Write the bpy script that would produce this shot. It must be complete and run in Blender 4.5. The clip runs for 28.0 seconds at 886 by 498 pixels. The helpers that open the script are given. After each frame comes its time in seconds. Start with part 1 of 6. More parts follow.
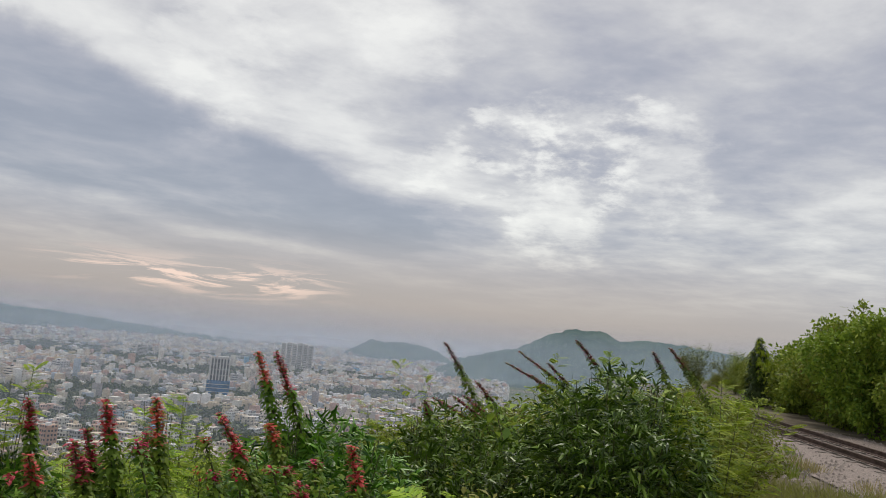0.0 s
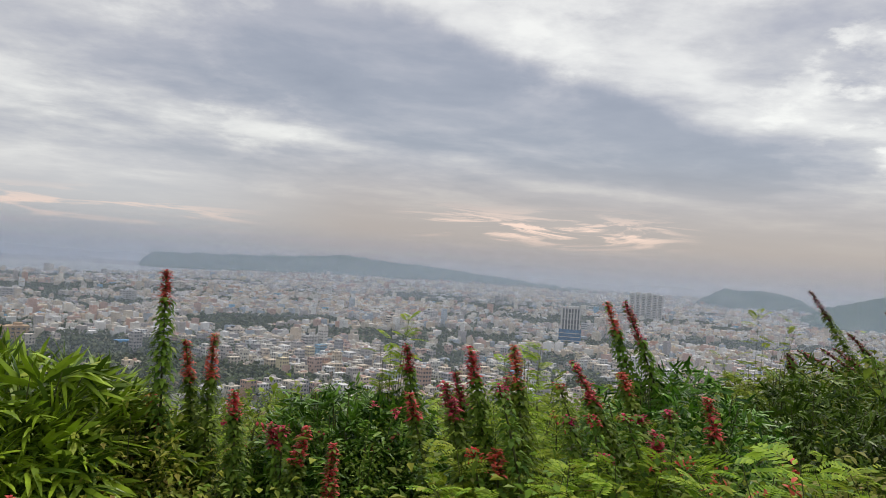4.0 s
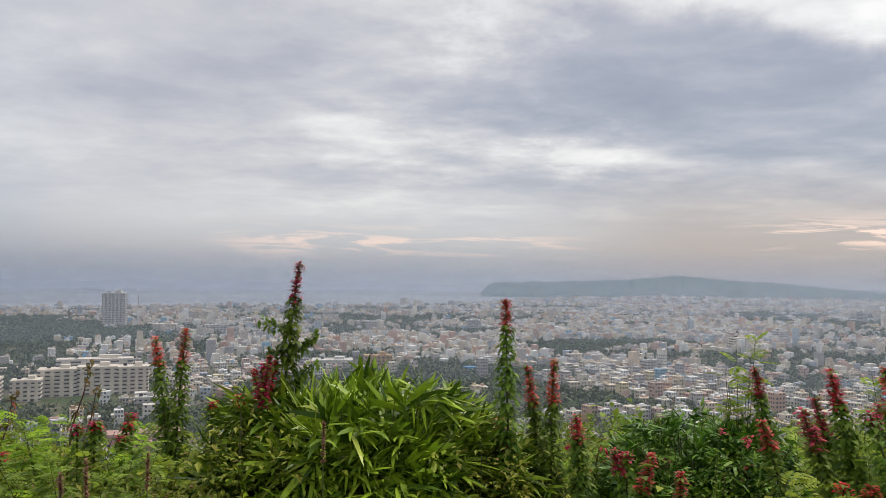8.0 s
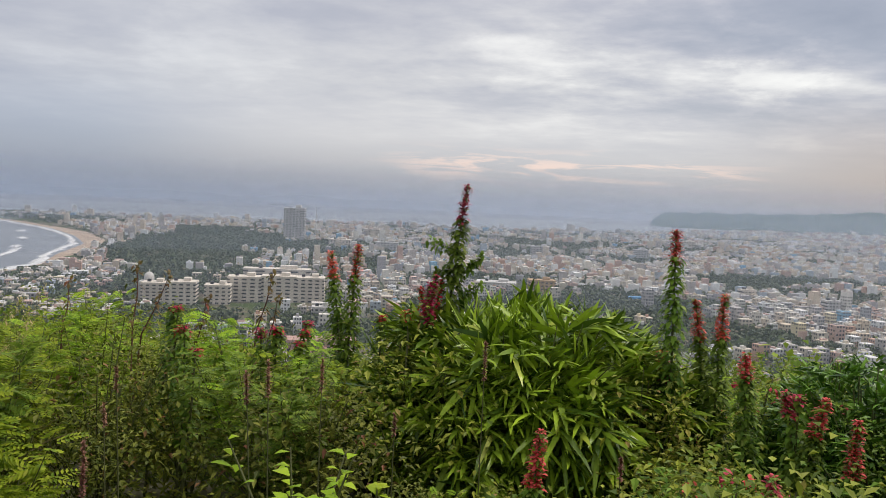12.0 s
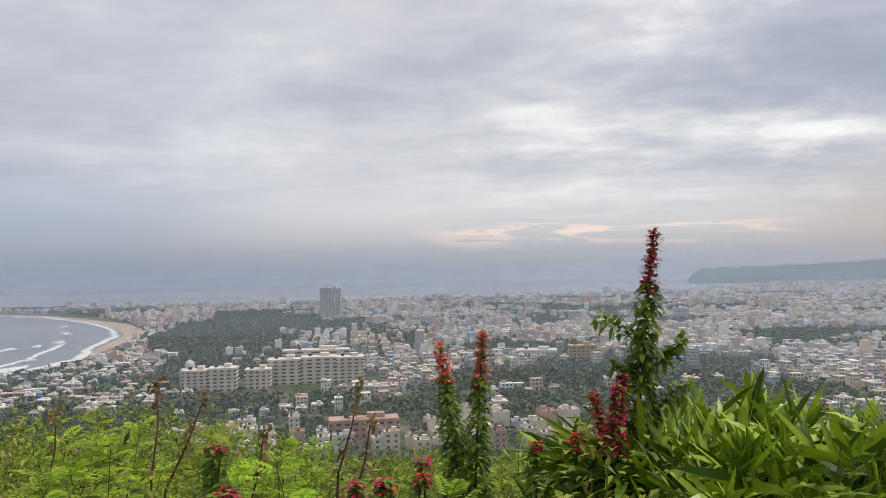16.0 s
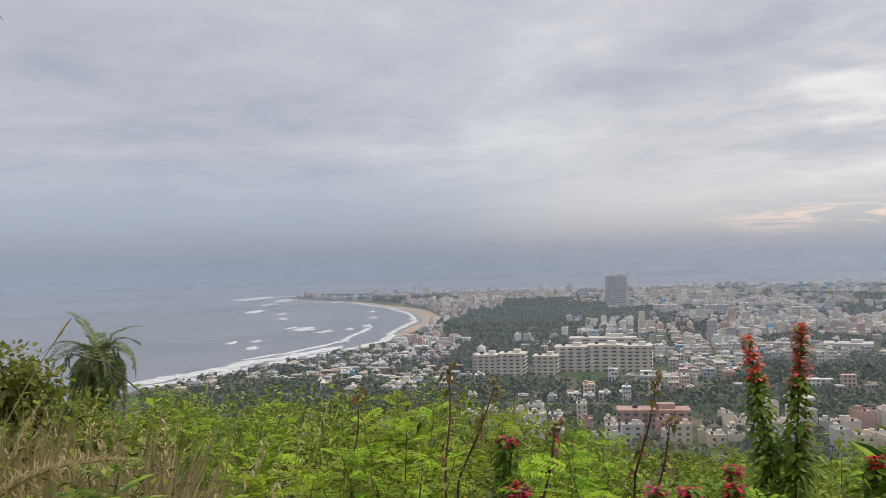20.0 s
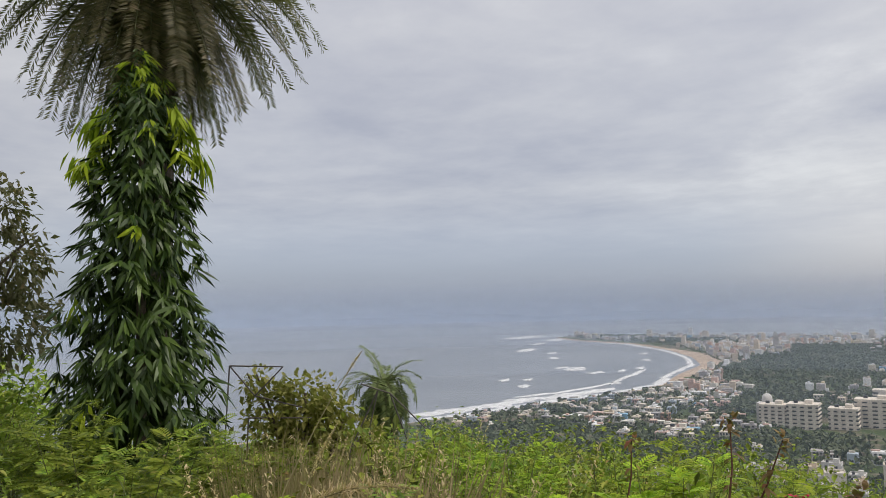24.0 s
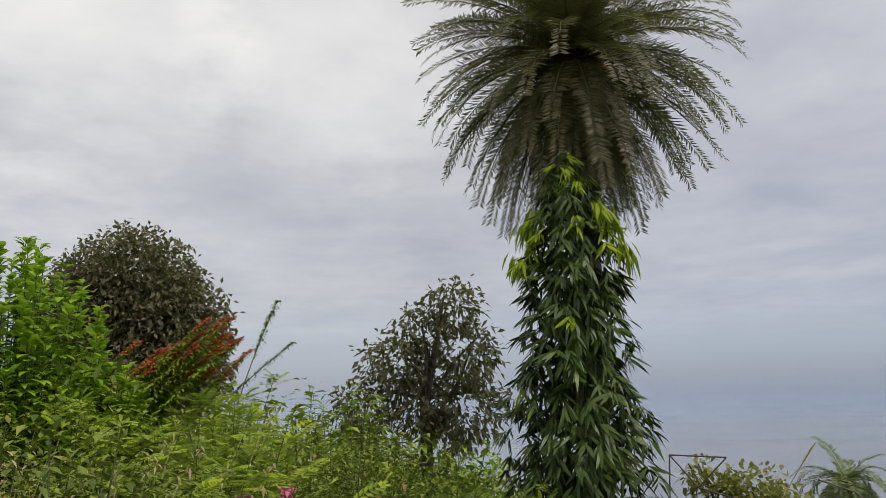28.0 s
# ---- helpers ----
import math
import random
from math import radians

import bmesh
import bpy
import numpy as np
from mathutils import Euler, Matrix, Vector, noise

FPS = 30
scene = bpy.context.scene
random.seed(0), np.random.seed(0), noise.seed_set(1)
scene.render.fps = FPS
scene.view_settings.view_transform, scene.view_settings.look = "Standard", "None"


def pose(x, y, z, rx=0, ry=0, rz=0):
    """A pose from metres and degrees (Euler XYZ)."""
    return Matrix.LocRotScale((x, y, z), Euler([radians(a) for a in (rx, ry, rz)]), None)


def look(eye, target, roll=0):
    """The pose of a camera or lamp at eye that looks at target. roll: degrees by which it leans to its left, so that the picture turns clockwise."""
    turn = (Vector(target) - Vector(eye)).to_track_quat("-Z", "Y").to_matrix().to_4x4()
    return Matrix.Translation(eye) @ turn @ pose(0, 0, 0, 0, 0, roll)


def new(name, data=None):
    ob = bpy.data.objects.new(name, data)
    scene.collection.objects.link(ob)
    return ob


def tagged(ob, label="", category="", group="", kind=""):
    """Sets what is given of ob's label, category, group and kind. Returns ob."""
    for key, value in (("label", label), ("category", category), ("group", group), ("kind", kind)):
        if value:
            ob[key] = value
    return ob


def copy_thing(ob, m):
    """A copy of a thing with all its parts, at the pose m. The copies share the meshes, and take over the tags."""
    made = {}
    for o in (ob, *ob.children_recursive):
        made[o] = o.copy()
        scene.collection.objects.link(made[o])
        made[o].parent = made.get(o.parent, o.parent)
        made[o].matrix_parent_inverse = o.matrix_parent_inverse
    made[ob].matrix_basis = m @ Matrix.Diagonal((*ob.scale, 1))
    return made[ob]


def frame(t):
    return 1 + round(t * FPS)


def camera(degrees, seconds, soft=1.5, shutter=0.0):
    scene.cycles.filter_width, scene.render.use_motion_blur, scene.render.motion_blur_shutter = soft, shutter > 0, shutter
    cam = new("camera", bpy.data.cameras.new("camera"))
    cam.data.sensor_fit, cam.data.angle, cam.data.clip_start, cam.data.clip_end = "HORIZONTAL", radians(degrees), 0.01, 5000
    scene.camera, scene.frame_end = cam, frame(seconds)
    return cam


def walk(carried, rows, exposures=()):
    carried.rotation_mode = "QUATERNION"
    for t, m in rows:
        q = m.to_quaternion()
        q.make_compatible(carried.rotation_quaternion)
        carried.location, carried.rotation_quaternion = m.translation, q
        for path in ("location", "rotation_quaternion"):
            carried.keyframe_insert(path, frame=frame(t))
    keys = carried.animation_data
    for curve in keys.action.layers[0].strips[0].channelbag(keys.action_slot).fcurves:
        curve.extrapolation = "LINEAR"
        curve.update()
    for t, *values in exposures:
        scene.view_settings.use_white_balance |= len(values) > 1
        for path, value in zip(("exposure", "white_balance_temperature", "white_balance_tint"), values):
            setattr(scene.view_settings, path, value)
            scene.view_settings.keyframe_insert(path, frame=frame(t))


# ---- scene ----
EXPOSURES = [(0.0, -0.18, 6500, 9.6), (5.0, -0.08, 6500, 9.8), (11.0, 0.04, 6500, 10.8), (14.0, 0.06, 6500, 11.0), (17.0, 0.10, 6500, 10.8), (20.0, 0.0, 6500, 10.4), (24.0, 0.04, 6500, 10.0), (28.0, 0.0, 6500, 10.4)]
cam = camera(57.09, 28.0, soft=0.55)

# seconds, eye, heading (clockwise from north), pitch, lean
PATH = [
    (0.0, -0.000, 0.000, 1.600, 46.72, 6.20, 5.00),
    (0.5, -0.000, 0.000, 1.600, 43.78, 5.06, 5.18),
    (1.0, -0.000, 0.000, 1.600, 41.66, 4.33, 5.44),
    (1.5, -0.000, 0.000, 1.600, 38.23, 3.73, 5.41),
    (2.0, -0.000, 0.000, 1.600, 33.61, 2.68, 5.39),
    (2.5, -0.000, 0.000, 1.600, 30.47, 2.15, 5.13),
    (4.5, -0.000, 0.000, 1.600, 19.04, 0.98, 3.25),
    (5.0, -0.000, 0.000, 1.600, 14.14, 1.53, 2.49),
    (5.5, -0.000, 0.000, 1.600, 11.12, 2.01, 1.71),
    (6.0, -0.000, 0.000, 1.600, 8.09, 1.90, 1.60),
    (6.5, -0.000, 0.000, 1.600, 5.71, 1.81, 1.27),
    (7.0, -0.000, 0.000, 1.600, 4.12, 1.86, 0.65),
    (7.5, -0.000, 0.000, 1.600, 2.61, 1.75, 0.71),
    (8.0, -0.000, 0.000, 1.600, 0.05, 1.64, 0.68),
    (8.5, -0.000, 0.000, 1.600, -2.10, 1.40, 1.36),
    (9.0, -0.000, 0.000, 1.600, -4.16, 0.81, 1.43),
    (9.5, -0.000, 0.000, 1.600, -5.31, -0.41, 1.79),
    (10.0, -0.000, 0.000, 1.600, -6.57, -2.12, 2.03),
    (10.5, -0.000, 0.000, 1.600, -7.99, -3.00, 1.90),
    (11.0, -0.000, 0.000, 1.600, -8.80, -4.34, 1.63),
    (11.5, -0.000, 0.000, 1.600, -10.53, -4.31, 2.29),
    (13.5, -0.000, 0.000, 1.600, -14.01, -1.94, 1.25),
    (14.0, -0.000, 0.000, 1.600, -15.45, -1.15, -0.21),
    (14.5, -0.331, 0.588, 1.575, -14.08, -0.43, -0.81),
    (15.0, -0.527, 0.937, 1.560, -14.55, 0.03, -0.76),
    (15.5, -0.772, 1.373, 1.541, -13.67, 0.23, -1.02),
    (16.0, -0.896, 1.592, 1.532, -13.94, 0.99, -1.00),
    (16.5, -0.998, 1.774, 1.524, -15.80, 0.80, -0.99),
    (17.0, -0.995, 1.768, 1.524, -18.40, 0.35, -0.62),
    (17.5, -0.995, 1.768, 1.524, -21.49, 0.96, -0.31),
    (18.0, -0.995, 1.768, 1.524, -24.16, 1.01, -0.49),
    (18.5, -0.995, 1.768, 1.524, -27.78, 0.87, -0.97),
    (19.0, -0.995, 1.768, 1.524, -30.70, 0.21, -1.43),
    (19.5, -0.995, 1.768, 1.524, -32.32, 0.53, -1.71),
    (20.0, -0.995, 1.768, 1.524, -33.79, 0.61, -1.74),
    (20.5, -0.995, 1.768, 1.524, -34.83, 0.93, -2.24),
    (21.0, -0.995, 1.768, 1.524, -37.34, 2.20, -1.57),
    (21.5, -0.995, 1.768, 1.524, -39.56, 3.87, -1.10),
    (23.5, -0.995, 1.768, 1.524, -48.42, 3.94, -1.13),
    (24.0, -0.995, 1.768, 1.524, -52.59, 3.88, -1.21),
    (24.5, -0.995, 1.768, 1.524, -57.17, 3.67, -1.19),
    (25.0, -0.995, 1.768, 1.524, -61.87, 4.87, -1.54),
    (25.5, -0.995, 1.768, 1.524, -66.57, 5.42, -1.11),
    (26.0, -0.995, 1.768, 1.524, -70.16, 6.50, -1.90),
    (26.5, -0.995, 1.768, 1.524, -74.06, 8.29, -1.80),
    (27.0, -0.995, 1.768, 1.524, -78.31, 9.04, -1.38),
    (27.5, -0.995, 1.768, 1.524, -79.10, 9.67, -1.27),
    (28.0, -0.995, 1.768, 1.524, -82.05, 10.64, -1.64),
]


def heading_pose(x, y, z, heading, pitch, lean):
    h, p = radians(heading), radians(pitch)
    way = Vector((math.sin(h) * math.cos(p), math.cos(h) * math.cos(p), math.sin(p)))
    eye = Vector((x, y, z))
    return look(eye, eye + way * 10, lean)


walk(cam, [(t, heading_pose(*row)) for t, *row in PATH], EXPOSURES)

# ---------------------------------------------------------------- sky and sun
SUN_AZ, SUN_EL = 52.0, 62.0


def direction(az, el):
    a, e = radians(az), radians(el)
    return Vector((math.sin(a) * math.cos(e), math.cos(a) * math.cos(e), math.sin(e)))


class Nodes:
    """A thin wrapper that wires a node tree with short calls."""

    def __init__(self, tree):
        self.tree = tree

    def add(self, kind, **settings):
        n = self.tree.nodes.new(kind)
        for key, value in settings.items():
            setattr(n, key, value)
        return n

    def put(self, socket, value):
        if isinstance(value, bpy.types.NodeSocket):
            self.tree.links.new(value, socket)
        else:
            socket.default_value = value

    def math(self, op, a, b=0.0, c=0.0, clamp=False):
        n = self.add("ShaderNodeMath", operation=op, use_clamp=clamp)
        for i, v in enumerate((a, b, c)):
            self.put(n.inputs[i], v)
        return n.outputs[0]

    def span(self, v, lo, hi, a=0.0, b=1.0):
        n = self.add("ShaderNodeMapRange", interpolation_type="SMOOTHSTEP")
        for i, x in enumerate((v, lo, hi, a, b)):
            self.put(n.inputs[i], x)
        return n.outputs[0]

    def dot(self, v, w):
        n = self.add("ShaderNodeVectorMath", operation="DOT_PRODUCT")
        self.put(n.inputs[0], v)
        self.put(n.inputs[1], w)
        return n.outputs["Value"]

    def mix(self, f, a, b, blend="MIX"):
        n = self.add("ShaderNodeMix", data_type="RGBA", blend_type=blend)
        self.put(n.inputs[0], f)
        self.put(n.inputs[6], a if isinstance(a, bpy.types.NodeSocket) else (*a, 1))
        self.put(n.inputs[7], b if isinstance(b, bpy.types.NodeSocket) else (*b, 1))
        return n.outputs[2]

    def noise(self, vector, scale, detail=4.0, rough=0.55, distort=0.0):
        n = self.add("ShaderNodeTexNoise")
        if vector is not None:
            self.put(n.inputs["Vector"], vector)
        for key, v in (("Scale", scale), ("Detail", detail), ("Roughness", rough), ("Distortion", distort)):
            n.inputs[key].default_value = v
        return n.outputs["Fac"]

    def ramp(self, f, stops):
        n = self.add("ShaderNodeValToRGB")
        ramp = n.color_ramp
        while len(ramp.elements) < len(stops):
            ramp.elements.new(0.5)
        for e, (at, colour) in zip(ramp.elements, stops):
            e.position, e.color = at, (*colour, 1)
        self.put(n.inputs[0], f)
        return n.outputs[0]

    def bell(self, v, centre, width):
        d = self.math("DIVIDE", self.math("SUBTRACT", v, centre), width)
        return self.math("EXPONENT", self.math("MULTIPLY", self.math("MULTIPLY", d, d), -1.0))


def make_world():
    world = bpy.data.worlds.new("overcast_evening_sky")
    world.use_nodes = True
    tree = world.node_tree
    tree.nodes.clear()
    g = Nodes(tree)
    where = g.add("ShaderNodeTexCoord").outputs["Generated"]
    xyz = g.add("ShaderNodeSeparateXYZ")
    g.put(xyz.inputs[0], where)
    x, y, z = xyz.outputs
    # cloud deck seen in perspective
    depth = g.math("ADD", g.math("MAXIMUM", z, 0.0), 0.09)
    deck = g.add("ShaderNodeCombineXYZ")
    g.put(deck.inputs[0], g.math("DIVIDE", x, depth))
    g.put(deck.inputs[1], g.math("DIVIDE", y, depth))
    deck.inputs[2].default_value = 3.7
    big = g.noise(deck.outputs[0], 0.55, 5.0, 0.5, 0.35)
    fine = g.noise(deck.outputs[0], 1.7, 6.0, 0.55, 0.25)
    puffs = g.noise(deck.outputs[0], 4.6, 6.0, 0.58, 0.15)
    cover = g.math("ADD", g.math("ADD", g.math("MULTIPLY", big, 0.46), g.math("MULTIPLY", fine, 0.36)), g.math("MULTIPLY", puffs, 0.18))
    cover = g.math("ADD", g.math("MULTIPLY", g.math("SUBTRACT", cover, 0.5), 1.22), 0.512)
    # the deck is smoother over the sea
    seaward = g.span(g.dot(where, direction(-75, 10)), 0.45, 0.90)
    cover = g.math("ADD", g.math("MULTIPLY", g.math("SUBTRACT", cover, 0.522), g.math("SUBTRACT", 1.0, g.math("MULTIPLY", g.span(g.dot(where, direction(-62, 10)), 0.42, 0.82), 0.64))), 0.502)
    # a long dark bank with a crisp upper edge that slants down to the right, a white rift above it, a pale strip across it, and bright gaps beyond
    edge = direction(19.7, 16.8).cross(direction(48.5, 7.2)).normalized()
    wob = g.math("MULTIPLY", g.math("SUBTRACT", g.noise(where, 6.0, 6.0, 0.6), 0.5), 0.085)
    off = g.math("ADD", g.dot(where, edge), wob)
    near_bank = g.span(g.dot(where, direction(27, 10)), 0.885, 0.962)
    below = g.math("MULTIPLY", g.span(off, -0.010, 0.020), g.span(off, 0.09, 0.20, 1.0, 0.55))
    shade = g.math("MULTIPLY", below, near_bank)
    cover = g.math("ADD", g.math("MULTIPLY", cover, g.math("SUBTRACT", 1.0, g.math("MULTIPLY", shade, 0.60))), g.math("MULTIPLY", shade, 0.148))
    cover = g.math("ADD", cover, g.math("MULTIPLY", g.math("MULTIPLY", g.math("SUBTRACT", fine, 0.5), shade), 0.30))
    strip = direction(17.6, 7.9).cross(direction(37.1, 5.3)).normalized()
    across = g.math("ADD", g.dot(where, strip), g.math("MULTIPLY", wob, 0.35))
    cover = g.math("ADD", cover, g.math("MULTIPLY", g.math("MULTIPLY", g.bell(across, 0.006, 0.013), near_bank), 0.12))
    stretch = g.add("ShaderNodeMapping")
    stretch.inputs["Scale"].default_value = (1.0, 1.0, 2.2)
    g.put(stretch.inputs["Vector"], where)
    rift = g.math("MULTIPLY", g.bell(off, -0.040, 0.036), g.span(g.dot(where, direction(36, 15)), 0.90, 0.98))
    cover = g.math("ADD", cover, g.math("MULTIPLY", rift, 0.11))
    tear = g.math("MULTIPLY", g.math("SUBTRACT", g.noise(stretch.outputs[0], 8.0, 6.0, 0.62), 0.52), 0.022)
    gaps = ((55.0, 10.4, 0.0036, 0.15), (60.7, 12.3, 0.0036, 0.13), (56.3, 14.4, 0.0026, 0.09), (46.4, 12.6, 0.0024, 0.10), (50.8, 13.3, 0.0022, 0.09), (43.0, 22.0, 0.006, 0.10), (30.4, 17.1, 0.004, 0.08),
            (10.1, 8.0, 0.0022, 0.07), (-5.4, 8.7, 0.003, 0.035), (4.5, 17.2, 0.006, 0.09), (-26.9, 9.8, 0.006, 0.04))
    for az, el, size, gain in gaps:
        spot = g.span(g.math("ADD", g.dot(where, direction(az, el)), tear), 1 - size, 1.001)
        cover = g.math("ADD", cover, g.math("MULTIPLY", spot, gain))
    high = g.math("MULTIPLY", g.span(z, 0.24, 0.36), g.span(g.dot(where, direction(20, 18)), 0.80, 0.97))
    cover = g.math("ADD", cover, g.math("MULTIPLY", high, 0.08))
    for az, el in ((-89, 25), (-107, 24)):
        cover = g.math("ADD", cover, g.math("MULTIPLY", g.span(g.math("ADD", g.dot(where, direction(az, el)), tear), 0.975, 0.999), 0.09))
    clouds = g.ramp(cover, [(0.24, (0.315, 0.322, 0.365)), (0.34, (0.37, 0.372, 0.412)), (0.44, (0.50, 0.48, 0.50)), (0.52, (0.655, 0.62, 0.60)), (0.60, (0.845, 0.80, 0.745)), (0.72, (1.04, 0.99, 0.90))])
    # veil over the horizon: warm towards the sun, blue grey over the sea
    sunward = g.span(g.dot(where, direction(33, 0)), 0.35, 0.95)
    veil = g.mix(sunward, (0.455, 0.48, 0.555), (0.50, 0.405, 0.370))
    pale = g.span(g.dot(where, direction(-9, 3)), 0.89, 0.99)
    veil = g.mix(pale, veil, (0.70, 0.66, 0.66))
    low = g.mix(pale, g.mix(sunward, (0.335, 0.365, 0.43), (0.40, 0.35, 0.35)), (0.385, 0.39, 0.435))
    veil = g.mix(g.span(z, -0.005, 0.10), low, veil)
    sky = g.mix(g.span(z, 0.03, 0.145, 0.96, 0.0), clouds, veil)
    # faint pink rifts low in the sky
    flat = g.add("ShaderNodeMapping")
    flat.inputs["Scale"].default_value = (8.0, 8.0, 75.0)
    g.put(flat.inputs["Vector"], where)
    rifts = g.span(g.noise(flat.outputs[0], 1.0, 6.0, 0.65, 1.2), 0.46, 0.62)
    where_pink = g.math("ADD", g.math("MULTIPLY", g.bell(z, 0.046, 0.017), g.span(g.dot(where, direction(30, 2.5)), 0.980, 0.998)),
                        g.math("MULTIPLY", g.math("MULTIPLY", g.bell(z, 0.034, 0.016), g.span(g.dot(where, direction(-3, 2)), 0.965, 0.999)), 0.6))
    sky = g.mix(g.math("MULTIPLY", rifts, g.math("MULTIPLY", where_pink, 1.1), clamp=True), sky, (1.05, 0.75, 0.62))
    sky = g.mix(g.span(g.dot(where, direction(-48, 12)), 0.84, 0.98), sky, g.mix(1.0, sky, (0.985, 1.0, 1.03), "MULTIPLY"))
    # thicker cloud low over the sea
    heavy = g.math("MULTIPLY", seaward, g.span(z, 0.22, 0.42, 1.0, 0.0))
    sky = g.mix(g.math("MULTIPLY", heavy, 0.50), sky, g.mix(1.0, sky, (0.75, 0.765, 0.805), "MULTIPLY"))
    shower = g.math("MULTIPLY", g.span(g.dot(where, direction(-58, 4)), 0.86, 0.985), g.span(z, 0.10, 0.24, 1.0, 0.0))
    sky = g.mix(g.math("MULTIPLY", shower, 0.28), sky, g.mix(1.0, sky, (0.74, 0.77, 0.88), "MULTIPLY"))
    sky = g.mix(1.0, sky, (0.972, 1.0, 1.028), "MULTIPLY")
    dome = g.add("ShaderNodeBackground")
    g.put(dome.inputs[0], sky)
    dome.inputs[1].default_value = 0.89
    air = g.add("ShaderNodeTexSky", sky_type="NISHITA", sun_disc=False, sun_elevation=radians(SUN_EL), sun_rotation=radians(SUN_AZ))
    blue = g.add("ShaderNodeBackground")
    g.put(blue.inputs[0], air.outputs[0])
    blue.inputs[1].default_value = 0.022
    both = g.add("ShaderNodeAddShader")
    tree.links.new(dome.outputs[0], both.inputs[0])
    tree.links.new(blue.outputs[0], both.inputs[1])
    out = g.add("ShaderNodeOutputWorld")
    tree.links.new(both.outputs[0], out.inputs[0])
    scene.world = world


make_world()
sun = new("sun", bpy.data.lights.new("sun", "SUN"))
sun.data.energy, sun.data.angle, sun.data.color = 2.3, radians(25), (1.0, 0.93, 0.84)
sun.matrix_world = look(direction(SUN_AZ, SUN_EL) * 50, (0, 0, 0))

# ---------------------------------------------------------------- materials
def material(name):
    m = bpy.data.materials.new(name)
    m.use_nodes = True
    g = Nodes(m.node_tree)
    return m, g, m.node_tree.nodes["Principled BSDF"]


def leaf_material(name, a, b, third=None, translucent=0.3, rough=0.5):
    """Leaves whose tint changes from leaf to leaf."""
    # leaves lean to yellow in the evening haze
    a, b = ((q[0] * 1.2, q[1], q[2] * 0.9) if q[1] > q[0] else q for q in (a, b))
    m, g, p = material(name)
    rnd = g.add("ShaderNodeNewGeometry").outputs["Random Per Island"]
    stops = [(0.0, a), (0.72, b)] + ([(0.93, b), (1.0, third)] if third else [])
    tint = g.ramp(rnd, stops)
    spots = g.noise(g.add("ShaderNodeTexCoord").outputs["Object"], 9.0, 3.0)
    tint = g.mix(g.span(spots, 0.35, 0.75, 0.0, 0.45), tint, tuple(c * 0.55 for c in a))
    own = g.add("ShaderNodeObjectInfo").outputs["Random"]
    hsv = g.add("ShaderNodeHueSaturation")
    g.put(hsv.inputs["Hue"], g.span(own, 0.0, 1.0, 0.485, 0.512))
    g.put(hsv.inputs["Value"], g.span(own, 0.0, 1.0, 0.82, 1.15))
    g.put(hsv.inputs["Color"], tint)
    tint = hsv.outputs[0]
    g.put(p.inputs["Base Color"], tint)
    p.inputs["Roughness"].default_value = rough
    p.inputs["Specular IOR Level"].default_value = 0.3 if rough < 0.45 else 0.15
    glow = g.add("ShaderNodeBsdfTranslucent")
    g.put(glow.inputs[0], g.mix(0.5, tint, (0.30, 0.42, 0.06), "MIX") if translucent > 0.2 else tint)
    mix = g.add("ShaderNodeMixShader")
    mix.inputs[0].default_value = translucent
    m.node_tree.links.new(p.outputs[0], mix.inputs[1])
    m.node_tree.links.new(glow.outputs[0], mix.inputs[2])
    m.node_tree.links.new(mix.outputs[0], m.node_tree.nodes["Material Output"].inputs[0])
    return m


def plain_material(name, colour, rough=0.7, vary=0.3, scale=3.0, metal=0.0, bump=0.0, second=None):
    """A surface with stains at two scales."""
    m, g, p = material(name)
    at = g.add("ShaderNodeTexCoord").outputs["Object"]
    n = g.math("ADD", g.math("MULTIPLY", g.noise(at, scale, 5.0), 0.6), g.math("MULTIPLY", g.noise(at, scale * 9, 3.0), 0.4))
    dark = second or tuple(c * (1 - vary) for c in colour)
    g.put(p.inputs["Base Color"], g.mix(g.span(n, 0.35, 0.65), dark, colour))
    g.put(p.inputs["Roughness"], g.span(n, 0.3, 0.7, min(1, rough + 0.1), max(0.05, rough - 0.1)))
    p.inputs["Metallic"].default_value = metal
    p.inputs["Specular IOR Level"].default_value = 0.3
    if bump:
        b = g.add("ShaderNodeBump")
        b.inputs["Strength"].default_value = bump
        b.inputs["Distance"].default_value = 0.02
        g.put(b.inputs["Height"], n)
        g.put(p.inputs["Normal"], b.outputs[0])
    return m


def island_material(name, stops, rough=0.8, stain=0.25, scale=0.25):
    """Walls whose paint changes from house to house, streaked by weather."""
    m, g, p = material(name)
    geo = g.add("ShaderNodeNewGeometry")
    tint = g.ramp(geo.outputs["Random Per Island"], stops)
    tint.node.color_ramp.interpolation = "CONSTANT"
    at = g.add("ShaderNodeTexCoord").outputs["Object"]
    n = g.noise(at, scale, 4.0)
    tint = g.mix(g.span(n, 0.4, 0.75, 0.0, stain), tint, (0.22, 0.20, 0.18))
    g.put(p.inputs["Base Color"], tint)
    p.inputs["Roughness"].default_value = rough
    p.inputs["Specular IOR Level"].default_value = 0.2
    return m


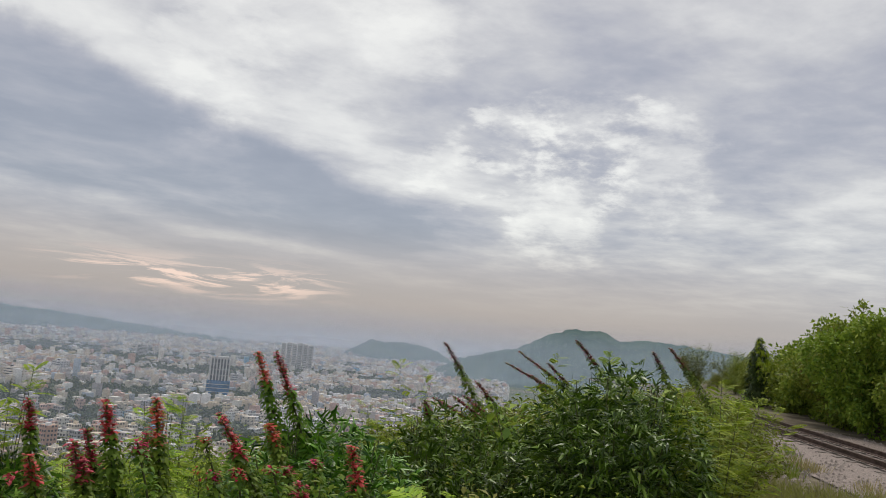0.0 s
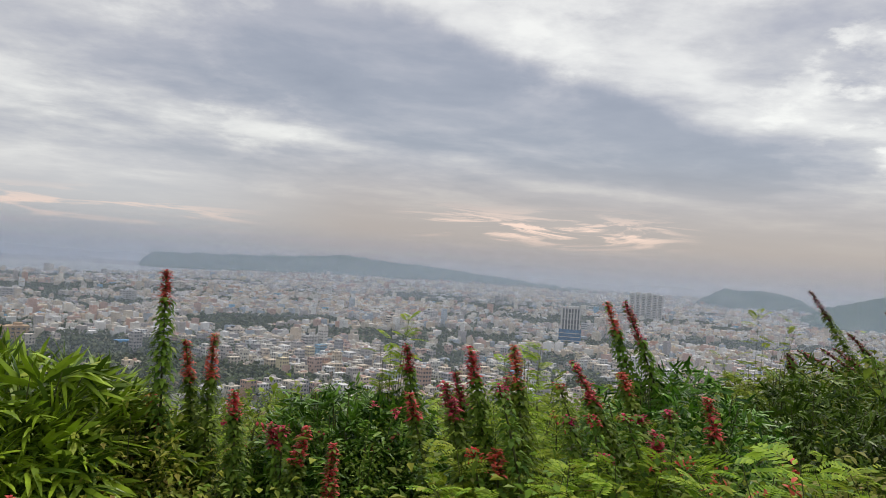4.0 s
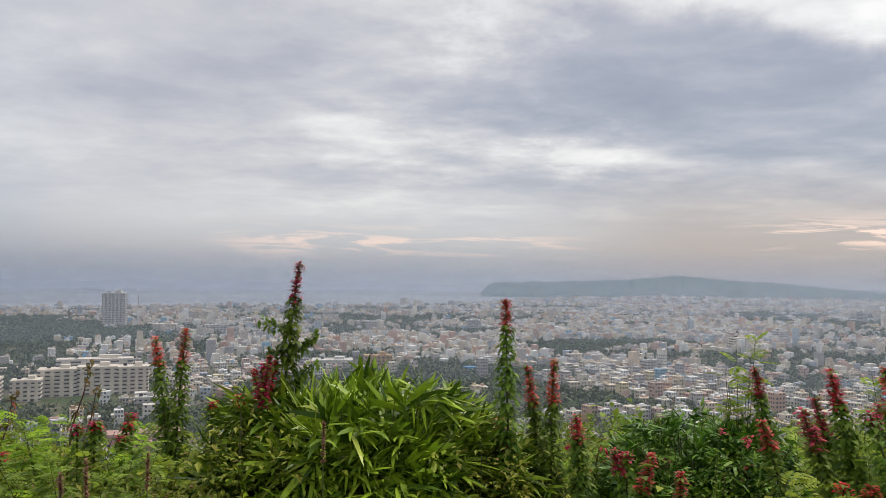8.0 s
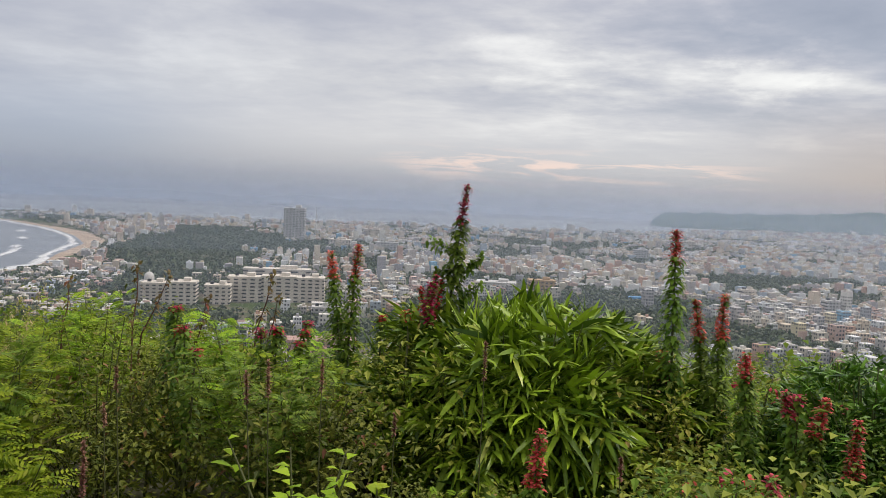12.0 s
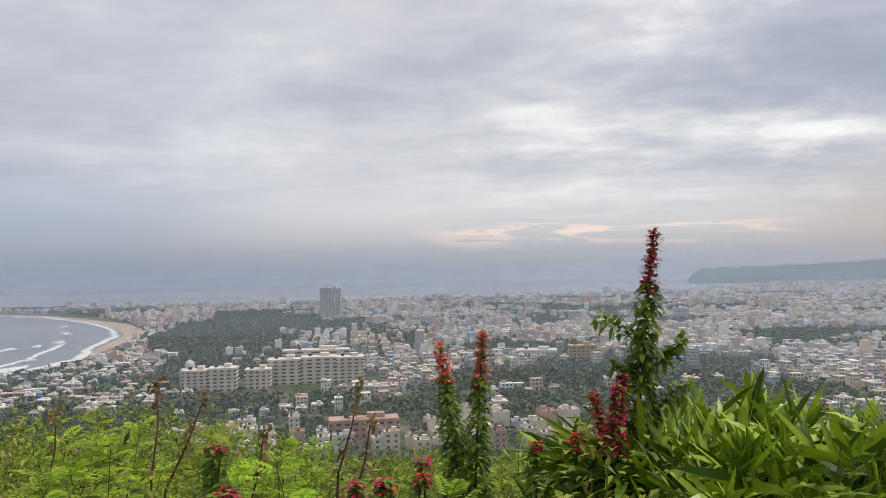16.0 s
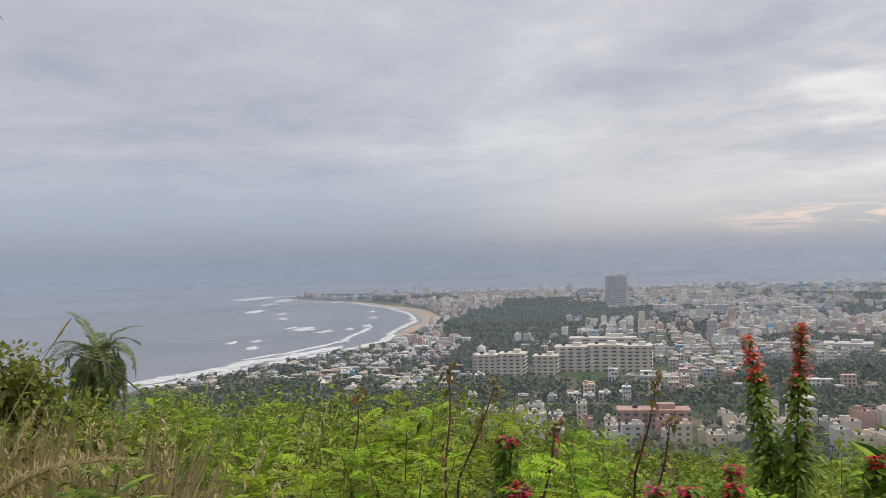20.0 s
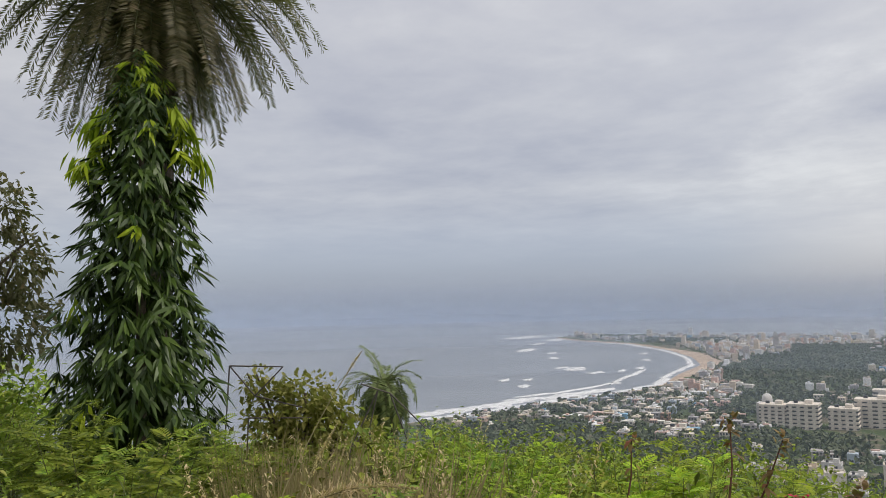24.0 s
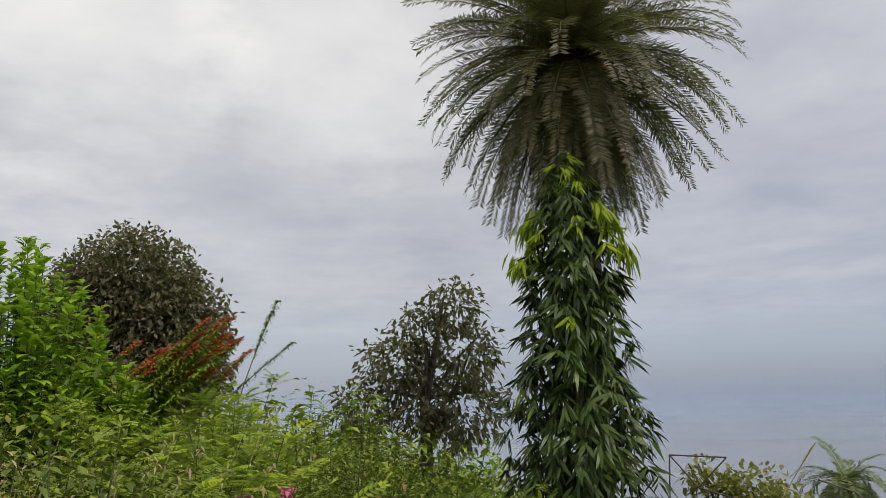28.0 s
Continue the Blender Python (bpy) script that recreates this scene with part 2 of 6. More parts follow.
M = {}
M["bamboo"] = leaf_material("bamboo_leaf", (0.030, 0.098, 0.012), (0.320, 0.590, 0.042), (0.50, 0.58, 0.09), 0.08, 0.34)
M["bamboo_mid"] = leaf_material("fine_bamboo_leaf", (0.014, 0.058, 0.010), (0.135, 0.320, 0.030), (0.28, 0.42, 0.06), 0.06, 0.38)
M["olive"] = leaf_material("olive_scrub_leaf", (0.055, 0.100, 0.020), (0.200, 0.275, 0.048), (0.30, 0.13, 0.07), 0.14)
M["spike_leaf"] = leaf_material("spike_plant_leaf", (0.045, 0.120, 0.018), (0.170, 0.320, 0.040), (0.28, 0.34, 0.07), 0.22)
M["feather"] = leaf_material("feathery_leaf", (0.115, 0.265, 0.020), (0.355, 0.560, 0.042), (0.48, 0.54, 0.08), 0.34)
# darker version of the feathery leaf colour above
M["feather_dark"] = leaf_material("fine_feathery_leaf", (0.068, 0.148, 0.026), (0.245, 0.380, 0.052), (0.38, 0.38, 0.09), 0.28)
M["shrub"] = leaf_material("shrub_leaf", (0.065, 0.130, 0.022), (0.290, 0.380, 0.055), (0.36, 0.24, 0.09), 0.16)
M["hedge"] = leaf_material("clipped_hedge_leaf", (0.055, 0.125, 0.02), (0.22, 0.36, 0.05), (0.34, 0.34, 0.09), 0.15)
M["lime"] = leaf_material("lime_leaf", (0.20, 0.40, 0.022), (0.38, 0.58, 0.045), None, 0.36)
M["mast"] = leaf_material("mast_tree_leaf", (0.018, 0.055, 0.010), (0.066, 0.140, 0.024), (0.16, 0.26, 0.04), 0.12, 0.42)
M["palm"] = leaf_material("palm_leaflet", (0.085, 0.100, 0.050), (0.190, 0.200, 0.105), (0.30, 0.23, 0.13), 0.24, 0.42)
M["gum"] = leaf_material("dull_tree_leaf", (0.105, 0.110, 0.064), (0.225, 0.210, 0.125), (0.36, 0.25, 0.13), 0.22)
M["tree"] = leaf_material("tree_leaf", (0.080, 0.175, 0.025), (0.280, 0.420, 0.060), (0.40, 0.36, 0.09), 0.28)
M["hill_tree"] = leaf_material("far_tree_leaf", (0.062, 0.105, 0.070), (0.135, 0.195, 0.115), None, 0.15)
M["dry"] = leaf_material("dry_grass", (0.32, 0.245, 0.125), (0.50, 0.40, 0.225), (0.22, 0.25, 0.08), 0.28)
M["grass"] = leaf_material("green_grass", (0.10, 0.18, 0.03), (0.22, 0.33, 0.07), (0.40, 0.34, 0.16), 0.3)
M["red"] = leaf_material("red_bract", (0.58, 0.060, 0.065), (0.82, 0.135, 0.125), (0.60, 0.22, 0.09), 0.2)
M["scarlet"] = leaf_material("scarlet_bract", (0.60, 0.05, 0.06), (0.82, 0.14, 0.12), None, 0.3)
M["grassy_low"] = leaf_material("red_bush_leaf", (0.10, 0.22, 0.02), (0.28, 0.46, 0.04), (0.40, 0.36, 0.08), 0.3)
M["maroon"] = leaf_material("maroon_bract", (0.20, 0.035, 0.040), (0.34, 0.070, 0.065), (0.26, 0.16, 0.08), 0.15)
M["palm_green"] = leaf_material("young_palm_leaflet", (0.070, 0.115, 0.045), (0.170, 0.240, 0.095), None, 0.2, 0.5)
M["crimson"] = leaf_material("crimson_flower", (0.50, 0.024, 0.052), (0.70, 0.050, 0.095), None, 0.2)
M["rust"] = leaf_material("rusty_shoot_leaf", (0.17, 0.085, 0.045), (0.22, 0.15, 0.06), (0.30, 0.05, 0.05), 0.25)
M["pink"] = leaf_material("pink_flower", (0.62, 0.14, 0.30), (0.72, 0.25, 0.40), None, 0.2)
M["brown_spike"] = leaf_material("seed_spike", (0.24, 0.11, 0.08), (0.36, 0.18, 0.12), None, 0.15)
M["foxtail"] = leaf_material("foxtail_hair", (0.70, 0.52, 0.28), (0.86, 0.70, 0.44), None, 0.5)
M["stem"] = plain_material("green_stem", (0.14, 0.15, 0.06), 0.6, 0.5, 14.0)
M["bark"] = plain_material("grey_bark", (0.20, 0.16, 0.12), 0.9, 0.5, 12.0, bump=0.6)
M["dark_bark"] = plain_material("dark_palm_bark", (0.085, 0.070, 0.052), 0.95, 0.5, 10.0, bump=0.7)
M["steel"] = plain_material("rusty_rail", (0.10, 0.065, 0.05), 0.55, 0.4, 6.0, metal=0.6)
M["sleeper"] = plain_material("weathered_sleeper", (0.27, 0.235, 0.21), 0.9, 0.4, 8.0, bump=0.4)
M["ballast"] = plain_material("ballast_stone", (0.33, 0.275, 0.245), 0.9, 0.5, 20.0)

# ---------------------------------------------------------------- mesh helpers
def mesh_object(name, verts, faces, mat, parent=None, smooth=False):
    """One mesh object from vertex rows and equal-sided face rows (an array, or a list of arrays)."""
    verts = np.asarray(verts, dtype=np.float32)
    groups = faces if isinstance(faces, list) else [faces]
    groups = [np.asarray(f, dtype=np.int32) for f in groups if len(f)]
    me = bpy.data.meshes.new(name)
    me.vertices.add(len(verts))
    me.vertices.foreach_set("co", verts.ravel())
    total = sum(f.size for f in groups)
    me.loops.add(total)
    me.loops.foreach_set("vertex_index", np.concatenate([f.ravel() for f in groups]))
    count = np.concatenate([np.full(len(f), f.shape[1]) for f in groups])
    me.polygons.add(len(count))
    me.polygons.foreach_set("loop_start", np.concatenate([[0], np.cumsum(count)[:-1]]).astype(np.int32))
    me.polygons.foreach_set("use_smooth", np.full(len(count), smooth, dtype=bool))
    me.update(calc_edges=True)
    me.materials.append(mat)
    ob = new(name, me)
    ob.parent = parent
    return ob


def empty(name, m, label, category, group="", kind=""):
    ob = new(name)
    ob.empty_display_size = 0.2
    ob.matrix_basis = m
    return tagged(ob, label, category, group, kind)


def boxes(centres, sizes, turn):
    """Boxes standing on their base centres: rows of x, y, z; sizes w, d, h; turn in radians. No bottom face."""
    c, s, a = np.asarray(centres, float), np.asarray(sizes, float), np.asarray(turn, float)
    corner = np.array([(-1, -1, 0), (1, -1, 0), (1, 1, 0), (-1, 1, 0), (-1, -1, 1), (1, -1, 1), (1, 1, 1), (-1, 1, 1)], float)
    local = corner[None] * s[:, None] * (0.5, 0.5, 1.0)
    ca, sa = np.cos(a)[:, None], np.sin(a)[:, None]
    v = np.stack([local[..., 0] * ca - local[..., 1] * sa, local[..., 0] * sa + local[..., 1] * ca, local[..., 2]], -1) + c[:, None]
    f = np.array([(0, 1, 5, 4), (1, 2, 6, 5), (2, 3, 7, 6), (3, 0, 4, 7), (4, 5, 6, 7)])
    return v.reshape(-1, 3), (f[None] + 8 * np.arange(len(c))[:, None, None]).reshape(-1, 4)


def tube(points, radii, sides=6):
    """Vertices and quads of a tapered tube along points."""
    pts, n = [Vector(p) for p in points], len(points)
    verts, faces = [], []
    for i, p in enumerate(pts):
        d = (pts[min(i + 1, n - 1)] - pts[max(i - 1, 0)]).normalized()
        u = d.orthogonal().normalized()
        if abs(d.z) > 0.3:
            u = d.cross(Vector((0, 1, 0.01))).normalized()
        w = d.cross(u)
        for k in range(sides):
            a = 2 * math.pi * k / sides
            verts.append(p + (u * math.cos(a) + w * math.sin(a)) * radii[i])
    for i in range(n - 1):
        for k in range(sides):
            a, b = i * sides + k, i * sides + (k + 1) % sides
            faces.append((a, b, b + sides, a + sides))
    return np.array([tuple(v) for v in verts]), np.array(faces)


def join(pieces):
    """Stack (verts, faces) pairs into one."""
    vs, fs, n = [], [], 0
    for v, f in pieces:
        vs.append(v)
        fs.append(np.asarray(f) + n)
        n += len(v)
    return np.concatenate(vs), np.concatenate(fs)


# ---------------------------------------------------------------- land and sea
SEA = -112.0
BEACH = [(-900, -700), (-720, -150), (-660, 250), (-654, 475), (-655, 571), (-667, 663), (-668, 740), (-675, 814), (-703, 909), (-774, 1035),
         (-856, 1210), (-980, 1357), (-1148, 1512), (-1382, 1672), (-1643, 1733)]
FAR_SHORE = [(-1850, 1850), (-1790, 1960), (-1589, 2035), (-1344, 2110), (-1130, 2215), (-920, 2310), (-690, 2420), (-240, 2560), (100, 2900), (420, 3500)]
LAND = np.array(BEACH + FAR_SHORE + [(1500, 4300), (5200, 5200), (6000, -6000), (-3200, -6000)], float)


def shore_distance(x, y):
    """Metres inland (positive) or out to sea (negative)."""
    x, y = np.asarray(x, float), np.asarray(y, float)
    best, inside = np.full(x.shape, 1e9), np.zeros(x.shape, bool)
    for (ax, ay), (bx, by) in zip(LAND, np.roll(LAND, -1, 0)):
        dx, dy = bx - ax, by - ay
        t = np.clip(((x - ax) * dx + (y - ay) * dy) / (dx * dx + dy * dy), 0, 1)
        best = np.minimum(best, np.hypot(x - ax - t * dx, y - ay - t * dy))
        cross = (ay > y) != (by > y)
        if dy:
            inside ^= cross & (x < (y - ay) * dx / dy + ax)
    return np.where(inside, best, -best)


def hills_noise(x, y):
    return (np.sin(x * 0.011 + 1.3) * np.cos(y * 0.013 + 0.4) + 0.5 * np.sin(x * 0.031 + y * 0.022) + 0.3 * np.sin(x * 0.071 - y * 0.063 + 2))


STEEP_R = [0, 2.5, 5, 8, 12, 20, 30, 60, 160, 300, 460, 9000]
STEEP_Z = [0, 0, -0.2, -0.75, -1.6, -3.4, -6.2, -18, -54, -92, -108.5, -108.5]
EASY_R = [0, 3, 8, 16, 30, 60, 140, 420, 640, 9000]
EASY_Z = [0, 0.0, -0.1, -1.5, -4.5, -12, -38, -92, -108.5, -108.5]
FLAT_R = [0, 60, 160, 420, 900, 9000]
FLAT_Z = [0.0, 0.0, -20, -80, -108.5, -108.5]


def ramp01(v, a, b):
    t = np.clip((v - a) / (b - a), 0, 1)
    return t * t * (3 - 2 * t)


def ground_height(x, y):
    x, y = np.asarray(x, float), np.asarray(y, float)
    r, az = np.hypot(x, y), np.degrees(np.arctan2(x, y))
    steep, easy, flat = np.interp(r, STEEP_R, STEEP_Z), np.interp(r, EASY_R, EASY_Z), np.interp(r, FLAT_R, FLAT_Z)
    left = ramp01(-az, 38, 60)
    h = steep * (1 - left) + easy * left
    back = np.maximum(ramp01(az, 52, 66), ramp01(-az, 100, 125))
    h = h * (1 - back) + flat * back
    h = h + hills_noise(x, y) * np.clip((r - 20) / 120, 0, 1) * np.where(r < 420, 2.0, 0.5)
    shore = shore_distance(x, y)
    wide = 14 + 46 * ramp01(y, 950, 1120) * (1 - ramp01(y, 1400, 1560))
    beach = SEA + np.clip(shore * 1.75 / wide, -8, 3.0)
    return np.where(shore < 140, np.minimum(h, np.where(shore < wide, beach, beach + (shore - wide) * 0.6)), h)


def ground_material():
    m, g, p = material("soil_and_scrub")
    at = g.add("ShaderNodeNewGeometry").outputs["Position"]
    xyz = g.add("ShaderNodeSeparateXYZ")
    g.put(xyz.inputs[0], at)
    coarse, fine = g.noise(at, 0.02, 5.0), g.noise(at, 1.7, 5.0)
    earth = g.mix(g.span(fine, 0.35, 0.65), (0.13, 0.11, 0.08), (0.22, 0.19, 0.14))
    green = g.mix(g.span(fine, 0.35, 0.65), (0.045, 0.07, 0.03), (0.09, 0.12, 0.045))
    mixed = g.mix(g.span(coarse, 0.38, 0.52), earth, green)
    sand = g.mix(g.span(g.noise(at, 0.03, 4.0), 0.35, 0.65), (0.40, 0.31, 0.235), (0.50, 0.40, 0.31))
    shore = g.span(xyz.outputs[2], SEA + 1.5, SEA + 1.9, 1.0, 0.0)
    g.put(p.inputs["Base Color"], g.mix(shore, mixed, sand))
    p.inputs["Roughness"].default_value = 0.95
    p.inputs["Specular IOR Level"].default_value = 0.1
    b = g.add("ShaderNodeBump")
    b.inputs["Strength"].default_value, b.inputs["Distance"].default_value = 0.5, 0.05
    g.put(b.inputs["Height"], fine)
    g.put(p.inputs["Normal"], b.outputs[0])
    return m


def make_ground():
    az = np.radians(np.concatenate([np.arange(-64, 76, 0.5), np.arange(76, 296, 4.0)]))
    r = np.concatenate([[0.8, 1.6, 2.4], np.geomspace(3.2, 300, 42), np.geomspace(320, 4950, 120)])
    a, rr = np.meshgrid(az, r)
    x, y = rr * np.sin(a), rr * np.cos(a)
    z = ground_height(x, y)
    verts = np.concatenate([[(0, 0, 0)], np.stack([x, y, z], -1).reshape(-1, 3)])
    n = len(az)
    i, j = np.meshgrid(np.arange(len(r) - 1), np.arange(n), indexing="ij")
    k = (j + 1) % n
    quads = np.stack([1 + i * n + j, 1 + (i + 1) * n + j, 1 + (i + 1) * n + k, 1 + i * n + k], -1).reshape(-1, 4)[:, ::-1]
    jj = np.arange(n)
    fan = np.stack([np.zeros(n, int), 1 + jj, 1 + (jj + 1) % n], -1)[:, ::-1]
    ob = mesh_object("ground", verts, [quads, fan], ground_material(), smooth=True)
    tagged(ob, "hillside of scrub and soil falling to a coastal plain", "ground", kind="structure")


def make_sea():
    m, g, p = material("grey_sea_water")
    at = g.add("ShaderNodeNewGeometry").outputs["Position"]
    flat = g.add("ShaderNodeMapping")
    flat.inputs["Scale"].default_value = (0.011, 0.03, 0.02)
    flat.inputs["Rotation"].default_value = (0, 0, radians(35))
    g.put(flat.inputs["Vector"], at)
    swell = g.noise(flat.outputs[0], 1.0, 6.0, 0.62, 0.4)
    tint = g.noise(at, 0.004, 4.0)
    g.put(p.inputs["Base Color"], g.mix(g.span(tint, 0.35, 0.65), (0.18, 0.20, 0.225), (0.225, 0.245, 0.27)))
    p.inputs["Roughness"].default_value = 0.32
    p.inputs["IOR"].default_value = 1.33
    b = g.add("ShaderNodeBump")
    b.inputs["Strength"].default_value, b.inputs["Distance"].default_value = 0.7, 2.0
    g.put(b.inputs["Height"], swell)
    g.put(p.inputs["Normal"], b.outputs[0])
    a = np.radians(np.arange(0, 360, 3.0))
    r = np.array([400, 800, 1500, 2600, 4000, 4990.0])
    aa, rr = np.meshgrid(a, r)
    verts = np.stack([rr * np.sin(aa), rr * np.cos(aa), np.full(aa.shape, SEA)], -1).reshape(-1, 3)
    n = len(a)
    i, j = np.meshgrid(np.arange(len(r) - 1), np.arange(n), indexing="ij")
    k = (j + 1) % n
    quads = np.stack([i * n + j, i * n + k, (i + 1) * n + k, (i + 1) * n + j], -1).reshape(-1, 4)
    ob = mesh_object("water", verts, quads[:, ::-1], m)
    tagged(ob, "calm grey-blue sea with low swell under haze", "sea", kind="structure")


def make_surf():
    foam = plain_material("white_foam", (0.80, 0.81, 0.82), 0.8, 0.35, 0.15)
    rng = np.random.default_rng(5)

    def ribbon(points, width, name, label):
        pts = np.array(points, float)
        d = np.concatenate([[0], np.cumsum(np.hypot(*np.diff(pts, axis=0).T))])
        s = np.linspace(0, d[-1], max(8, int(d[-1] / 7)))
        c = np.stack([np.interp(s, d, pts[:, 0]), np.interp(s, d, pts[:, 1])], -1)
        c += np.stack([np.convolve(rng.normal(0, 3.5, len(s)), np.ones(4) / 4, "same") for _ in (0, 1)], -1)
        t = np.gradient(c, axis=0)
        t /= np.hypot(*t.T)[:, None] + 1e-6
        nrm = np.stack([-t[:, 1], t[:, 0]], -1)
        fade = np.minimum(1, np.minimum(np.arange(len(s)), np.arange(len(s))[::-1]) / 3 + 0.15)
        w1 = width * fade * (0.35 + rng.random(len(s)) * 0.8)
        w2 = width * fade * (0.35 + rng.random(len(s)) * 0.8)
        rows = [c + nrm * w1[:, None], c + nrm * w1[:, None] * 0.3, c - nrm * w2[:, None] * 0.3, c - nrm * w2[:, None]]
        hs = [SEA + 0.12, SEA + 1.1, SEA + 1.1, SEA + 0.12]
        v = np.concatenate([np.c_[q, np.full(len(q), h)] for q, h in zip(rows, hs)])
        n = len(s)
        q = np.array([(k * n + i, k * n + i + 1, (k + 1) * n + i + 1, (k + 1) * n + i) for k in range(3) for i in range(n - 1)])
        tagged(mesh_object(name, v, q, foam), label, "breaking wave", "breakers in the bay", "stuff")

    coast = np.array(BEACH[3:], float)

    def offset(lo, hi, metres):
        pts = []
        for s in np.linspace(lo, hi, 26):
            i = min(int(s), len(coast) - 2)
            p = coast[i] + (coast[i + 1] - coast[i]) * (s - i)
            t = coast[i + 1] - coast[i]
            nrm = np.array([-t[1], t[0]]) / np.hypot(*t)
            pts.append(p + nrm * metres)
        return pts

    ribbon(offset(0, 5.6, 8), 9, "shore_foam", "white foam washing along the sandy beach")
    ribbon(offset(0.0, 4.2, 38), 19, "breaking_wave", "long white breaker running along the beach")
    ribbon(offset(2.0, 6.4, 66), 6, "breaking_wave", "thin white breaker off the beach")
    ribbon(offset(5.5, 10.5, 14), 7, "shore_foam", "white foam at the curve of the bay")
    for (x, y), ln, w in [((-1960, 1830), 230, 22), ((-1740, 1745), 150, 14), ((-1620, 1560), 110, 8), ((-1180, 1180), 70, 6), ((-820, 760), 50, 5), ((-1434, 1340), 130, 11), ((-1300, 1290), 60, 7), ((-1000, 1015), 50, 6), ((-893, 980), 60, 7),
                          ((-965, 1012), 90, 9), ((-880, 1030), 50, 5), ((-905, 800), 46, 5), ((-885, 830), 36, 4), ((-760, 870), 50, 5), ((-890, 1090), 60, 5), ((-1000, 1240), 60, 5), ((-1120, 1390), 50, 5)]:
        a = radians(rng.uniform(-8, 22) + 140)
        d = np.array([math.sin(a), math.cos(a)])
        ribbon([np.array((x, y)) - d * ln / 2, np.array((x, y)), np.array((x, y)) + d * ln / 2 + (0, 6)], w * 2.1, "breaking_wave", "short white breaker in the shallow bay")
    ribbon([(-1990, 1900), (-1830, 2000), (-1600, 2065), (-1350, 2130)], 14, "shore_foam", "white surf on the outer side of the spit")
    ribbon([(-1330, 2140), (-1130, 2250), (-920, 2345), (-690, 2455)], 6, "shore_foam", "thin white surf line along the far shore")


def make_hills():
    """Blue ridges at the limit of sight."""
    m, g, p = material("distant_wooded_slope")
    at = g.add("ShaderNodeNewGeometry").outputs["Position"]
    n = g.noise(at, 0.012, 6.0, 0.6)
    g.put(p.inputs["Base Color"], g.mix(g.span(n, 0.3, 0.7), (0.045, 0.085, 0.075), (0.085, 0.13, 0.105)))
    p.inputs["Roughness"].default_value = 1.0
    p.inputs["Specular IOR Level"].default_value = 0.0
    rng = np.random.default_rng(11)
    ranges = [
        ("distant_headland", "hazy blue headland ridge across the harbour mouth", 4300, 420,
         [(2.6, -1.75), (3.0, -1.1), (3.6, -0.72), (6, -0.6), (10, -0.5), (13, -0.35), (16.3, -0.05), (19, -0.3), (22.9, -0.5), (28.5, -1.0), (33, -1.35), (37.5, -1.65), (41, -1.9)]),
        ("distant_hill", "low hazy blue hill behind the city", 3500, 300,
         [(39.6, -2.1), (40.6, -1.5), (41.6, -0.95), (42.3, -0.55), (43.3, -0.7), (44.6, -0.55), (46.2, -0.75), (47.4, -1.2), (48.4, -1.9)]),
        ("wooded_mountain", "blue-green flat-topped mountain behind the city", 2700, 620,
         [(46.5, -2.4), (48.5, -1.35), (50.5, -0.75), (52.5, -0.25), (54.4, 0.75), (56, 1.3), (58.4, 1.35), (59.4, 0.75), (61, 0.95), (63, 0.9), (65.5, 0.65), (67.6, 0.45), (70, 0.2), (75, -0.6), (80, -2.0)])]
    for name, label, dist, deep, prof in ranges:
        az = np.arange(prof[0][0], prof[-1][0] + 0.01, 0.12)
        el = np.interp(az, *np.array(prof).T) + np.convolve(rng.normal(0, 0.05, len(az)), np.ones(3) / 3, "same")
        top = 1.6 + dist * np.tan(np.radians(el)) - (SEA + 1)
        rows = np.linspace(-1, 1, 15)
        v = []
        for s in rows:
            fall = math.cos(s * math.pi / 2) ** 1.3
            bumps = np.convolve(rng.normal(0, 9, len(az)), np.ones(5) / 5, "same") * (1 - abs(s)) * (s != 0)
            rr = dist + s * deep
            h = np.maximum(SEA - 4, SEA - 4 + (top + 5) * fall + bumps * np.clip(top / 60, 0, 1))
            v.append(np.stack([rr * np.sin(np.radians(az)), rr * np.cos(np.radians(az)), h], -1))
        n = len(az)
        q = np.array([(k * n + i, k * n + i + 1, (k + 1) * n + i + 1, (k + 1) * n + i) for k in range(len(rows) - 1) for i in range(n - 1)])
        tagged(mesh_object(name, np.concatenate(v), q, m, smooth=True), label, "hill", kind="structure")


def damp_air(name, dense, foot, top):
    """A translucent surface imitating haze: thickest at the foot, gone at the top, lit by the sky like any other
    scatterer.
    """
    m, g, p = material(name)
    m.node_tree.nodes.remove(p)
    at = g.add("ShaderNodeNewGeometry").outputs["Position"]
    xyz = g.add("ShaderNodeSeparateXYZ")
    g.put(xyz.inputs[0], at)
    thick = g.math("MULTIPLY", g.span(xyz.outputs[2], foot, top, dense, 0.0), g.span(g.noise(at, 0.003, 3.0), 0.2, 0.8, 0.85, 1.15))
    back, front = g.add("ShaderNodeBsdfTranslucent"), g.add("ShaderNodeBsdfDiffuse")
    # the blue of distant haze is set as the sheet's own colour
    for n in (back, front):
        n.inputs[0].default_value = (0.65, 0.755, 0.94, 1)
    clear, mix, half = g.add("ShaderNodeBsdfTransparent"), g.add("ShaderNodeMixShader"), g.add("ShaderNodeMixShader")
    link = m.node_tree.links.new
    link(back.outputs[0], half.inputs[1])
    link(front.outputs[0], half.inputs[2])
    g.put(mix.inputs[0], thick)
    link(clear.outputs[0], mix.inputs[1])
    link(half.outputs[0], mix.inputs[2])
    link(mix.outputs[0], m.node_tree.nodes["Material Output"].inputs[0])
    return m


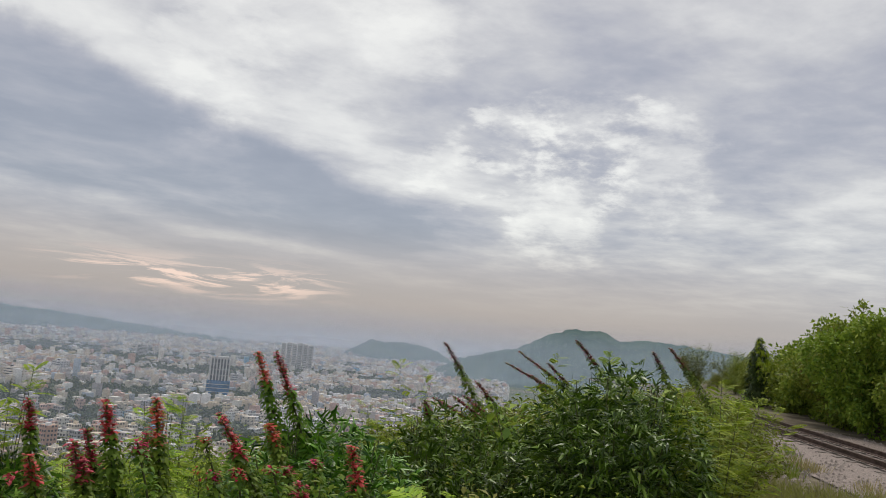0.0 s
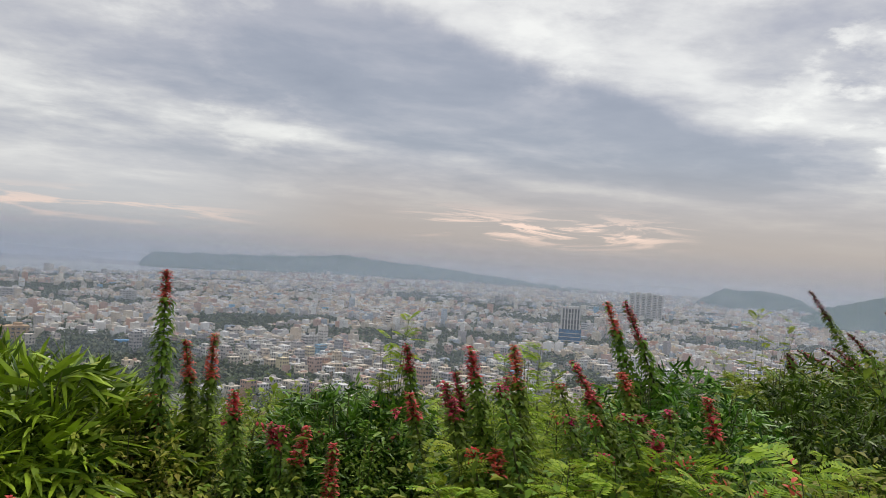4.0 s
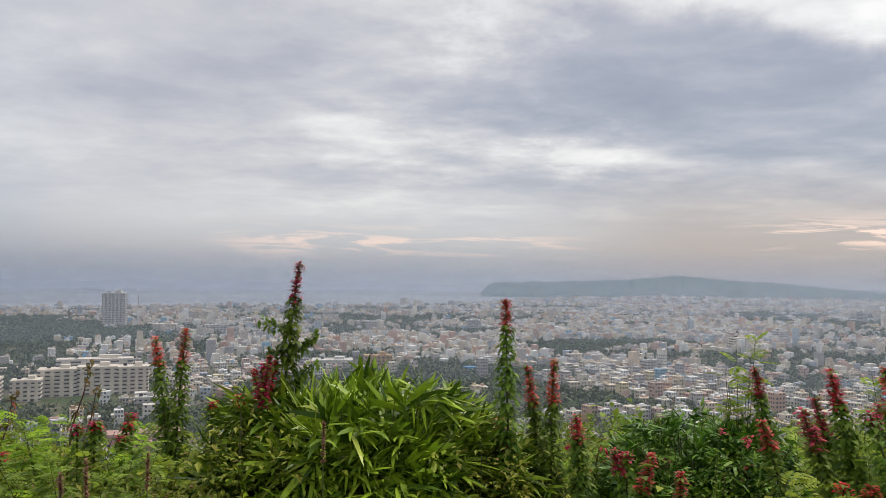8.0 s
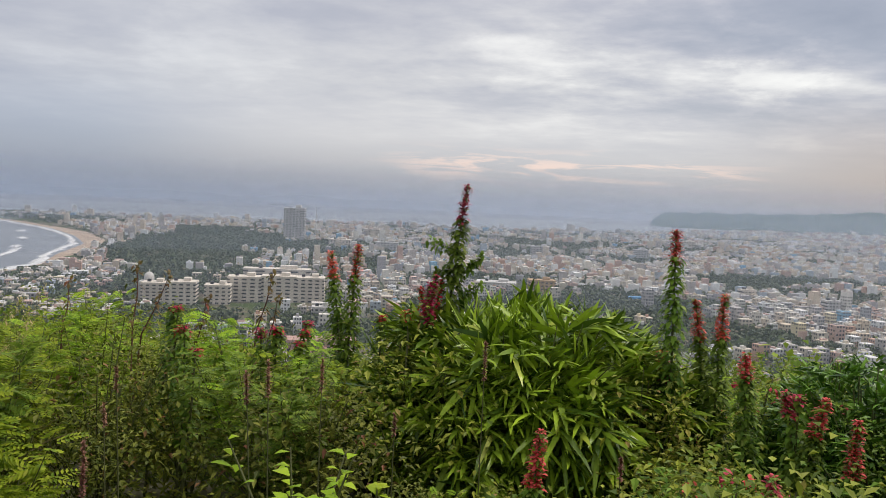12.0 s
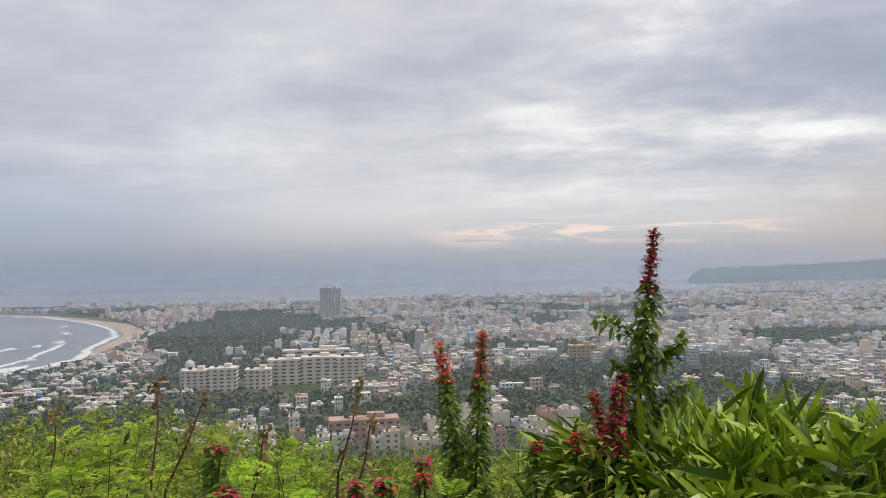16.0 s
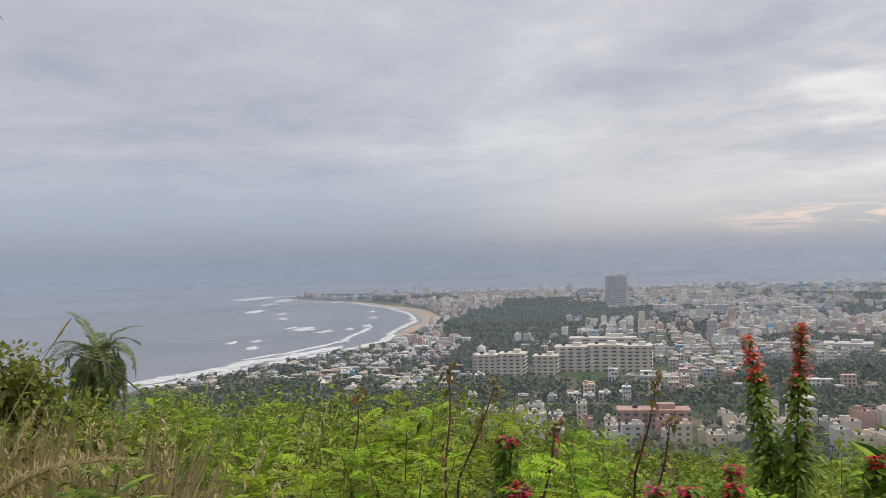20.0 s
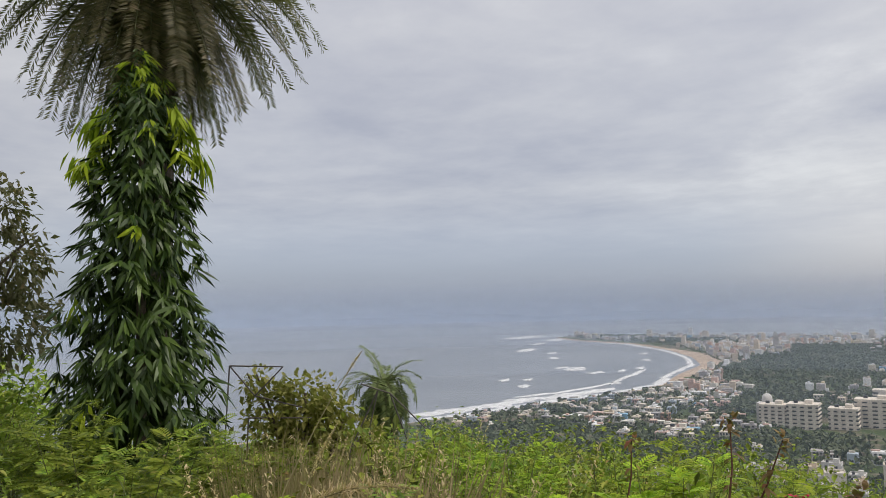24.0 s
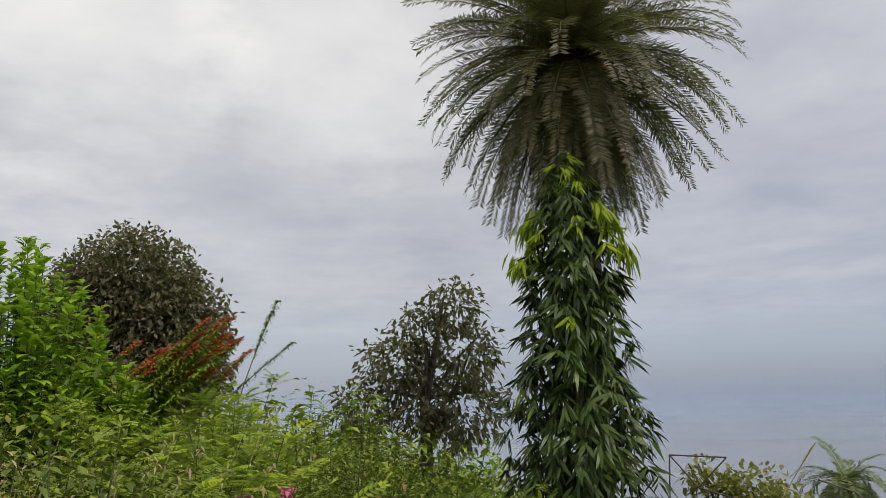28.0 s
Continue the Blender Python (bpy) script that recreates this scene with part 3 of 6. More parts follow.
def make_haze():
    """Thin upright sheets added to imitate haze over the plain and the sea, one behind the other out to the horizon."""
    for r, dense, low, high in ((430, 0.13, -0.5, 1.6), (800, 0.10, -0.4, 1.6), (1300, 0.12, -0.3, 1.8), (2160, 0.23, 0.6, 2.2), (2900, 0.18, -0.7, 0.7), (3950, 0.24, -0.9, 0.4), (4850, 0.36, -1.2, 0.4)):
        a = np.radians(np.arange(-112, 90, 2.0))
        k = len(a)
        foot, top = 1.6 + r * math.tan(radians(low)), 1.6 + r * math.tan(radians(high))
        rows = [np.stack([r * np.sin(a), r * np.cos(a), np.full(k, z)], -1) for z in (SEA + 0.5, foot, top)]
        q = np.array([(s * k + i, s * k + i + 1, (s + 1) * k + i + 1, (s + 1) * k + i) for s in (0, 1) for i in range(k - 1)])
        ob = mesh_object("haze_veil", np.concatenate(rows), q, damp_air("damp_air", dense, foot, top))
        tagged(ob, "translucent blue sheet imitating sea haze over the plain", "haze", kind="structure")


make_ground()
make_sea()
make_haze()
make_surf()
make_hills()

# ---------------------------------------------------------------- the city on the plain
PAINT = [(0.0, (0.70, 0.67, 0.61)), (0.20, (0.60, 0.54, 0.45)), (0.36, (0.46, 0.43, 0.41)), (0.48, (0.64, 0.54, 0.42)), (0.60, (0.80, 0.79, 0.77)),
         (0.74, (0.56, 0.40, 0.34)), (0.83, (0.38, 0.37, 0.38)), (0.90, (0.40, 0.46, 0.52)), (0.935, (0.50, 0.33, 0.25)), (0.965, (0.66, 0.57, 0.38)), (0.985, (0.22, 0.40, 0.55))]
M["house"] = island_material("painted_house_wall", [(s, tuple(min(0.84, c * 1.12) for c in tint)) for s, tint in PAINT], 0.85, 0.4, 0.05)
M["roof_slab"] = plain_material("weathered_concrete_roof", (0.50, 0.47, 0.44), 0.9, 0.35, 0.3)
M["window"] = plain_material("dark_window_glass", (0.12, 0.13, 0.145), 0.25, 0.4, 0.5)
M["tank"] = plain_material("black_water_tank", (0.05, 0.05, 0.055), 0.5, 0.3, 2.0)
M["concrete"] = plain_material("pale_concrete_wall", (0.68, 0.66, 0.63), 0.85, 0.25, 0.08)
M["cream"] = plain_material("cream_painted_wall", (0.78, 0.71, 0.62), 0.85, 0.22, 0.08)
M["salmon"] = plain_material("salmon_painted_wall", (0.56, 0.36, 0.30), 0.85, 0.25, 0.1)
M["ochre"] = plain_material("ochre_painted_wall", (0.58, 0.40, 0.22), 0.85, 0.25, 0.1)
M["blue_glass"] = plain_material("blue_curtain_wall_glass", (0.08, 0.22, 0.42), 0.2, 0.4, 0.1)
M["blue_sheet"] = plain_material("blue_sheet_roof", (0.10, 0.32, 0.58), 0.5, 0.25, 0.3)
M["brick_red"] = plain_material("red_earth_ground", (0.42, 0.24, 0.17), 0.95, 0.3, 0.03)

# open places: centre, half sizes, turn
PARKS = [((250, 1240), (150, 75), 0.25), ((-700, 1400), (150, 330), 0.5), ((-610, 1090), (125, 240), 0.5), ((-480, 800), (36, 120), 0.6), ((500, 2330), (190, 60), 0.2), ((-60, 780), (130, 50), 0.1),
         ((-330, 1950), (190, 50), -0.2), ((-820, 1730), (170, 60), 0.3), ((900, 1800), (150, 50), 0.3), ((330, 1720), (170, 40), 0.2), ((820, 1360), (100, 60), 0.4),
         ((60, 880), (90, 34), 0.0), ((-300, 590), (80, 36), 0.3), ((1250, 1350), (80, 60), 0.6), ((-400, 2040), (250, 35), -0.25), ((640, 1000), (70, 40), 0.3)]
KEEP_CLEAR = [((-616, 1538), 34), ((-342, 665), 52), ((-292, 712), 62), ((1242, 1630), 60), ((649, 1027), 30), ((-180, 500), 34), ((-72, 930), 30), ((34, 902), 16), ((-126, 944), 40), ((-390, 660), 22)]


def in_park(x, y):
    hit = np.zeros(np.shape(x), bool)
    for (cx, cy), (w, d), a in PARKS:
        u, v = (x - cx) * math.cos(a) + (y - cy) * math.sin(a), -(x - cx) * math.sin(a) + (y - cy) * math.cos(a)
        wav = 0.45 * np.sin(x * 0.021 + 1) * np.cos(y * 0.019) + 0.2 * np.sin(x * 0.06) * np.cos(y * 0.053)
        hit |= (u / w) ** 2 + (v / d) ** 2 < 1 + wav
    return hit


def patches(x, y, size, seed):
    """Smooth random patches of about that size, 0 to 1."""
    table = np.random.default_rng(seed).random((128, 128))
    u, v = np.asarray(x, float) / size + 64.0, np.asarray(y, float) / size + 64.0
    i, j = np.floor(u).astype(int), np.floor(v).astype(int)
    fu, fv = (t * t * (3 - 2 * t) for t in (u - i, v - j))

    def at(p, q):
        return table[p % 128, q % 128]
    return (at(i, j) * (1 - fu) + at(i + 1, j) * fu) * (1 - fv) + (at(i, j + 1) * (1 - fu) + at(i + 1, j + 1) * fu) * fv


def green_belt(x, y):
    """1 where trees stand thick between the quarters of the city, 0 among the houses."""
    n = 0.42 * patches(x, y, 210, 1) + 0.36 * patches(x, y, 85, 2) + 0.22 * patches(x, y, 34, 3)
    return ramp01(n, 0.47, 0.60)


def city_plots(rng, lo, hi, pitch, az_lo, az_hi):
    """Jittered plots between two distances, along rows of streets."""
    n = int(hi / pitch) + 2
    i, j = np.meshgrid(np.arange(-n, n), np.arange(-2, n), indexing="ij")
    u = i.ravel() * pitch + (i.ravel() // 3) * pitch * 0.45
    v = j.ravel() * pitch * 1.05 + (j.ravel() // 2) * pitch * 0.5
    ang = 0.42
    x, y = u * math.cos(ang) - v * math.sin(ang), u * math.sin(ang) + v * math.cos(ang)
    x = x + rng.normal(0, pitch * 0.12, len(x)) + 14 * np.sin(y * 0.006)
    y = y + rng.normal(0, pitch * 0.12, len(y)) + 14 * np.sin(x * 0.005)
    r, az = np.hypot(x, y), np.degrees(np.arctan2(x, y))
    ok = (r > lo) & (r < hi) & (az > az_lo) & (az < az_hi) & (shore_distance(x, y) > 42) & ~in_park(x, y)
    ok &= rng.random(len(x)) < np.clip(0.86 - 0.80 * green_belt(x, y), 0, 1) * np.where((x < -300) & (y < 780), 0.6, 1.0)
    for (cx, cy), rad in KEEP_CLEAR:
        ok &= np.hypot(x - cx, y - cy) > rad
    return x[ok], y[ok], ang


def houses(rng, x, y, turn, pitch, tall):
    n = len(x)
    floors = rng.choice([1, 2, 3, 4, 5], n, p=[0.16, 0.34, 0.31, 0.14, 0.05]).astype(float)
    high = rng.random(n) < tall
    floors[high] += rng.integers(2, 6, high.sum())
    floors = np.where((x < -300) & (y < 800), np.minimum(floors, 2), floors)
    w = pitch * rng.uniform(0.50, 0.95, n)
    d = pitch * rng.uniform(0.50, 0.90, n)
    a = turn + rng.choice([0, math.pi / 2], n) + rng.normal(0, 0.08, n)
    z = ground_height(x, y) - 0.5
    return floors, w, d, a, z


def window_quads(x, y, z, w, d, a, floors, rng):
    """Upright window panes, a hand proud of the walls, on all four sides."""
    vs = []
    for side in range(4):
        span, off = (w, d) if side % 2 == 0 else (d, w)
        for f in range(7):
            for k in range(3):
                sel = (floors > f) & (rng.random(len(x)) < 0.82)
                if not sel.any():
                    continue
                u = (k - 1) * span[sel] * 0.30
                hw = span[sel] * 0.085
                b = z[sel] + 0.5 + f * 3.2 + 1.0
                th = a[sel] + side * math.pi / 2
                o = off[sel] / 2 + 0.06
                px, py = x[sel] + o * np.sin(th), y[sel] - o * np.cos(th)
                tx, ty = np.cos(th), np.sin(th)
                quad = np.stack([np.stack([px + tx * (u + s * hw), py + ty * (u + s * hw), b + h], -1) for s, h in ((-1, 0), (1, 0), (1, 1.5), (-1, 1.5))], 1)
                vs.append(quad.reshape(-1, 3))
    v = np.concatenate(vs)
    return v, np.arange(len(v)).reshape(-1, 4)


def make_city():
    rng = np.random.default_rng(3)
    for name, lo, hi, pitch, tall, label in [("city_houses", 610, 1250, 11.4, 0.035, "dense pale low-rise houses with flat concrete roofs"),
                                              ("city_houses", 1250, 2100, 12.6, 0.03, "tightly packed pale houses in the middle of the city"),
                                              ("city_houses", 2100, 4300, 17.0, 0.02, "far pale houses fading towards the shore")]:
        x, y, turn = city_plots(rng, lo, hi, pitch, -52, 52)
        floors, w, d, a, z = houses(rng, x, y, turn, pitch, tall)
        h = floors * 3.0 + 1.1
        pieces = [boxes(np.c_[x, y, z], np.c_[w, d, h], a)]
        s = rng.random(len(x)) < 0.5
        off = rng.uniform(-0.25, 0.25, (len(x), 2)) * np.c_[w, d]
        pieces.append(boxes(np.c_[x + off[:, 0], y + off[:, 1], z + h][s], np.c_[w * 0.32, d * 0.34, np.full(len(x), 2.1)][s], a[s]))
        if lo < 2000:
            s2 = rng.random(len(x)) < 0.5
            pieces.append(boxes(np.c_[x - off[:, 0] * 0.8, y - off[:, 1] * 0.8, z + h][s2], np.c_[w * 0.55, d * 0.3, np.full(len(x), 1.2)][s2], a[s2]))
            s3 = rng.random(len(x)) < 0.22
            pieces.append(boxes(np.c_[x, y, z + h - 1.0][s3], np.c_[w + 0.6, d + 0.6, np.full(len(x), 0.3)][s3], a[s3]))
            s4 = rng.random(len(x)) < 0.35
            pieces.append(boxes(np.c_[x + off[:, 1], y + off[:, 0], z][s4], np.c_[w * 0.6, d * 1.15, h * 0.6][s4], a[s4]))
        v, f = join(pieces)
        tagged(mesh_object(name, v, f, M["house"]), label, "houses", kind="stuff")
        if lo < 1000:
            near = np.hypot(x, y) < 960
            v, f = window_quads(*(q[near] for q in (x, y, z, w, d, a, floors)), rng)
            tagged(mesh_object("house_windows", v, f, M["window"]), "rows of small dark windows on the city houses", "windows", kind="stuff")


def clumps(centres, size, rng, per=26):
    """Ragged crowns of many small leaf sprays."""
    n = len(centres)
    d = rng.normal(0, 1, (n, per, 3))
    d /= np.linalg.norm(d, axis=2, keepdims=True)
    d[..., 2] = np.abs(d[..., 2]) * 0.9
    rad = size[:, None] * rng.uniform(0.45, 1.0, (n, per))
    p = centres[:, None] + d * rad[..., None] * (1, 1, 0.95)
    u = np.cross(d, rng.normal(0, 1, (n, per, 3)))
    u /= np.linalg.norm(u, axis=2, keepdims=True) + 1e-6
    w = np.cross(d, u) + d * 0.4
    s = (size[:, None] * rng.uniform(0.28, 0.52, (n, per)))[..., None]
    v = np.stack([p - u * s, p + w * s, p + u * s, p - w * s * 0.8 - d * s * 0.3], 2).reshape(-1, 3)
    return v, np.arange(len(v)).reshape(-1, 4)


def make_city_trees():
    rng = np.random.default_rng(8)
    pts = []
    # between the houses
    n = 100000
    r, az = np.sqrt(rng.uniform(450 ** 2, 2700 ** 2, n)), np.radians(rng.uniform(-52, 52, n))
    x, y = r * np.sin(az), r * np.cos(az)
    ok = (shore_distance(x, y) > 30) & (rng.random(n) < 0.20 + 0.80 * green_belt(x, y))
    pts.append(np.c_[x, y][ok])
    # parks and groves
    for (cx, cy), (w, d), a in PARKS:
        if (cx, cy) == (500, 2330):
            continue
        k = min(1100, int(w * d / 16))
        u, v = rng.uniform(-1, 1, (2, k)) * np.array([[w], [d]])
        pts.append(np.c_[cx + u * math.cos(a) - v * math.sin(a), cy + u * math.sin(a) + v * math.cos(a)])
    # gardens behind the beach
    u, v = rng.uniform(-660, -300, 1000), rng.uniform(380, 820, 1000)
    pts.append(np.c_[u, v])
    # the foot of the hill
    r, az = rng.uniform(60, 660, 3600), np.radians(rng.uniform(-60, 55, 3600))
    pts.append(np.c_[r * np.sin(az), r * np.cos(az)])
    p = np.concatenate(pts)
    for (cx, cy), rad in KEEP_CLEAR:
        p = p[np.hypot(p[:, 0] - cx, p[:, 1] - cy) > rad * 0.9]
    p = p[shore_distance(p[:, 0], p[:, 1]) > 30]
    size = rng.uniform(2.4, 5.2, len(p)) * np.where(np.hypot(*p.T) < 330, 0.6, 1.0)
    c = np.c_[p, ground_height(p[:, 0], p[:, 1]) + size * 0.8]
    v, f = clumps(c, size, rng, 9)
    tagged(mesh_object("city_trees", v, f, M["hill_tree"]), "dark green trees between the houses and in groves", "trees", kind="stuff")


def block(name, centre, size, turn, floors, wall, label, category="building", bands=True, columns=0, crown=0.0):
    """A multi-storey building: body, a slab edge and a window strip per storey, optional vertical fins and a roof house."""
    w, d, h = size
    z = float(ground_height(*centre)) - 0.5
    thing = empty(name, pose(centre[0], centre[1], z, 0, 0, math.degrees(turn)), label, category)
    mesh_object("wall", *boxes([(0, 0, 0)], [(w, d, h)], [0]), M[wall], thing)
    step = h / floors
    for k in range(floors):
        mesh_object("window_strip", *boxes([(0, 0, k * step + step * 0.30)], [(w + 0.5, d + 0.5, step * 0.34)], [0]), M["window"], thing)
        if bands:
            mesh_object("floor_slab", *boxes([(0, 0, k * step + step * 0.86)], [(w + 1.3, d + 1.3, step * 0.16)], [0]), M[wall], thing)
    for k in range(columns or max(4, int(w / 5))):
        u = -w / 2 + (k + 0.5) * w / (columns or max(4, int(w / 5)))
        mesh_object("wall_pier", *boxes([(u, 0, 0.2)], [(w / (columns or max(4, int(w / 5))) * 0.45, d + 2.0, h + 0.6)], [0]), M[wall], thing)
    mesh_object("parapet", *boxes([(0, 0, h)], [(w + 0.8, d + 0.8, 1.0)], [0]), M[wall], thing)
    mesh_object("stair_room", *boxes([(w * 0.18, 0, h + 1.0)], [(w * 0.25, d * 0.5, 3.0 + crown)], [0]), M[wall], thing)
    mesh_object("water_tank", *boxes([(-w * 0.25, 0, h + 1.0)], [(3, 3, 2.2)], [0]), M["tank"], thing)
    return thing


def make_landmarks():
    block("apartment_tower", (-616, 1538), (40, 26, 64), 0.20, 19, "concrete", "tall grey residential tower of many storeys", columns=6, crown=3)
    mast = empty("radio_mast", pose(-577, 1553, -109), "thin grey radio mast beside the tall tower", "mast")
    mesh_object("pole", *boxes([(0, 0, 0)], [(1.2, 1.2, 60)], [0]), M["concrete"], mast)
    mesh_object("antenna", *boxes([(0, 0, 60)], [(0.5, 0.5, 14)], [0]), M["concrete"], mast)
    # long estate with a dome at one end
    for cx, cy, w, d, h, t, fl in [(-372, 652, 22, 16, 18, 0.35, 6), (-349, 658, 24, 18, 20, 0.35, 6), (-324, 676, 22, 16, 17, 0.35, 5), (-310, 702, 30, 18, 23, 0.34, 7), (-281, 714, 32, 18, 24, 0.34, 7), (-254, 724, 26, 18, 23, 0.34, 7), (-296, 744, 64, 14, 27, 0.34, 8)]:
        block("estate_block", (cx - 20, cy + 4), (w, d, h), t, fl, "cream", "cream apartment block with balconies in a long estate", columns=4)
    dome = empty("domed_hall", pose(-406, 668, -109, 0, 0, 20), "white hall with a round dome", "hall")
    mesh_object("wall", *boxes([(0, 0, 0)], [(16, 14, 18)], [0]), M["concrete"], dome)
    rows = [(math.cos(a) * 4.6, 21 + math.sin(a) * 5.2) for a in np.linspace(0, math.pi / 2, 7)]
    v, f = tube([(0, 0, 18), (0, 0, 21)] + [(0, 0, z) for _, z in rows[1:]] + [(0, 0, 29)], [4.6, 4.6] + [max(r, 0.3) for r, _ in rows[1:]] + [0.1], 14)
    mesh_object("dome", v, f, M["concrete"], dome, smooth=True)
    # slab of six joined towers, and the tower with a blue base
    thing = empty("highrise_slab", pose(1242, 1630, -109, 0, 0, -36), "pale grey highrise of six joined vertical slabs", "highrise")
    for k in range(6):
        u = (k - 2.5) * 13.4
        mesh_object("tower_slab", *boxes([(u, (k % 2) * 5, 0)], [(11.2, 18, 65 - (k == 5) * 4 + (k % 2) * 2)], [0]), M["concrete"], thing)
        for s in range(14):
            mesh_object("window_strip", *boxes([(u, (k % 2) * 5, 4 + s * 4.2)], [(6.4, 18.5, 1.6)], [0]), M["window"], thing)
    thing = empty("office_tower", pose(649, 1027, -109.5, 0, 0, -30), "white striped office tower on a blue glass base", "office tower")
    mesh_object("glass_base", *boxes([(0, 0, 0)], [(32, 24, 24)], [0]), M["blue_glass"], thing)
    for k in range(4):
        mesh_object("base_frame", *boxes([(0, 0, 5.4 * k + 2)], [(33, 25, 0.9)], [0]), M["concrete"], thing)
    mesh_object("shaft", *boxes([(0, 0, 24)], [(27, 20, 30)], [0]), M["window"], thing)
    for k in range(7):
        mesh_object("white_fin", *boxes([((k - 3) * 4.3, 0, 24)], [(1.9, 21.5, 30)], [0]), M["concrete"], thing)
    for k in range(3):
        mesh_object("floor_slab", *boxes([(0, 0, 31 + 8 * k)], [(28, 21, 0.8)], [0]), M["concrete"], thing)
    mesh_object("roof_house", *boxes([(3, 0, 54)], [(14, 12, 3.4)], [0]), M["concrete"], thing)
    block("school_building", (-180, 502), (44, 14, 11), 0.42, 3, "salmon", "long salmon-coloured school with white floor bands")
    block("ochre_building", (-72, 930), (30, 16, 15), 0.24, 4, "ochre", "ochre building with horizontal floor bands")
    block("grey_hall", (-126, 948), (46, 26, 8), 0.1, 1, "concrete", "wide low grey hall with a flat roof", bands=False)
    near_blocks = [(-30, 700, 20, 13, 18, 0.1, "concrete"), (230, 905, 22, 14, 24, 0.3, "concrete"), (160, 985, 26, 14, 20, 0.35, "cream"), (330, 860, 20, 14, 26, 0.3, "concrete"), (-480, 1420, 60, 20, 22, 0.1, "cream"), (-380, 1380, 60, 18, 26, 0.2, "concrete"), (-240, 1330, 40, 18, 28, 0.2, "cream"), (-120, 1480, 50, 18, 30, 0.2, "concrete"), (60, 1560, 40, 18, 30, 0.1, "concrete"), (430, 1180, 34, 18, 30, 0.3, "cream"), (540, 1300, 30, 18, 34, 0.3, "concrete")]
    far_blocks = [(760, 1150, 26, 16, 34, 0.5, "concrete"), (880, 1290, 30, 16, 36, 0.5, "cream"), (-520, 1760, 50, 16, 30, 0.1, "cream"), (-250, 1800, 40, 16, 32, 0.1, "concrete"), (980, 1900, 30, 18, 44, 0.5, "concrete"), (180, 2000, 60, 16, 30, 0.1, "cream"), (-230, 640, 24, 12, 14, 0.3, "concrete"), (-110, 590, 26, 13, 13, 0.4, "cream"), (-60, 560, 20, 12, 12, 0.2, "concrete"), (-420, 560, 30, 12, 9, 0.4, "cream")]
    for x, y, w, d, h, t, wall in near_blocks + far_blocks:
        tone = "cream" if wall == "cream" else "pale grey"
        w, d, h = w * 0.66, d * 0.8, h * 0.68
        storeys = max(2, round(h / 3.2))
        block("apartment_block", (x, y), (w, d, h), t, storeys, wall, f"{tone} apartment block of {storeys} storeys among houses", "apartment block")
    shed = empty("blue_roofed_shed", pose(34, 902, -109, 0, 0, 12), "low shed with a bright blue sheet roof", "shed")
    mesh_object("wall", *boxes([(0, 0, 0)], [(18, 9, 5)], [0]), M["concrete"], shed)
    mesh_object("roof", *boxes([(0, 0, 5)], [(19.5, 10.5, 2.2)], [0]), M["blue_sheet"], shed)
    yard = mesh_object("earth_field", *boxes([(516, 2330, -109.2)], [(215, 70, 1.6)], [0.4]), M["brick_red"])
    tagged(yard, "bare reddish earth field in the far city", "field", kind="structure")


def make_near_houses():
    """The houses that lie nearest to the foot of the hill, each with its own parts."""
    rng = np.random.default_rng(21)
    x, y, turn = city_plots(rng, 470, 612, 12.5, -50, 44)
    order = np.argsort(np.hypot(x, y))[:170]
    x, y = x[order], y[order]
    floors, w, d, a, z = houses(rng, x, y, turn, 12.5, 0.02)
    names = ["house", "concrete", "cream", "concrete", "salmon", "cream"]
    words = {"house": "pale painted", "concrete": "grey-white", "cream": "cream", "salmon": "salmon pink"}
    unit_v, unit_f = boxes([(0, 0, 0)], [(1, 1, 1)], [0])
    pane = mesh_object("window", unit_v, unit_f, M["window"]).data
    bpy.data.objects.remove(bpy.data.objects["window"])
    for i in range(len(x)):
        wall = names[i % len(names)]
        fl = int(min(floors[i], 5))
        h = fl * 3.2 + 0.6
        thing = empty("flat_roofed_house", pose(x[i], y[i], z[i], 0, 0, math.degrees(a[i])), f"{words[wall]} flat-roofed house of {fl} storey{'s' if fl > 1 else ''} with a roof parapet", "house", "houses at the foot of the hill")
        mesh_object("wall", *boxes([(0, 0, 0)], [(w[i], d[i], h)], [0]), M[wall], thing)
        rim = [((0, d[i] / 2 - 0.1), (w[i], 0.25)), ((0, -d[i] / 2 + 0.1), (w[i], 0.25)), ((w[i] / 2 - 0.1, 0), (0.25, d[i] - 0.5)), ((-w[i] / 2 + 0.1, 0), (0.25, d[i] - 0.5))]
        mesh_object("parapet", *join([boxes([(*c, h)], [(*s, 0.9)], [0]) for c, s in rim]), M[wall], thing)
        mesh_object("stair_room", *boxes([(w[i] * 0.2, d[i] * 0.15, h)], [(w[i] * 0.3, d[i] * 0.3, 2.5)], [0]), M[wall], thing)
        mesh_object("water_tank", *tube([(-w[i] * 0.25, 0, h), (-w[i] * 0.25, 0, h + 1.5), (-w[i] * 0.25, 0, h + 1.8)], [0.8, 0.8, 0.2], 8), M["tank"], thing)
        for f in range(fl):
            for side, dist, run in ((0, d[i], w[i]), (1, w[i], d[i])):
                for k in (-1, 1):
                    p = new("window", pane)
                    p.parent = thing
                    at = Vector((k * run * 0.24, -dist / 2 - 0.02, 0.5 + f * 3.2 + 1.0))
                    turned = Matrix.Rotation(side * math.pi / 2, 4, "Z")
                    p.matrix_basis = turned @ Matrix.Translation(at) @ Matrix.Diagonal((run * 0.17, 0.12, 1.4, 1))


make_city()
make_city_trees()
make_landmarks()
make_near_houses()

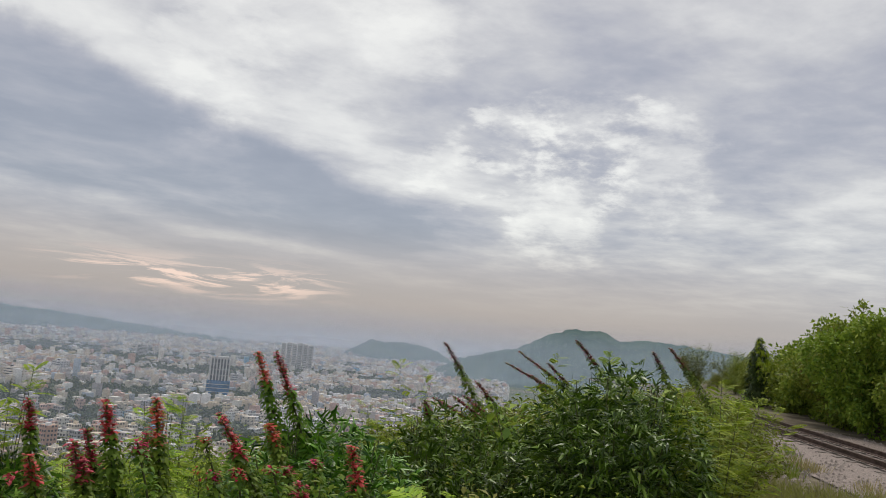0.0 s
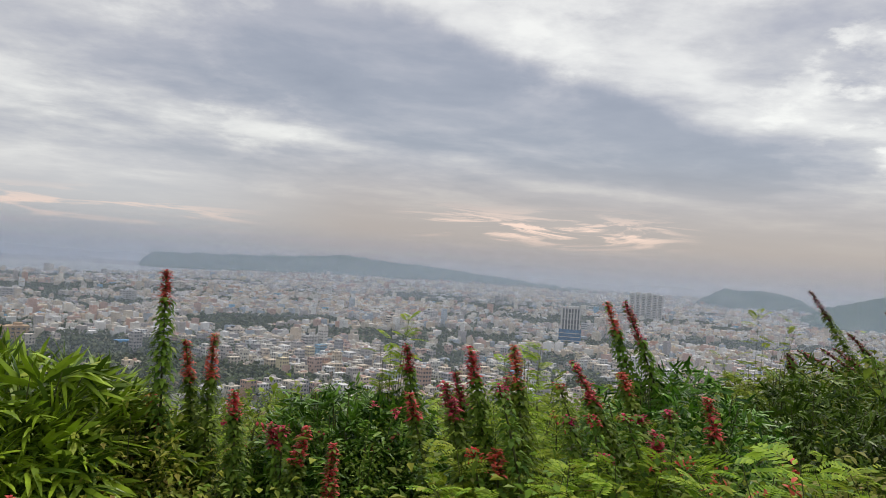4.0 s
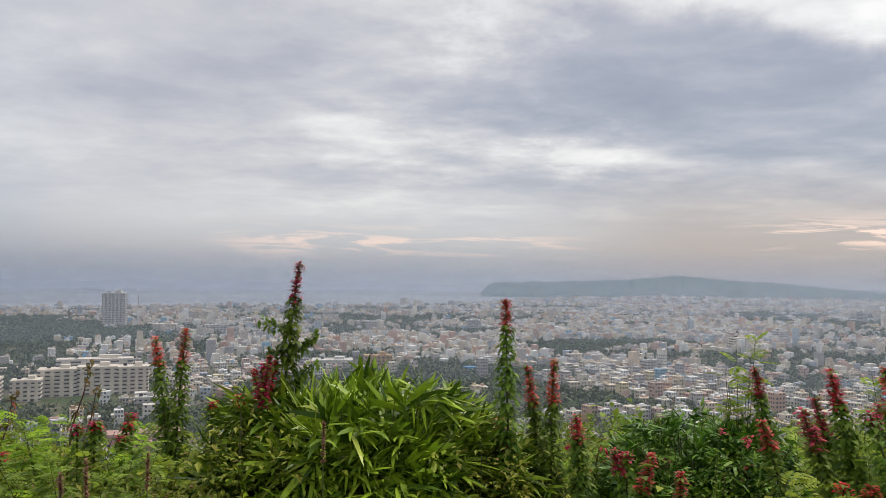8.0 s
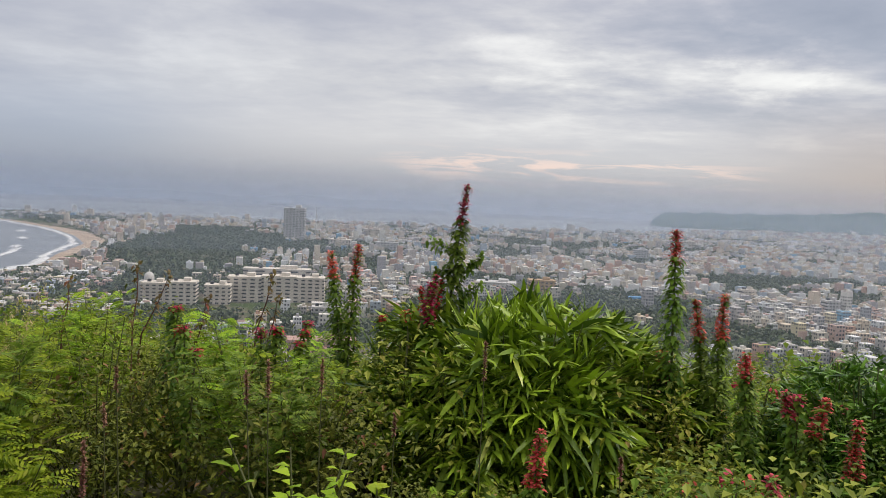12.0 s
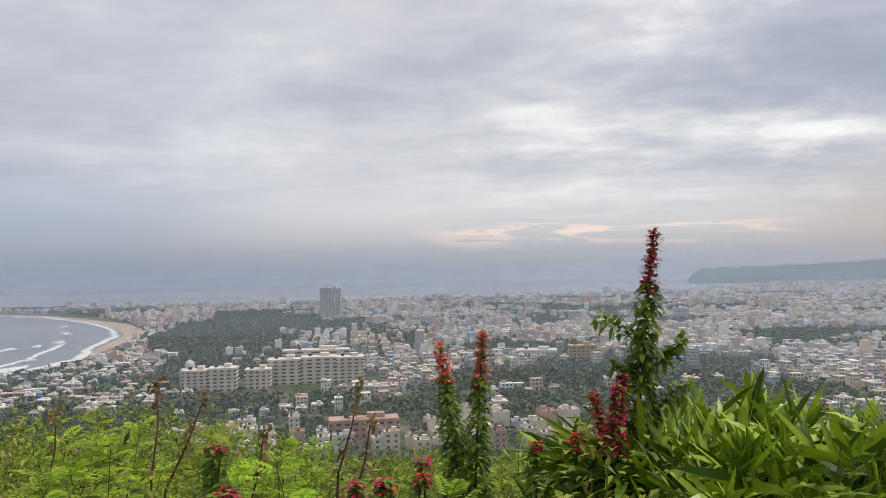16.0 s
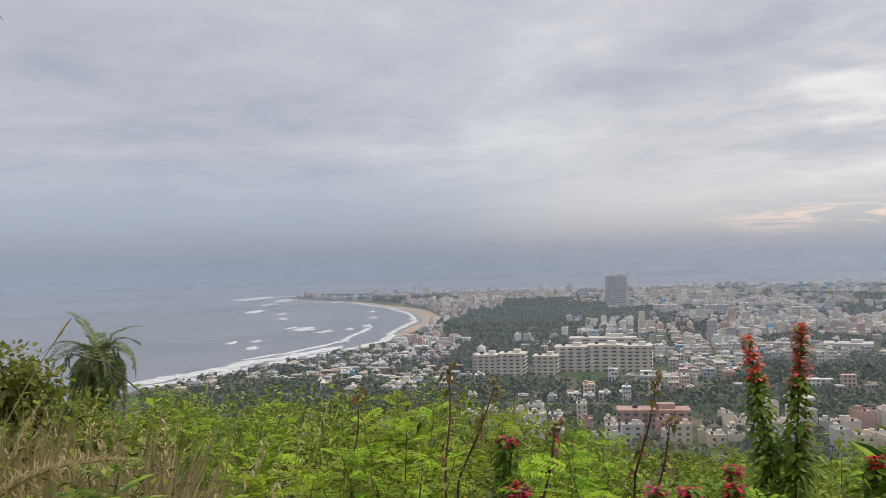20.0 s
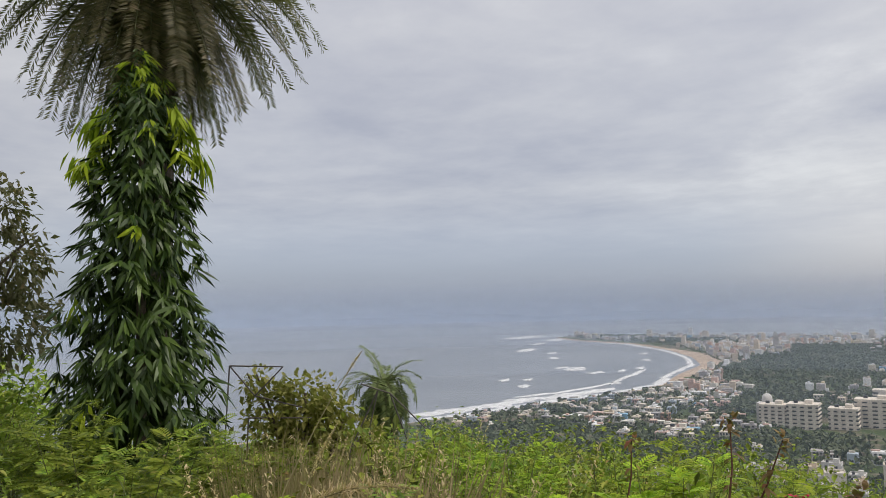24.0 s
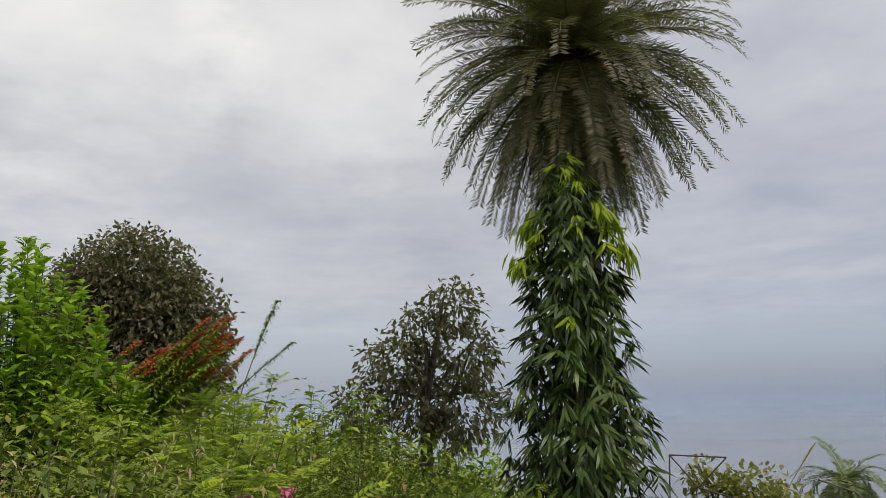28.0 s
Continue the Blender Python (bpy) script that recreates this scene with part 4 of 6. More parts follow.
# ---------------------------------------------------------------- plants
def unit(v):
    return v / (np.linalg.norm(v, axis=-1, keepdims=True) + 1e-9)


def blades(p, d, up, length, width, droop, wide_at=0.38):
    """Long leaves of six points: base p, direction d, rough upper side up; droop bends the tip down."""
    p, d, n = np.asarray(p, float), unit(np.asarray(d, float)), len(p)
    length, width, droop = (np.broadcast_to(np.asarray(q, float), (n,))[:, None] for q in (length, width, droop))
    side = unit(np.cross(d, np.broadcast_to(up, (n, 3))))
    fold = unit(np.cross(side, d))
    down = np.array([0, 0, -1.0])

    def at(s, w):
        return p + d * length * s + down * droop * length * s * s + side * width * w + fold * width * abs(w) * 0.35
    rows = np.stack([at(0, 0), at(wide_at, -0.5), at(wide_at, 0.5), at(0.74, -0.33), at(0.74, 0.33), at(1, 0)], 1)
    base = 6 * np.arange(n)[:, None]
    tri = (base[..., None] + np.array([(0, 2, 1), (3, 4, 5)])).reshape(-1, 3)
    quad = base + np.array([1, 2, 4, 3])
    return rows.reshape(-1, 3), tri, quad


def diamonds(p, d, up, length, width, droop=0.2):
    """Short leaves of four points."""
    p, d, n = np.asarray(p, float), unit(np.asarray(d, float)), len(p)
    length, width, droop = (np.broadcast_to(np.asarray(q, float), (n,))[:, None] for q in (length, width, droop))
    side = unit(np.cross(d, np.broadcast_to(up, (n, 3))))
    down = np.array([0, 0, -1.0])
    rows = np.stack([p, p + d * length * 0.45 + side * width * 0.5, p + d * length + down * droop * length, p + d * length * 0.45 - side * width * 0.5], 1)
    return rows.reshape(-1, 3), 4 * np.arange(n)[:, None] + np.arange(4)


def blade_object(name, packs, mat, parent=None, label=""):
    vs, ts, qs, n = [], [], [], 0
    for v, t, q in packs:
        vs.append(v)
        ts.append(t + n)
        qs.append(q + n)
        n += len(v)
    ob = mesh_object(name, np.concatenate(vs), [np.concatenate(ts), np.concatenate(qs)], mat, parent)
    return tagged(ob, label)


def stems_object(name, paths, radius, mat, parent, sides=5):
    return mesh_object(name, *join([tube(q, np.linspace(radius, radius * 0.35, len(q)), sides) for q in paths]), mat, parent, smooth=True)


def pinnate(bases, tips, ups, pairs, length, width, sag=0.25):
    """Feather-like leaves: leaflets in two rows along a sagging midrib. Returns diamonds and the midrib paths."""
    p, d, u, ln = [], [], [], []
    paths = []
    for b, t, up in zip(bases, tips, ups):
        b, t = np.asarray(b, float), np.asarray(t, float)
        run = t - b
        size = np.linalg.norm(run)
        side = unit(np.cross(run, up))
        s = np.linspace(0.16, 1.0, pairs)
        mid = b + run * s[:, None] + np.array([0, 0, -1.0]) * (sag * size * s * s)[:, None]
        paths.append([b, mid[pairs // 2], mid[-1]])
        shape = np.sin(np.clip(s * 1.05, 0, 1) * math.pi * 0.86 + 0.25)
        for sign in (-1, 1):
            p.append(mid)
            d.append(side * sign + unit(run) * 0.55 + np.array([0, 0, -0.12]))
            u.append(np.broadcast_to(up, mid.shape))
            ln.append(length * (0.45 + 0.55 * shape))
    p, d, u, ln = np.concatenate(p), np.concatenate([np.broadcast_to(x, (pairs, 3)) for x in d]), np.concatenate(u), np.concatenate(ln)
    return diamonds(p, d, u, ln, width, 0.1), paths


# red-spiked shrub stalks: tip x, y, z; drift per metre of fall; length of the red spike; leafy or half hidden
def spike_plant(rng, tip, drift, red, leafy, mat="red", girth=1.0, grey=False, leaf="spike_leaf"):
    tip = np.array(tip)
    foot_z = float(ground_height(tip[0], tip[1])) - 0.05
    height = max(0.5, tip[2] - foot_z)
    lean = np.array([drift[0], drift[1]])
    # tall stalks lean in their upper half
    reach, power = (0.9, 1.3) if height < 1.7 else (1.5, 2.0)
    foot = np.array([tip[0] + lean[0] * min(height, reach), tip[1] + lean[1] * min(height, reach), foot_z])
    words = "tall leafy stalk with a spike of red bracts" if leafy else "leafy twig ending in a small cluster of red flowers"
    if grey:
        words = "slanting grey-green seed spike on a leafy stalk"
    thing = empty("red_spiked_shrub", pose(*foot), words, "flowering shrub", "red-spiked shrubs on the slope")
    s = np.linspace(0, 1, 12)
    bend = np.sin(s * math.pi) * rng.uniform(-0.03, 0.03) * height
    curve = np.c_[(tip[0] - foot[0]) * s ** power + bend, (tip[1] - foot[1]) * s ** power, (tip[2] - foot[2]) * s]
    mesh_object("stem", *tube(curve, np.linspace(0.011, 0.004, 12), 5), M["stem"], thing, smooth=True)

    def along(q):
        return np.stack([np.interp(q, s, curve[:, k]) for k in range(3)], -1)
    cut = 1 - red * 0.88 / height
    n = int((940 if leafy else 240) * min(1.0, height / 1.2))
    q = rng.uniform(max(0.1, 1 - 1.25 / height), cut + 0.03, n)
    if not leafy:
        q = rng.uniform(max(0.2, 1 - 0.6 / height), cut + 0.04, n)
    a = q * 90 + rng.choice([0, 2.1, 4.2], n) + rng.normal(0, 0.4, n)
    thick = 0.35 + 0.65 * np.clip((cut + 0.06 - q) * height / 0.35, 0, 1)
    d = np.stack([np.cos(a), np.sin(a), rng.uniform(-0.35, 0.5, n)], -1)
    out = np.stack([np.cos(a), np.sin(a), np.zeros(n)], -1) * (rng.uniform(0.0, 0.058, n) * girth * thick)[:, None]
    v, t, f = blades(along(q) + out, d, (0, 0, 1), rng.uniform(0.034, 0.062, n) * girth * (0.55 + 0.45 * thick), rng.uniform(0.019, 0.030, n) * girth, rng.uniform(0.2, 0.8, n), 0.42)
    blade_object("leaves", [(v, t, f)], M[leaf], thing)
    if red > 0:
        n = int(820 * red) + 16
        q = rng.uniform(cut, 1.0, n)
        a = rng.uniform(0, 6.283, n)
        body = np.clip((1.04 - q) / (1 - cut + 1e-6), 0.10, 1) ** 0.45
        d = np.stack([np.cos(a), np.sin(a), rng.uniform(0.0, 1.3, n)], -1)
        size = rng.uniform(0.021, 0.039, n) * (0.5 + 0.6 * body) * (1.0 if red > 0.09 else 0.72)
        off = np.stack([np.cos(a), np.sin(a), np.zeros(n)], -1) * (rng.uniform(0, 0.029, n) * body)[:, None]
        v, t, f = blades(along(q) + off, d, (0, 0, 1), size, size * 0.6, 0.35)
        blade_object("flower_spike", [(v, t, f)], M[mat], thing, "red bracts packed round the stalk")
        n = max(12, n // 3)
        q = rng.uniform(cut - 0.02, 1.0, n)
        a = rng.uniform(0, 6.283, n)
        d = np.stack([np.cos(a), np.sin(a), rng.uniform(0.1, 0.8, n)], -1)
        v, t, f = blades(along(q), d, (0, 0, 1), rng.uniform(0.035, 0.06, n), 0.018, 0.4)
        blade_object("bract_leaves", [(v, t, f)], M["spike_leaf"], thing)
    elif grey:
        n = 130
        q = rng.uniform(1 - 0.55 / height, 1.0, n)
        a = rng.uniform(0, 6.283, n)
        d = np.stack([np.cos(a), np.sin(a), rng.uniform(0.3, 1.0, n)], -1)
        v, t, f = blades(along(q), d, (0, 0, 1), 0.04, 0.02, 0.1)
        blade_object("seed_spike", [(v, t, f)], M["gum"], thing)
    return thing


def bamboo_bush(rng, centre, rx, ry, top, n, leaf, label, mat="bamboo", droop=0.4, fat=1.0, wild=0.42):
    """A dwarf bamboo: fans of long leaves that stand out all round a dome over a thicket of canes."""
    z0 = float(ground_height(*centre))
    h = top - z0
    thing = empty("dwarf_bamboo_bush", pose(centre[0], centre[1], z0), label, "bamboo bush", "dwarf bamboo bushes")
    paths = []
    for _ in range(34):
        a, s = rng.uniform(0, 6.283), rng.uniform(0.3, 0.9)
        end = np.array([math.cos(a) * rx * s, math.sin(a) * ry * s, h * (0.95 - 0.45 * s * s)])
        foot = np.array([math.cos(a) * 0.25, math.sin(a) * 0.25, 0])
        paths.append([foot, foot * 0.6 + end * 0.4 + (0, 0, h * 0.22), end])
    tagged(stems_object("canework", paths, 0.008, M["stem"], thing), kind="stuff")
    packs = []
    inner = max(0.05, 1 - leaf * 0.8 / rx)
    for shell, share, fan in ((inner, 0.50, 6), (inner * 0.74, 0.30, 5), (inner * 0.45, 0.20, 5)):
        count = int(n * share / fan)
        d = unit(rng.normal(0, 1, (count, 3)))
        d[:, 2] = np.abs(d[:, 2]) * 1.15 - 0.38
        d = unit(d)
        lump = 1 + 0.13 * np.sin(d[:, 0] * 6 + centre[0] * 9) * np.cos(d[:, 1] * 5 + d[:, 2] * 4)
        p = d * (shell * lump * rng.uniform(0.86, 1.06, count))[:, None] * (rx, ry, h * 0.58) + (0, 0, h * 0.36)
        out = unit(d * (1, 1, 0.45) + rng.normal(0, wild, (count, 3)) + (0, 0, 0.10))
        side = unit(np.cross(out, (0, 0, 1.0)) + rng.normal(0, 0.35, (count, 3)))
        for k in range(fan):
            turn = (k - (fan - 1) / 2) * (0.30 if wild < 0.5 else 0.52) + rng.normal(0, 0.14, count)
            way = unit(out * np.cos(turn)[:, None] + side * np.sin(turn)[:, None] + rng.normal(0, 0.14, (count, 3)))
            ln = leaf * rng.uniform(0.65, 1.25, count) * (1.0 - 0.10 * abs(k - fan / 2))
            face = unit(np.cross(side, out) * np.sign(np.cross(side, out)[:, 2:3]) + rng.normal(0, 0.3, (count, 3)))
            packs.append(blades(p + rng.normal(0, 0.012, (count, 3)), way, face, ln, ln * fat * rng.uniform(0.10, 0.145, count), rng.uniform(0.02, 1.0, count) * droop, 0.28))
    blade_object("leaves", packs, M[mat], thing)
    return thing


def leafy_shrub(rng, mat, h, w, n, leaf, name, label, category, flowers=None):
    """A rounded shrub with twigs and short broad leaves, built at the origin."""
    thing = empty(name, pose(0, 0, 0), label, category, "undergrowth on the hillside")
    paths, tips = [], []
    for _ in range(15):
        a, s = rng.uniform(0, 6.283), math.sqrt(rng.uniform(0.02, 1))
        end = np.array([math.cos(a) * w * s * 0.5, math.sin(a) * w * s * 0.5, h * rng.uniform(0.72, 1.0) * (1 - 0.35 * s * s)])
        paths.append([np.zeros(3), end * (0.35, 0.35, 0.5), end])
        tips.append(end)
    tagged(stems_object("branchwork", paths, 0.006, M["stem"], thing, 4), kind="stuff")
    tips = np.array(tips)
    k = rng.integers(0, len(tips), n)
    s = rng.uniform(0.25, 1.05, n)
    p = tips[k] * np.stack([s, s, s ** 0.8], -1) + rng.normal(0, 0.085, (n, 3)) * (1.3 - s * 0.5)[:, None]
    d = unit(rng.normal(0, 1, (n, 3)) * (1, 1, 0.6) + (0, 0, 0.35))
    ln = rng.uniform(0.7, 1.25, n) * leaf
    mesh_object("leaves", *diamonds(p, d, (0, 0, 1), ln, ln * rng.uniform(0.45, 0.65, n), rng.uniform(0.1, 0.6, n)), M[mat], thing)
    if flowers:
        m = 7
        p = tips[rng.integers(0, len(tips), m)] + rng.normal(0, 0.05, (m, 3))
        p = np.repeat(p, 10, 0) + rng.normal(0, 0.018, (m * 10, 3))
        v, t, f = blades(p, unit(rng.normal(0, 1, (m * 10, 3))), (0, 0, 1), 0.035, 0.02, 0.1)
        tagged(blade_object("blossom", [(v, t, f)], M[flowers], thing, "small bright flower heads"), kind="stuff")
    return thing


def feather_shrub(rng, h, w, fronds, mat="feather"):
    """A light shrub of feather-like leaves on thin upright stems."""
    thing = empty("feathery_shrub", pose(0, 0, 0), "bright green shrub with feathery compound leaves", "shrub", "undergrowth on the hillside")
    paths, bases, ends, ups = [], [], [], []
    stems = 8
    for _ in range(stems):
        a, s = rng.uniform(0, 6.283), math.sqrt(rng.uniform(0.02, 1))
        end = np.array([math.cos(a) * w * s * 0.46, math.sin(a) * w * s * 0.46, h * rng.uniform(0.70, 0.97)])
        paths.append([np.zeros(3), end * (0.4, 0.4, 0.5), end])
        for k in range(fronds // stems):
            q = rng.uniform(max(0.25, 1 - 0.75 / h), 1.0)
            b = end * q
            b2 = rng.uniform(0, 6.283)
            ln = rng.uniform(0.09, 0.18) * (1.15 - 0.35 * q)
            bases.append(b)
            ends.append(b + ln * unit(np.array([math.cos(b2), math.sin(b2), rng.uniform(-0.15, 0.6) + 0.5 * (q > 0.93)])))
            ups.append(unit(np.array([rng.normal(0, 0.3), rng.normal(0, 0.3), 1.0])))
    (v, f), ribs = pinnate(bases, ends, ups, 8, 0.040, 0.0135)
    tagged(stems_object("branchwork", paths, 0.0045, M["stem"], thing, 4), kind="stuff")
    mesh_object("leaves", v, f, M[mat], thing)
    return thing


def grass_tuft(rng, mat, h, n, spread, name, label, heads=None):
    thing = empty(name, pose(0, 0, 0), label, "grass", "grass tufts on the hilltop")
    a, r = rng.uniform(0, 6.283, n), rng.uniform(0, spread, n)
    p = np.c_[np.cos(a) * r, np.sin(a) * r, np.zeros(n)]
    d = np.c_[np.cos(a) * 0.35, np.sin(a) * 0.35, np.ones(n)] + rng.normal(0, 0.16, (n, 3))
    ln = rng.uniform(0.55, 1.0, n) * h
    v, t, f = blades(p, d, np.c_[np.sin(a), np.cos(a), np.zeros(n)], ln, rng.uniform(0.006, 0.012, n), rng.uniform(0.0, 0.45, n), 0.2)
    blade_object("foliage", [(v, t, f)], M[mat], thing)
    if heads:
        k = rng.choice(n, 14, replace=False)
        tops = p[k] + unit(d[k]) * ln[k][:, None]
        pp = np.repeat(tops, 22, 0) + np.repeat(unit(d[k]), 22, 0) * np.tile(np.linspace(-0.10, 0.05, 22), 14)[:, None]
        v, t, f = blades(pp, unit(rng.normal(0, 1, (len(pp), 3)) + (0, 0, 0.6)), (0, 0, 1), 0.022, 0.006, 0.2)
        tagged(blade_object("seed_head_fluff", [(v, t, f)], M[heads], thing), kind="stuff")
    return thing


def crown_tree(rng, centre, trunk_h, blobs, n, leaf, mat, name, label, droop=0.4, aspect=0.34, limbs=14, wild=0.5, lumps=0):
    """A tree: tapered trunk, limbs that reach into the crown, and leaves on their twigs. Blobs: rows of x, y, z, radius round the foot."""
    z0 = float(ground_height(*centre)) - 0.1
    thing = empty(name, pose(centre[0], centre[1], z0), label, "tree")
    blobs = np.array(blobs, float)
    if lumps:
        d = unit(rng.normal(0, 1, (len(blobs), lumps, 3)) + (0, 0, 0.25))
        core = np.c_[blobs[:, :3], blobs[:, 3] * 0.62]
        knobs = np.concatenate([blobs[:, None, :3] + d * blobs[:, None, 3:] * rng.uniform(0.55, 1.0, (len(blobs), lumps, 1)), blobs[:, None, 3:] * rng.uniform(0.20, 0.42, (len(blobs), lumps, 1))], -1)
        blobs = np.concatenate([core, knobs.reshape(-1, 4)])
    top = blobs[:, 2].max()
    mesh_object("trunk", *tube([(0, 0, 0), (0.05, 0.02, trunk_h * 0.5), (0, 0, trunk_h), (blobs[0][0] * 0.5, blobs[0][1] * 0.5, top * 0.9)], [0.11 + trunk_h * 0.02, 0.09, 0.07, 0.02], 8), M["bark"], thing, smooth=True)
    paths, twigs = [], []
    for k in range(limbs):
        b = blobs[k % len(blobs)]
        d = unit(rng.normal(0, 1, 3) + (0, 0, 0.3))
        end = b[:3] + d * b[3] * 0.8
        start = np.array([0, 0, trunk_h * rng.uniform(0.6, 1.0)])
        paths.append([start, start * 0.45 + end * 0.55 + rng.normal(0, 0.06, 3), end])
    mesh_object("limbwork", *join([tube(q, [0.035, 0.022, 0.008], 5) for q in paths]), M["bark"], thing, smooth=True)
    k = rng.choice(len(blobs), n // 7, p=blobs[:, 3] ** 2 / (blobs[:, 3] ** 2).sum())
    d = unit(rng.normal(0, 1, (len(k), 3)))
    c = blobs[k, :3] + d * (blobs[k, 3] * rng.uniform(0.55, 1.05, len(k)))[:, None]
    p = np.repeat(c, 7, 0) + rng.normal(0, leaf * 0.55, (len(k) * 7, 3))
    out = unit(np.repeat(d, 7, 0) * 0.6 + rng.normal(0, wild, (len(p), 3)) + (0, 0, 0.15 - droop))
    ln = rng.uniform(0.7, 1.2, len(p)) * leaf
    v, f = diamonds(p, out, rng.normal(0, 0.5, (len(p), 3)) + (0, 0, 1), ln, ln * aspect * 1.15, rng.uniform(0, droop, len(p)))
    mesh_object("crown", v, f, M[mat], thing)
    return thing

# ---------------------------------------------------------------- planting, red-spiked shrubs first
# tip x, y, z; drift east and north per metre of fall; red length; leafy (1) or half hidden (0)
SPIKES_TALL = [(-0.86, 4.92, 1.65, -0.13, -0.02, 0.30, 1), (0.36, 4.58, 1.45, 0.07, -0.01, 0.22, 1), (-1.81, 5.17, 1.17, 0.09, 0.03, 0.22, 1), (-1.59, 5.09, 1.23, -0.06, -0.02, 0.28, 1), (-0.98, 4.87, 1.06, -0.12, -0.03, 0.30, 0), (0.64, 4.63, 1.11, 0.02, -0.00, 0.30, 1), (0.51, 4.84, 1.05, 0.10, -0.01, 0.28, 1), (0.71, 4.28, 0.86, 0.03, -0.00, 0.16, 1), (1.10, 3.74, 0.70, 0.02, -0.01, 0.30, 1)]
SPIKES_LOW = [(1.05, 4.07, 0.71, -0.18, 0.04, 0.22, 1), (0.90, 4.21, 0.70, 0.12, -0.03, 0.15, 0), (0.96, 4.20, 0.69, -0.03, 0.01, 0.10, 0), (-0.23, 3.45, 0.60, -0.02, -0.00, 0.30, 1), (0.69, 3.37, 0.53, -0.03, 0.01, 0.14, 1), (-1.32, 4.76, 0.83, -0.07, -0.02, 0.09, 0), (-1.63, 4.21, 0.74, -0.04, -0.02, 0.08, 0), (-2.04, 3.80, 0.74, -0.07, -0.04, 0.08, 0), (0.34, 4.71, 0.76, 0.10, -0.01, 0.12, 0), (0.36, 4.59, 0.65, 0.03, -0.00, 0.09, 0), (0.19, 4.80, 0.64, 0.11, -0.00, 0.10, 0)]
SPIKES_MID = [(1.78, 4.64, 1.08, 0.15, -0.06, 0.20, 1), (1.71, 3.59, 1.19, 0.28, -0.14, 0.20, 1), (1.90, 3.50, 1.21, 0.18, -0.10, 0.24, 1), (2.25, 3.52, 1.14, 0.51, -0.35, 0.24, 1), (2.84, 4.11, 1.42, 0.41, -0.29, 0.24, 1), (2.93, 4.05, 1.43, 0.44, -0.34, 0.30, 1), (2.68, 3.70, 1.06, 0.39, -0.28, 0.14, 1), (1.73, 3.79, 1.04, 0.25, -0.12, 0.22, 1), (2.06, 3.84, 1.00, 0.18, -0.10, 0.12, 0), (1.55, 3.95, 0.90, 0.24, -0.10, 0.16, 0), (1.59, 3.24, 0.78, 0.12, -0.06, 0.12, 0), (1.68, 3.19, 0.79, 0.12, -0.06, 0.13, 0)]
SPIKES_MIDLOW = [(2.19, 3.54, 1.02, 0.42, -0.26, 0.06, 0), (2.07, 3.23, 0.92, 0.13, -0.08, 0.10, 0), (2.39, 3.14, 0.94, 0.31, -0.24, 0.08, 0), (2.50, 3.06, 0.97, 0.13, -0.10, 0.08, 0), (2.21, 3.26, 0.92, 0.19, -0.13, 0.10, 0), (2.02, 2.88, 0.83, 0.24, -0.17, 0.07, 0), (2.32, 2.93, 0.91, 0.10, -0.08, 0.14, 0), (1.52, 3.44, 1.04, 0.32, -0.14, 0.20, 1), (1.70, 3.24, 1.06, 0.22, -0.12, 0.12, 0), (2.63, 2.96, 1.05, 0.17, -0.15, 0.24, 1), (2.17, 2.94, 0.98, 0.29, -0.22, 0.06, 0)]
SPIKES_FAR = [(6.63, 6.09, 1.55, 0.44, -0.50, 0.32, 1), (7.15, 5.46, 1.52, 0.81, -1.12, 0.30, 1), (6.75, 5.33, 1.40, 1.08, -1.44, 0.28, 1), (7.34, 5.20, 1.42, 0.48, -0.69, 0.24, 1), (6.11, 5.15, 1.20, 0.39, -0.46, 0.20, 1), (5.58, 4.98, 1.09, 0.59, -0.68, 0.20, 1), (5.47, 5.10, 1.05, 0.82, -0.90, 0.18, 1), (6.67, 4.41, 1.68, 0.40, -0.63, 0.25, 1), (7.92, 4.27, 1.64, 0.18, -0.33, 0.20, 1), (8.00, 4.12, 1.69, 0.26, -0.52, 0.24, 1), (5.88, 5.10, 1.07, 0.59, -0.69, 0.14, 1), (6.92, 5.10, 1.29, 0.48, -0.66, 0.16, 1), (5.05, 4.82, 1.06, 0.46, -0.49, 0.15, 1)]
SPIKES_LEFT = [(-1.11, 4.84, 1.01, 0.23, 0.05, 0.28, 0), (-1.01, 4.66, 1.07, -0.09, -0.02, 0.30, 0), (-0.99, 4.74, 1.10, -0.20, -0.00, 0.36, 0), (-1.15, 4.70, 0.88, -0.14, -0.01, 0.12, 0), (-1.74, 4.16, 0.82, -0.15, -0.05, 0.12, 0), (-1.73, 4.58, 0.79, 0.08, 0.02, 0.12, 0), (-1.87, 4.22, 0.79, 0.07, 0.02, 0.12, 0), (-2.26, 4.04, 0.80, -0.16, -0.09, 0.12, 0), (-2.55, 4.48, 0.83, -0.01, -0.01, 0.08, 0), (-2.48, 4.41, 0.85, -0.09, -0.05, 0.07, 0), (-2.15, 3.88, 0.84, -0.04, -0.02, 0.12, 0), (-1.75, 4.16, 0.82, -0.04, -0.01, 0.10, 0), (-1.71, 4.48, 0.76, -0.04, -0.01, 0.10, 0)]
SPIKES_DARK = [(-9.91, 1.19, 2.65, 0.04, -0.47, 0.00, 1), (-9.96, 1.36, 2.20, 0.08, -1.18, 0.00, 1), (-9.40, 0.72, 2.26, 0.04, -0.29, 0.00, 1)]

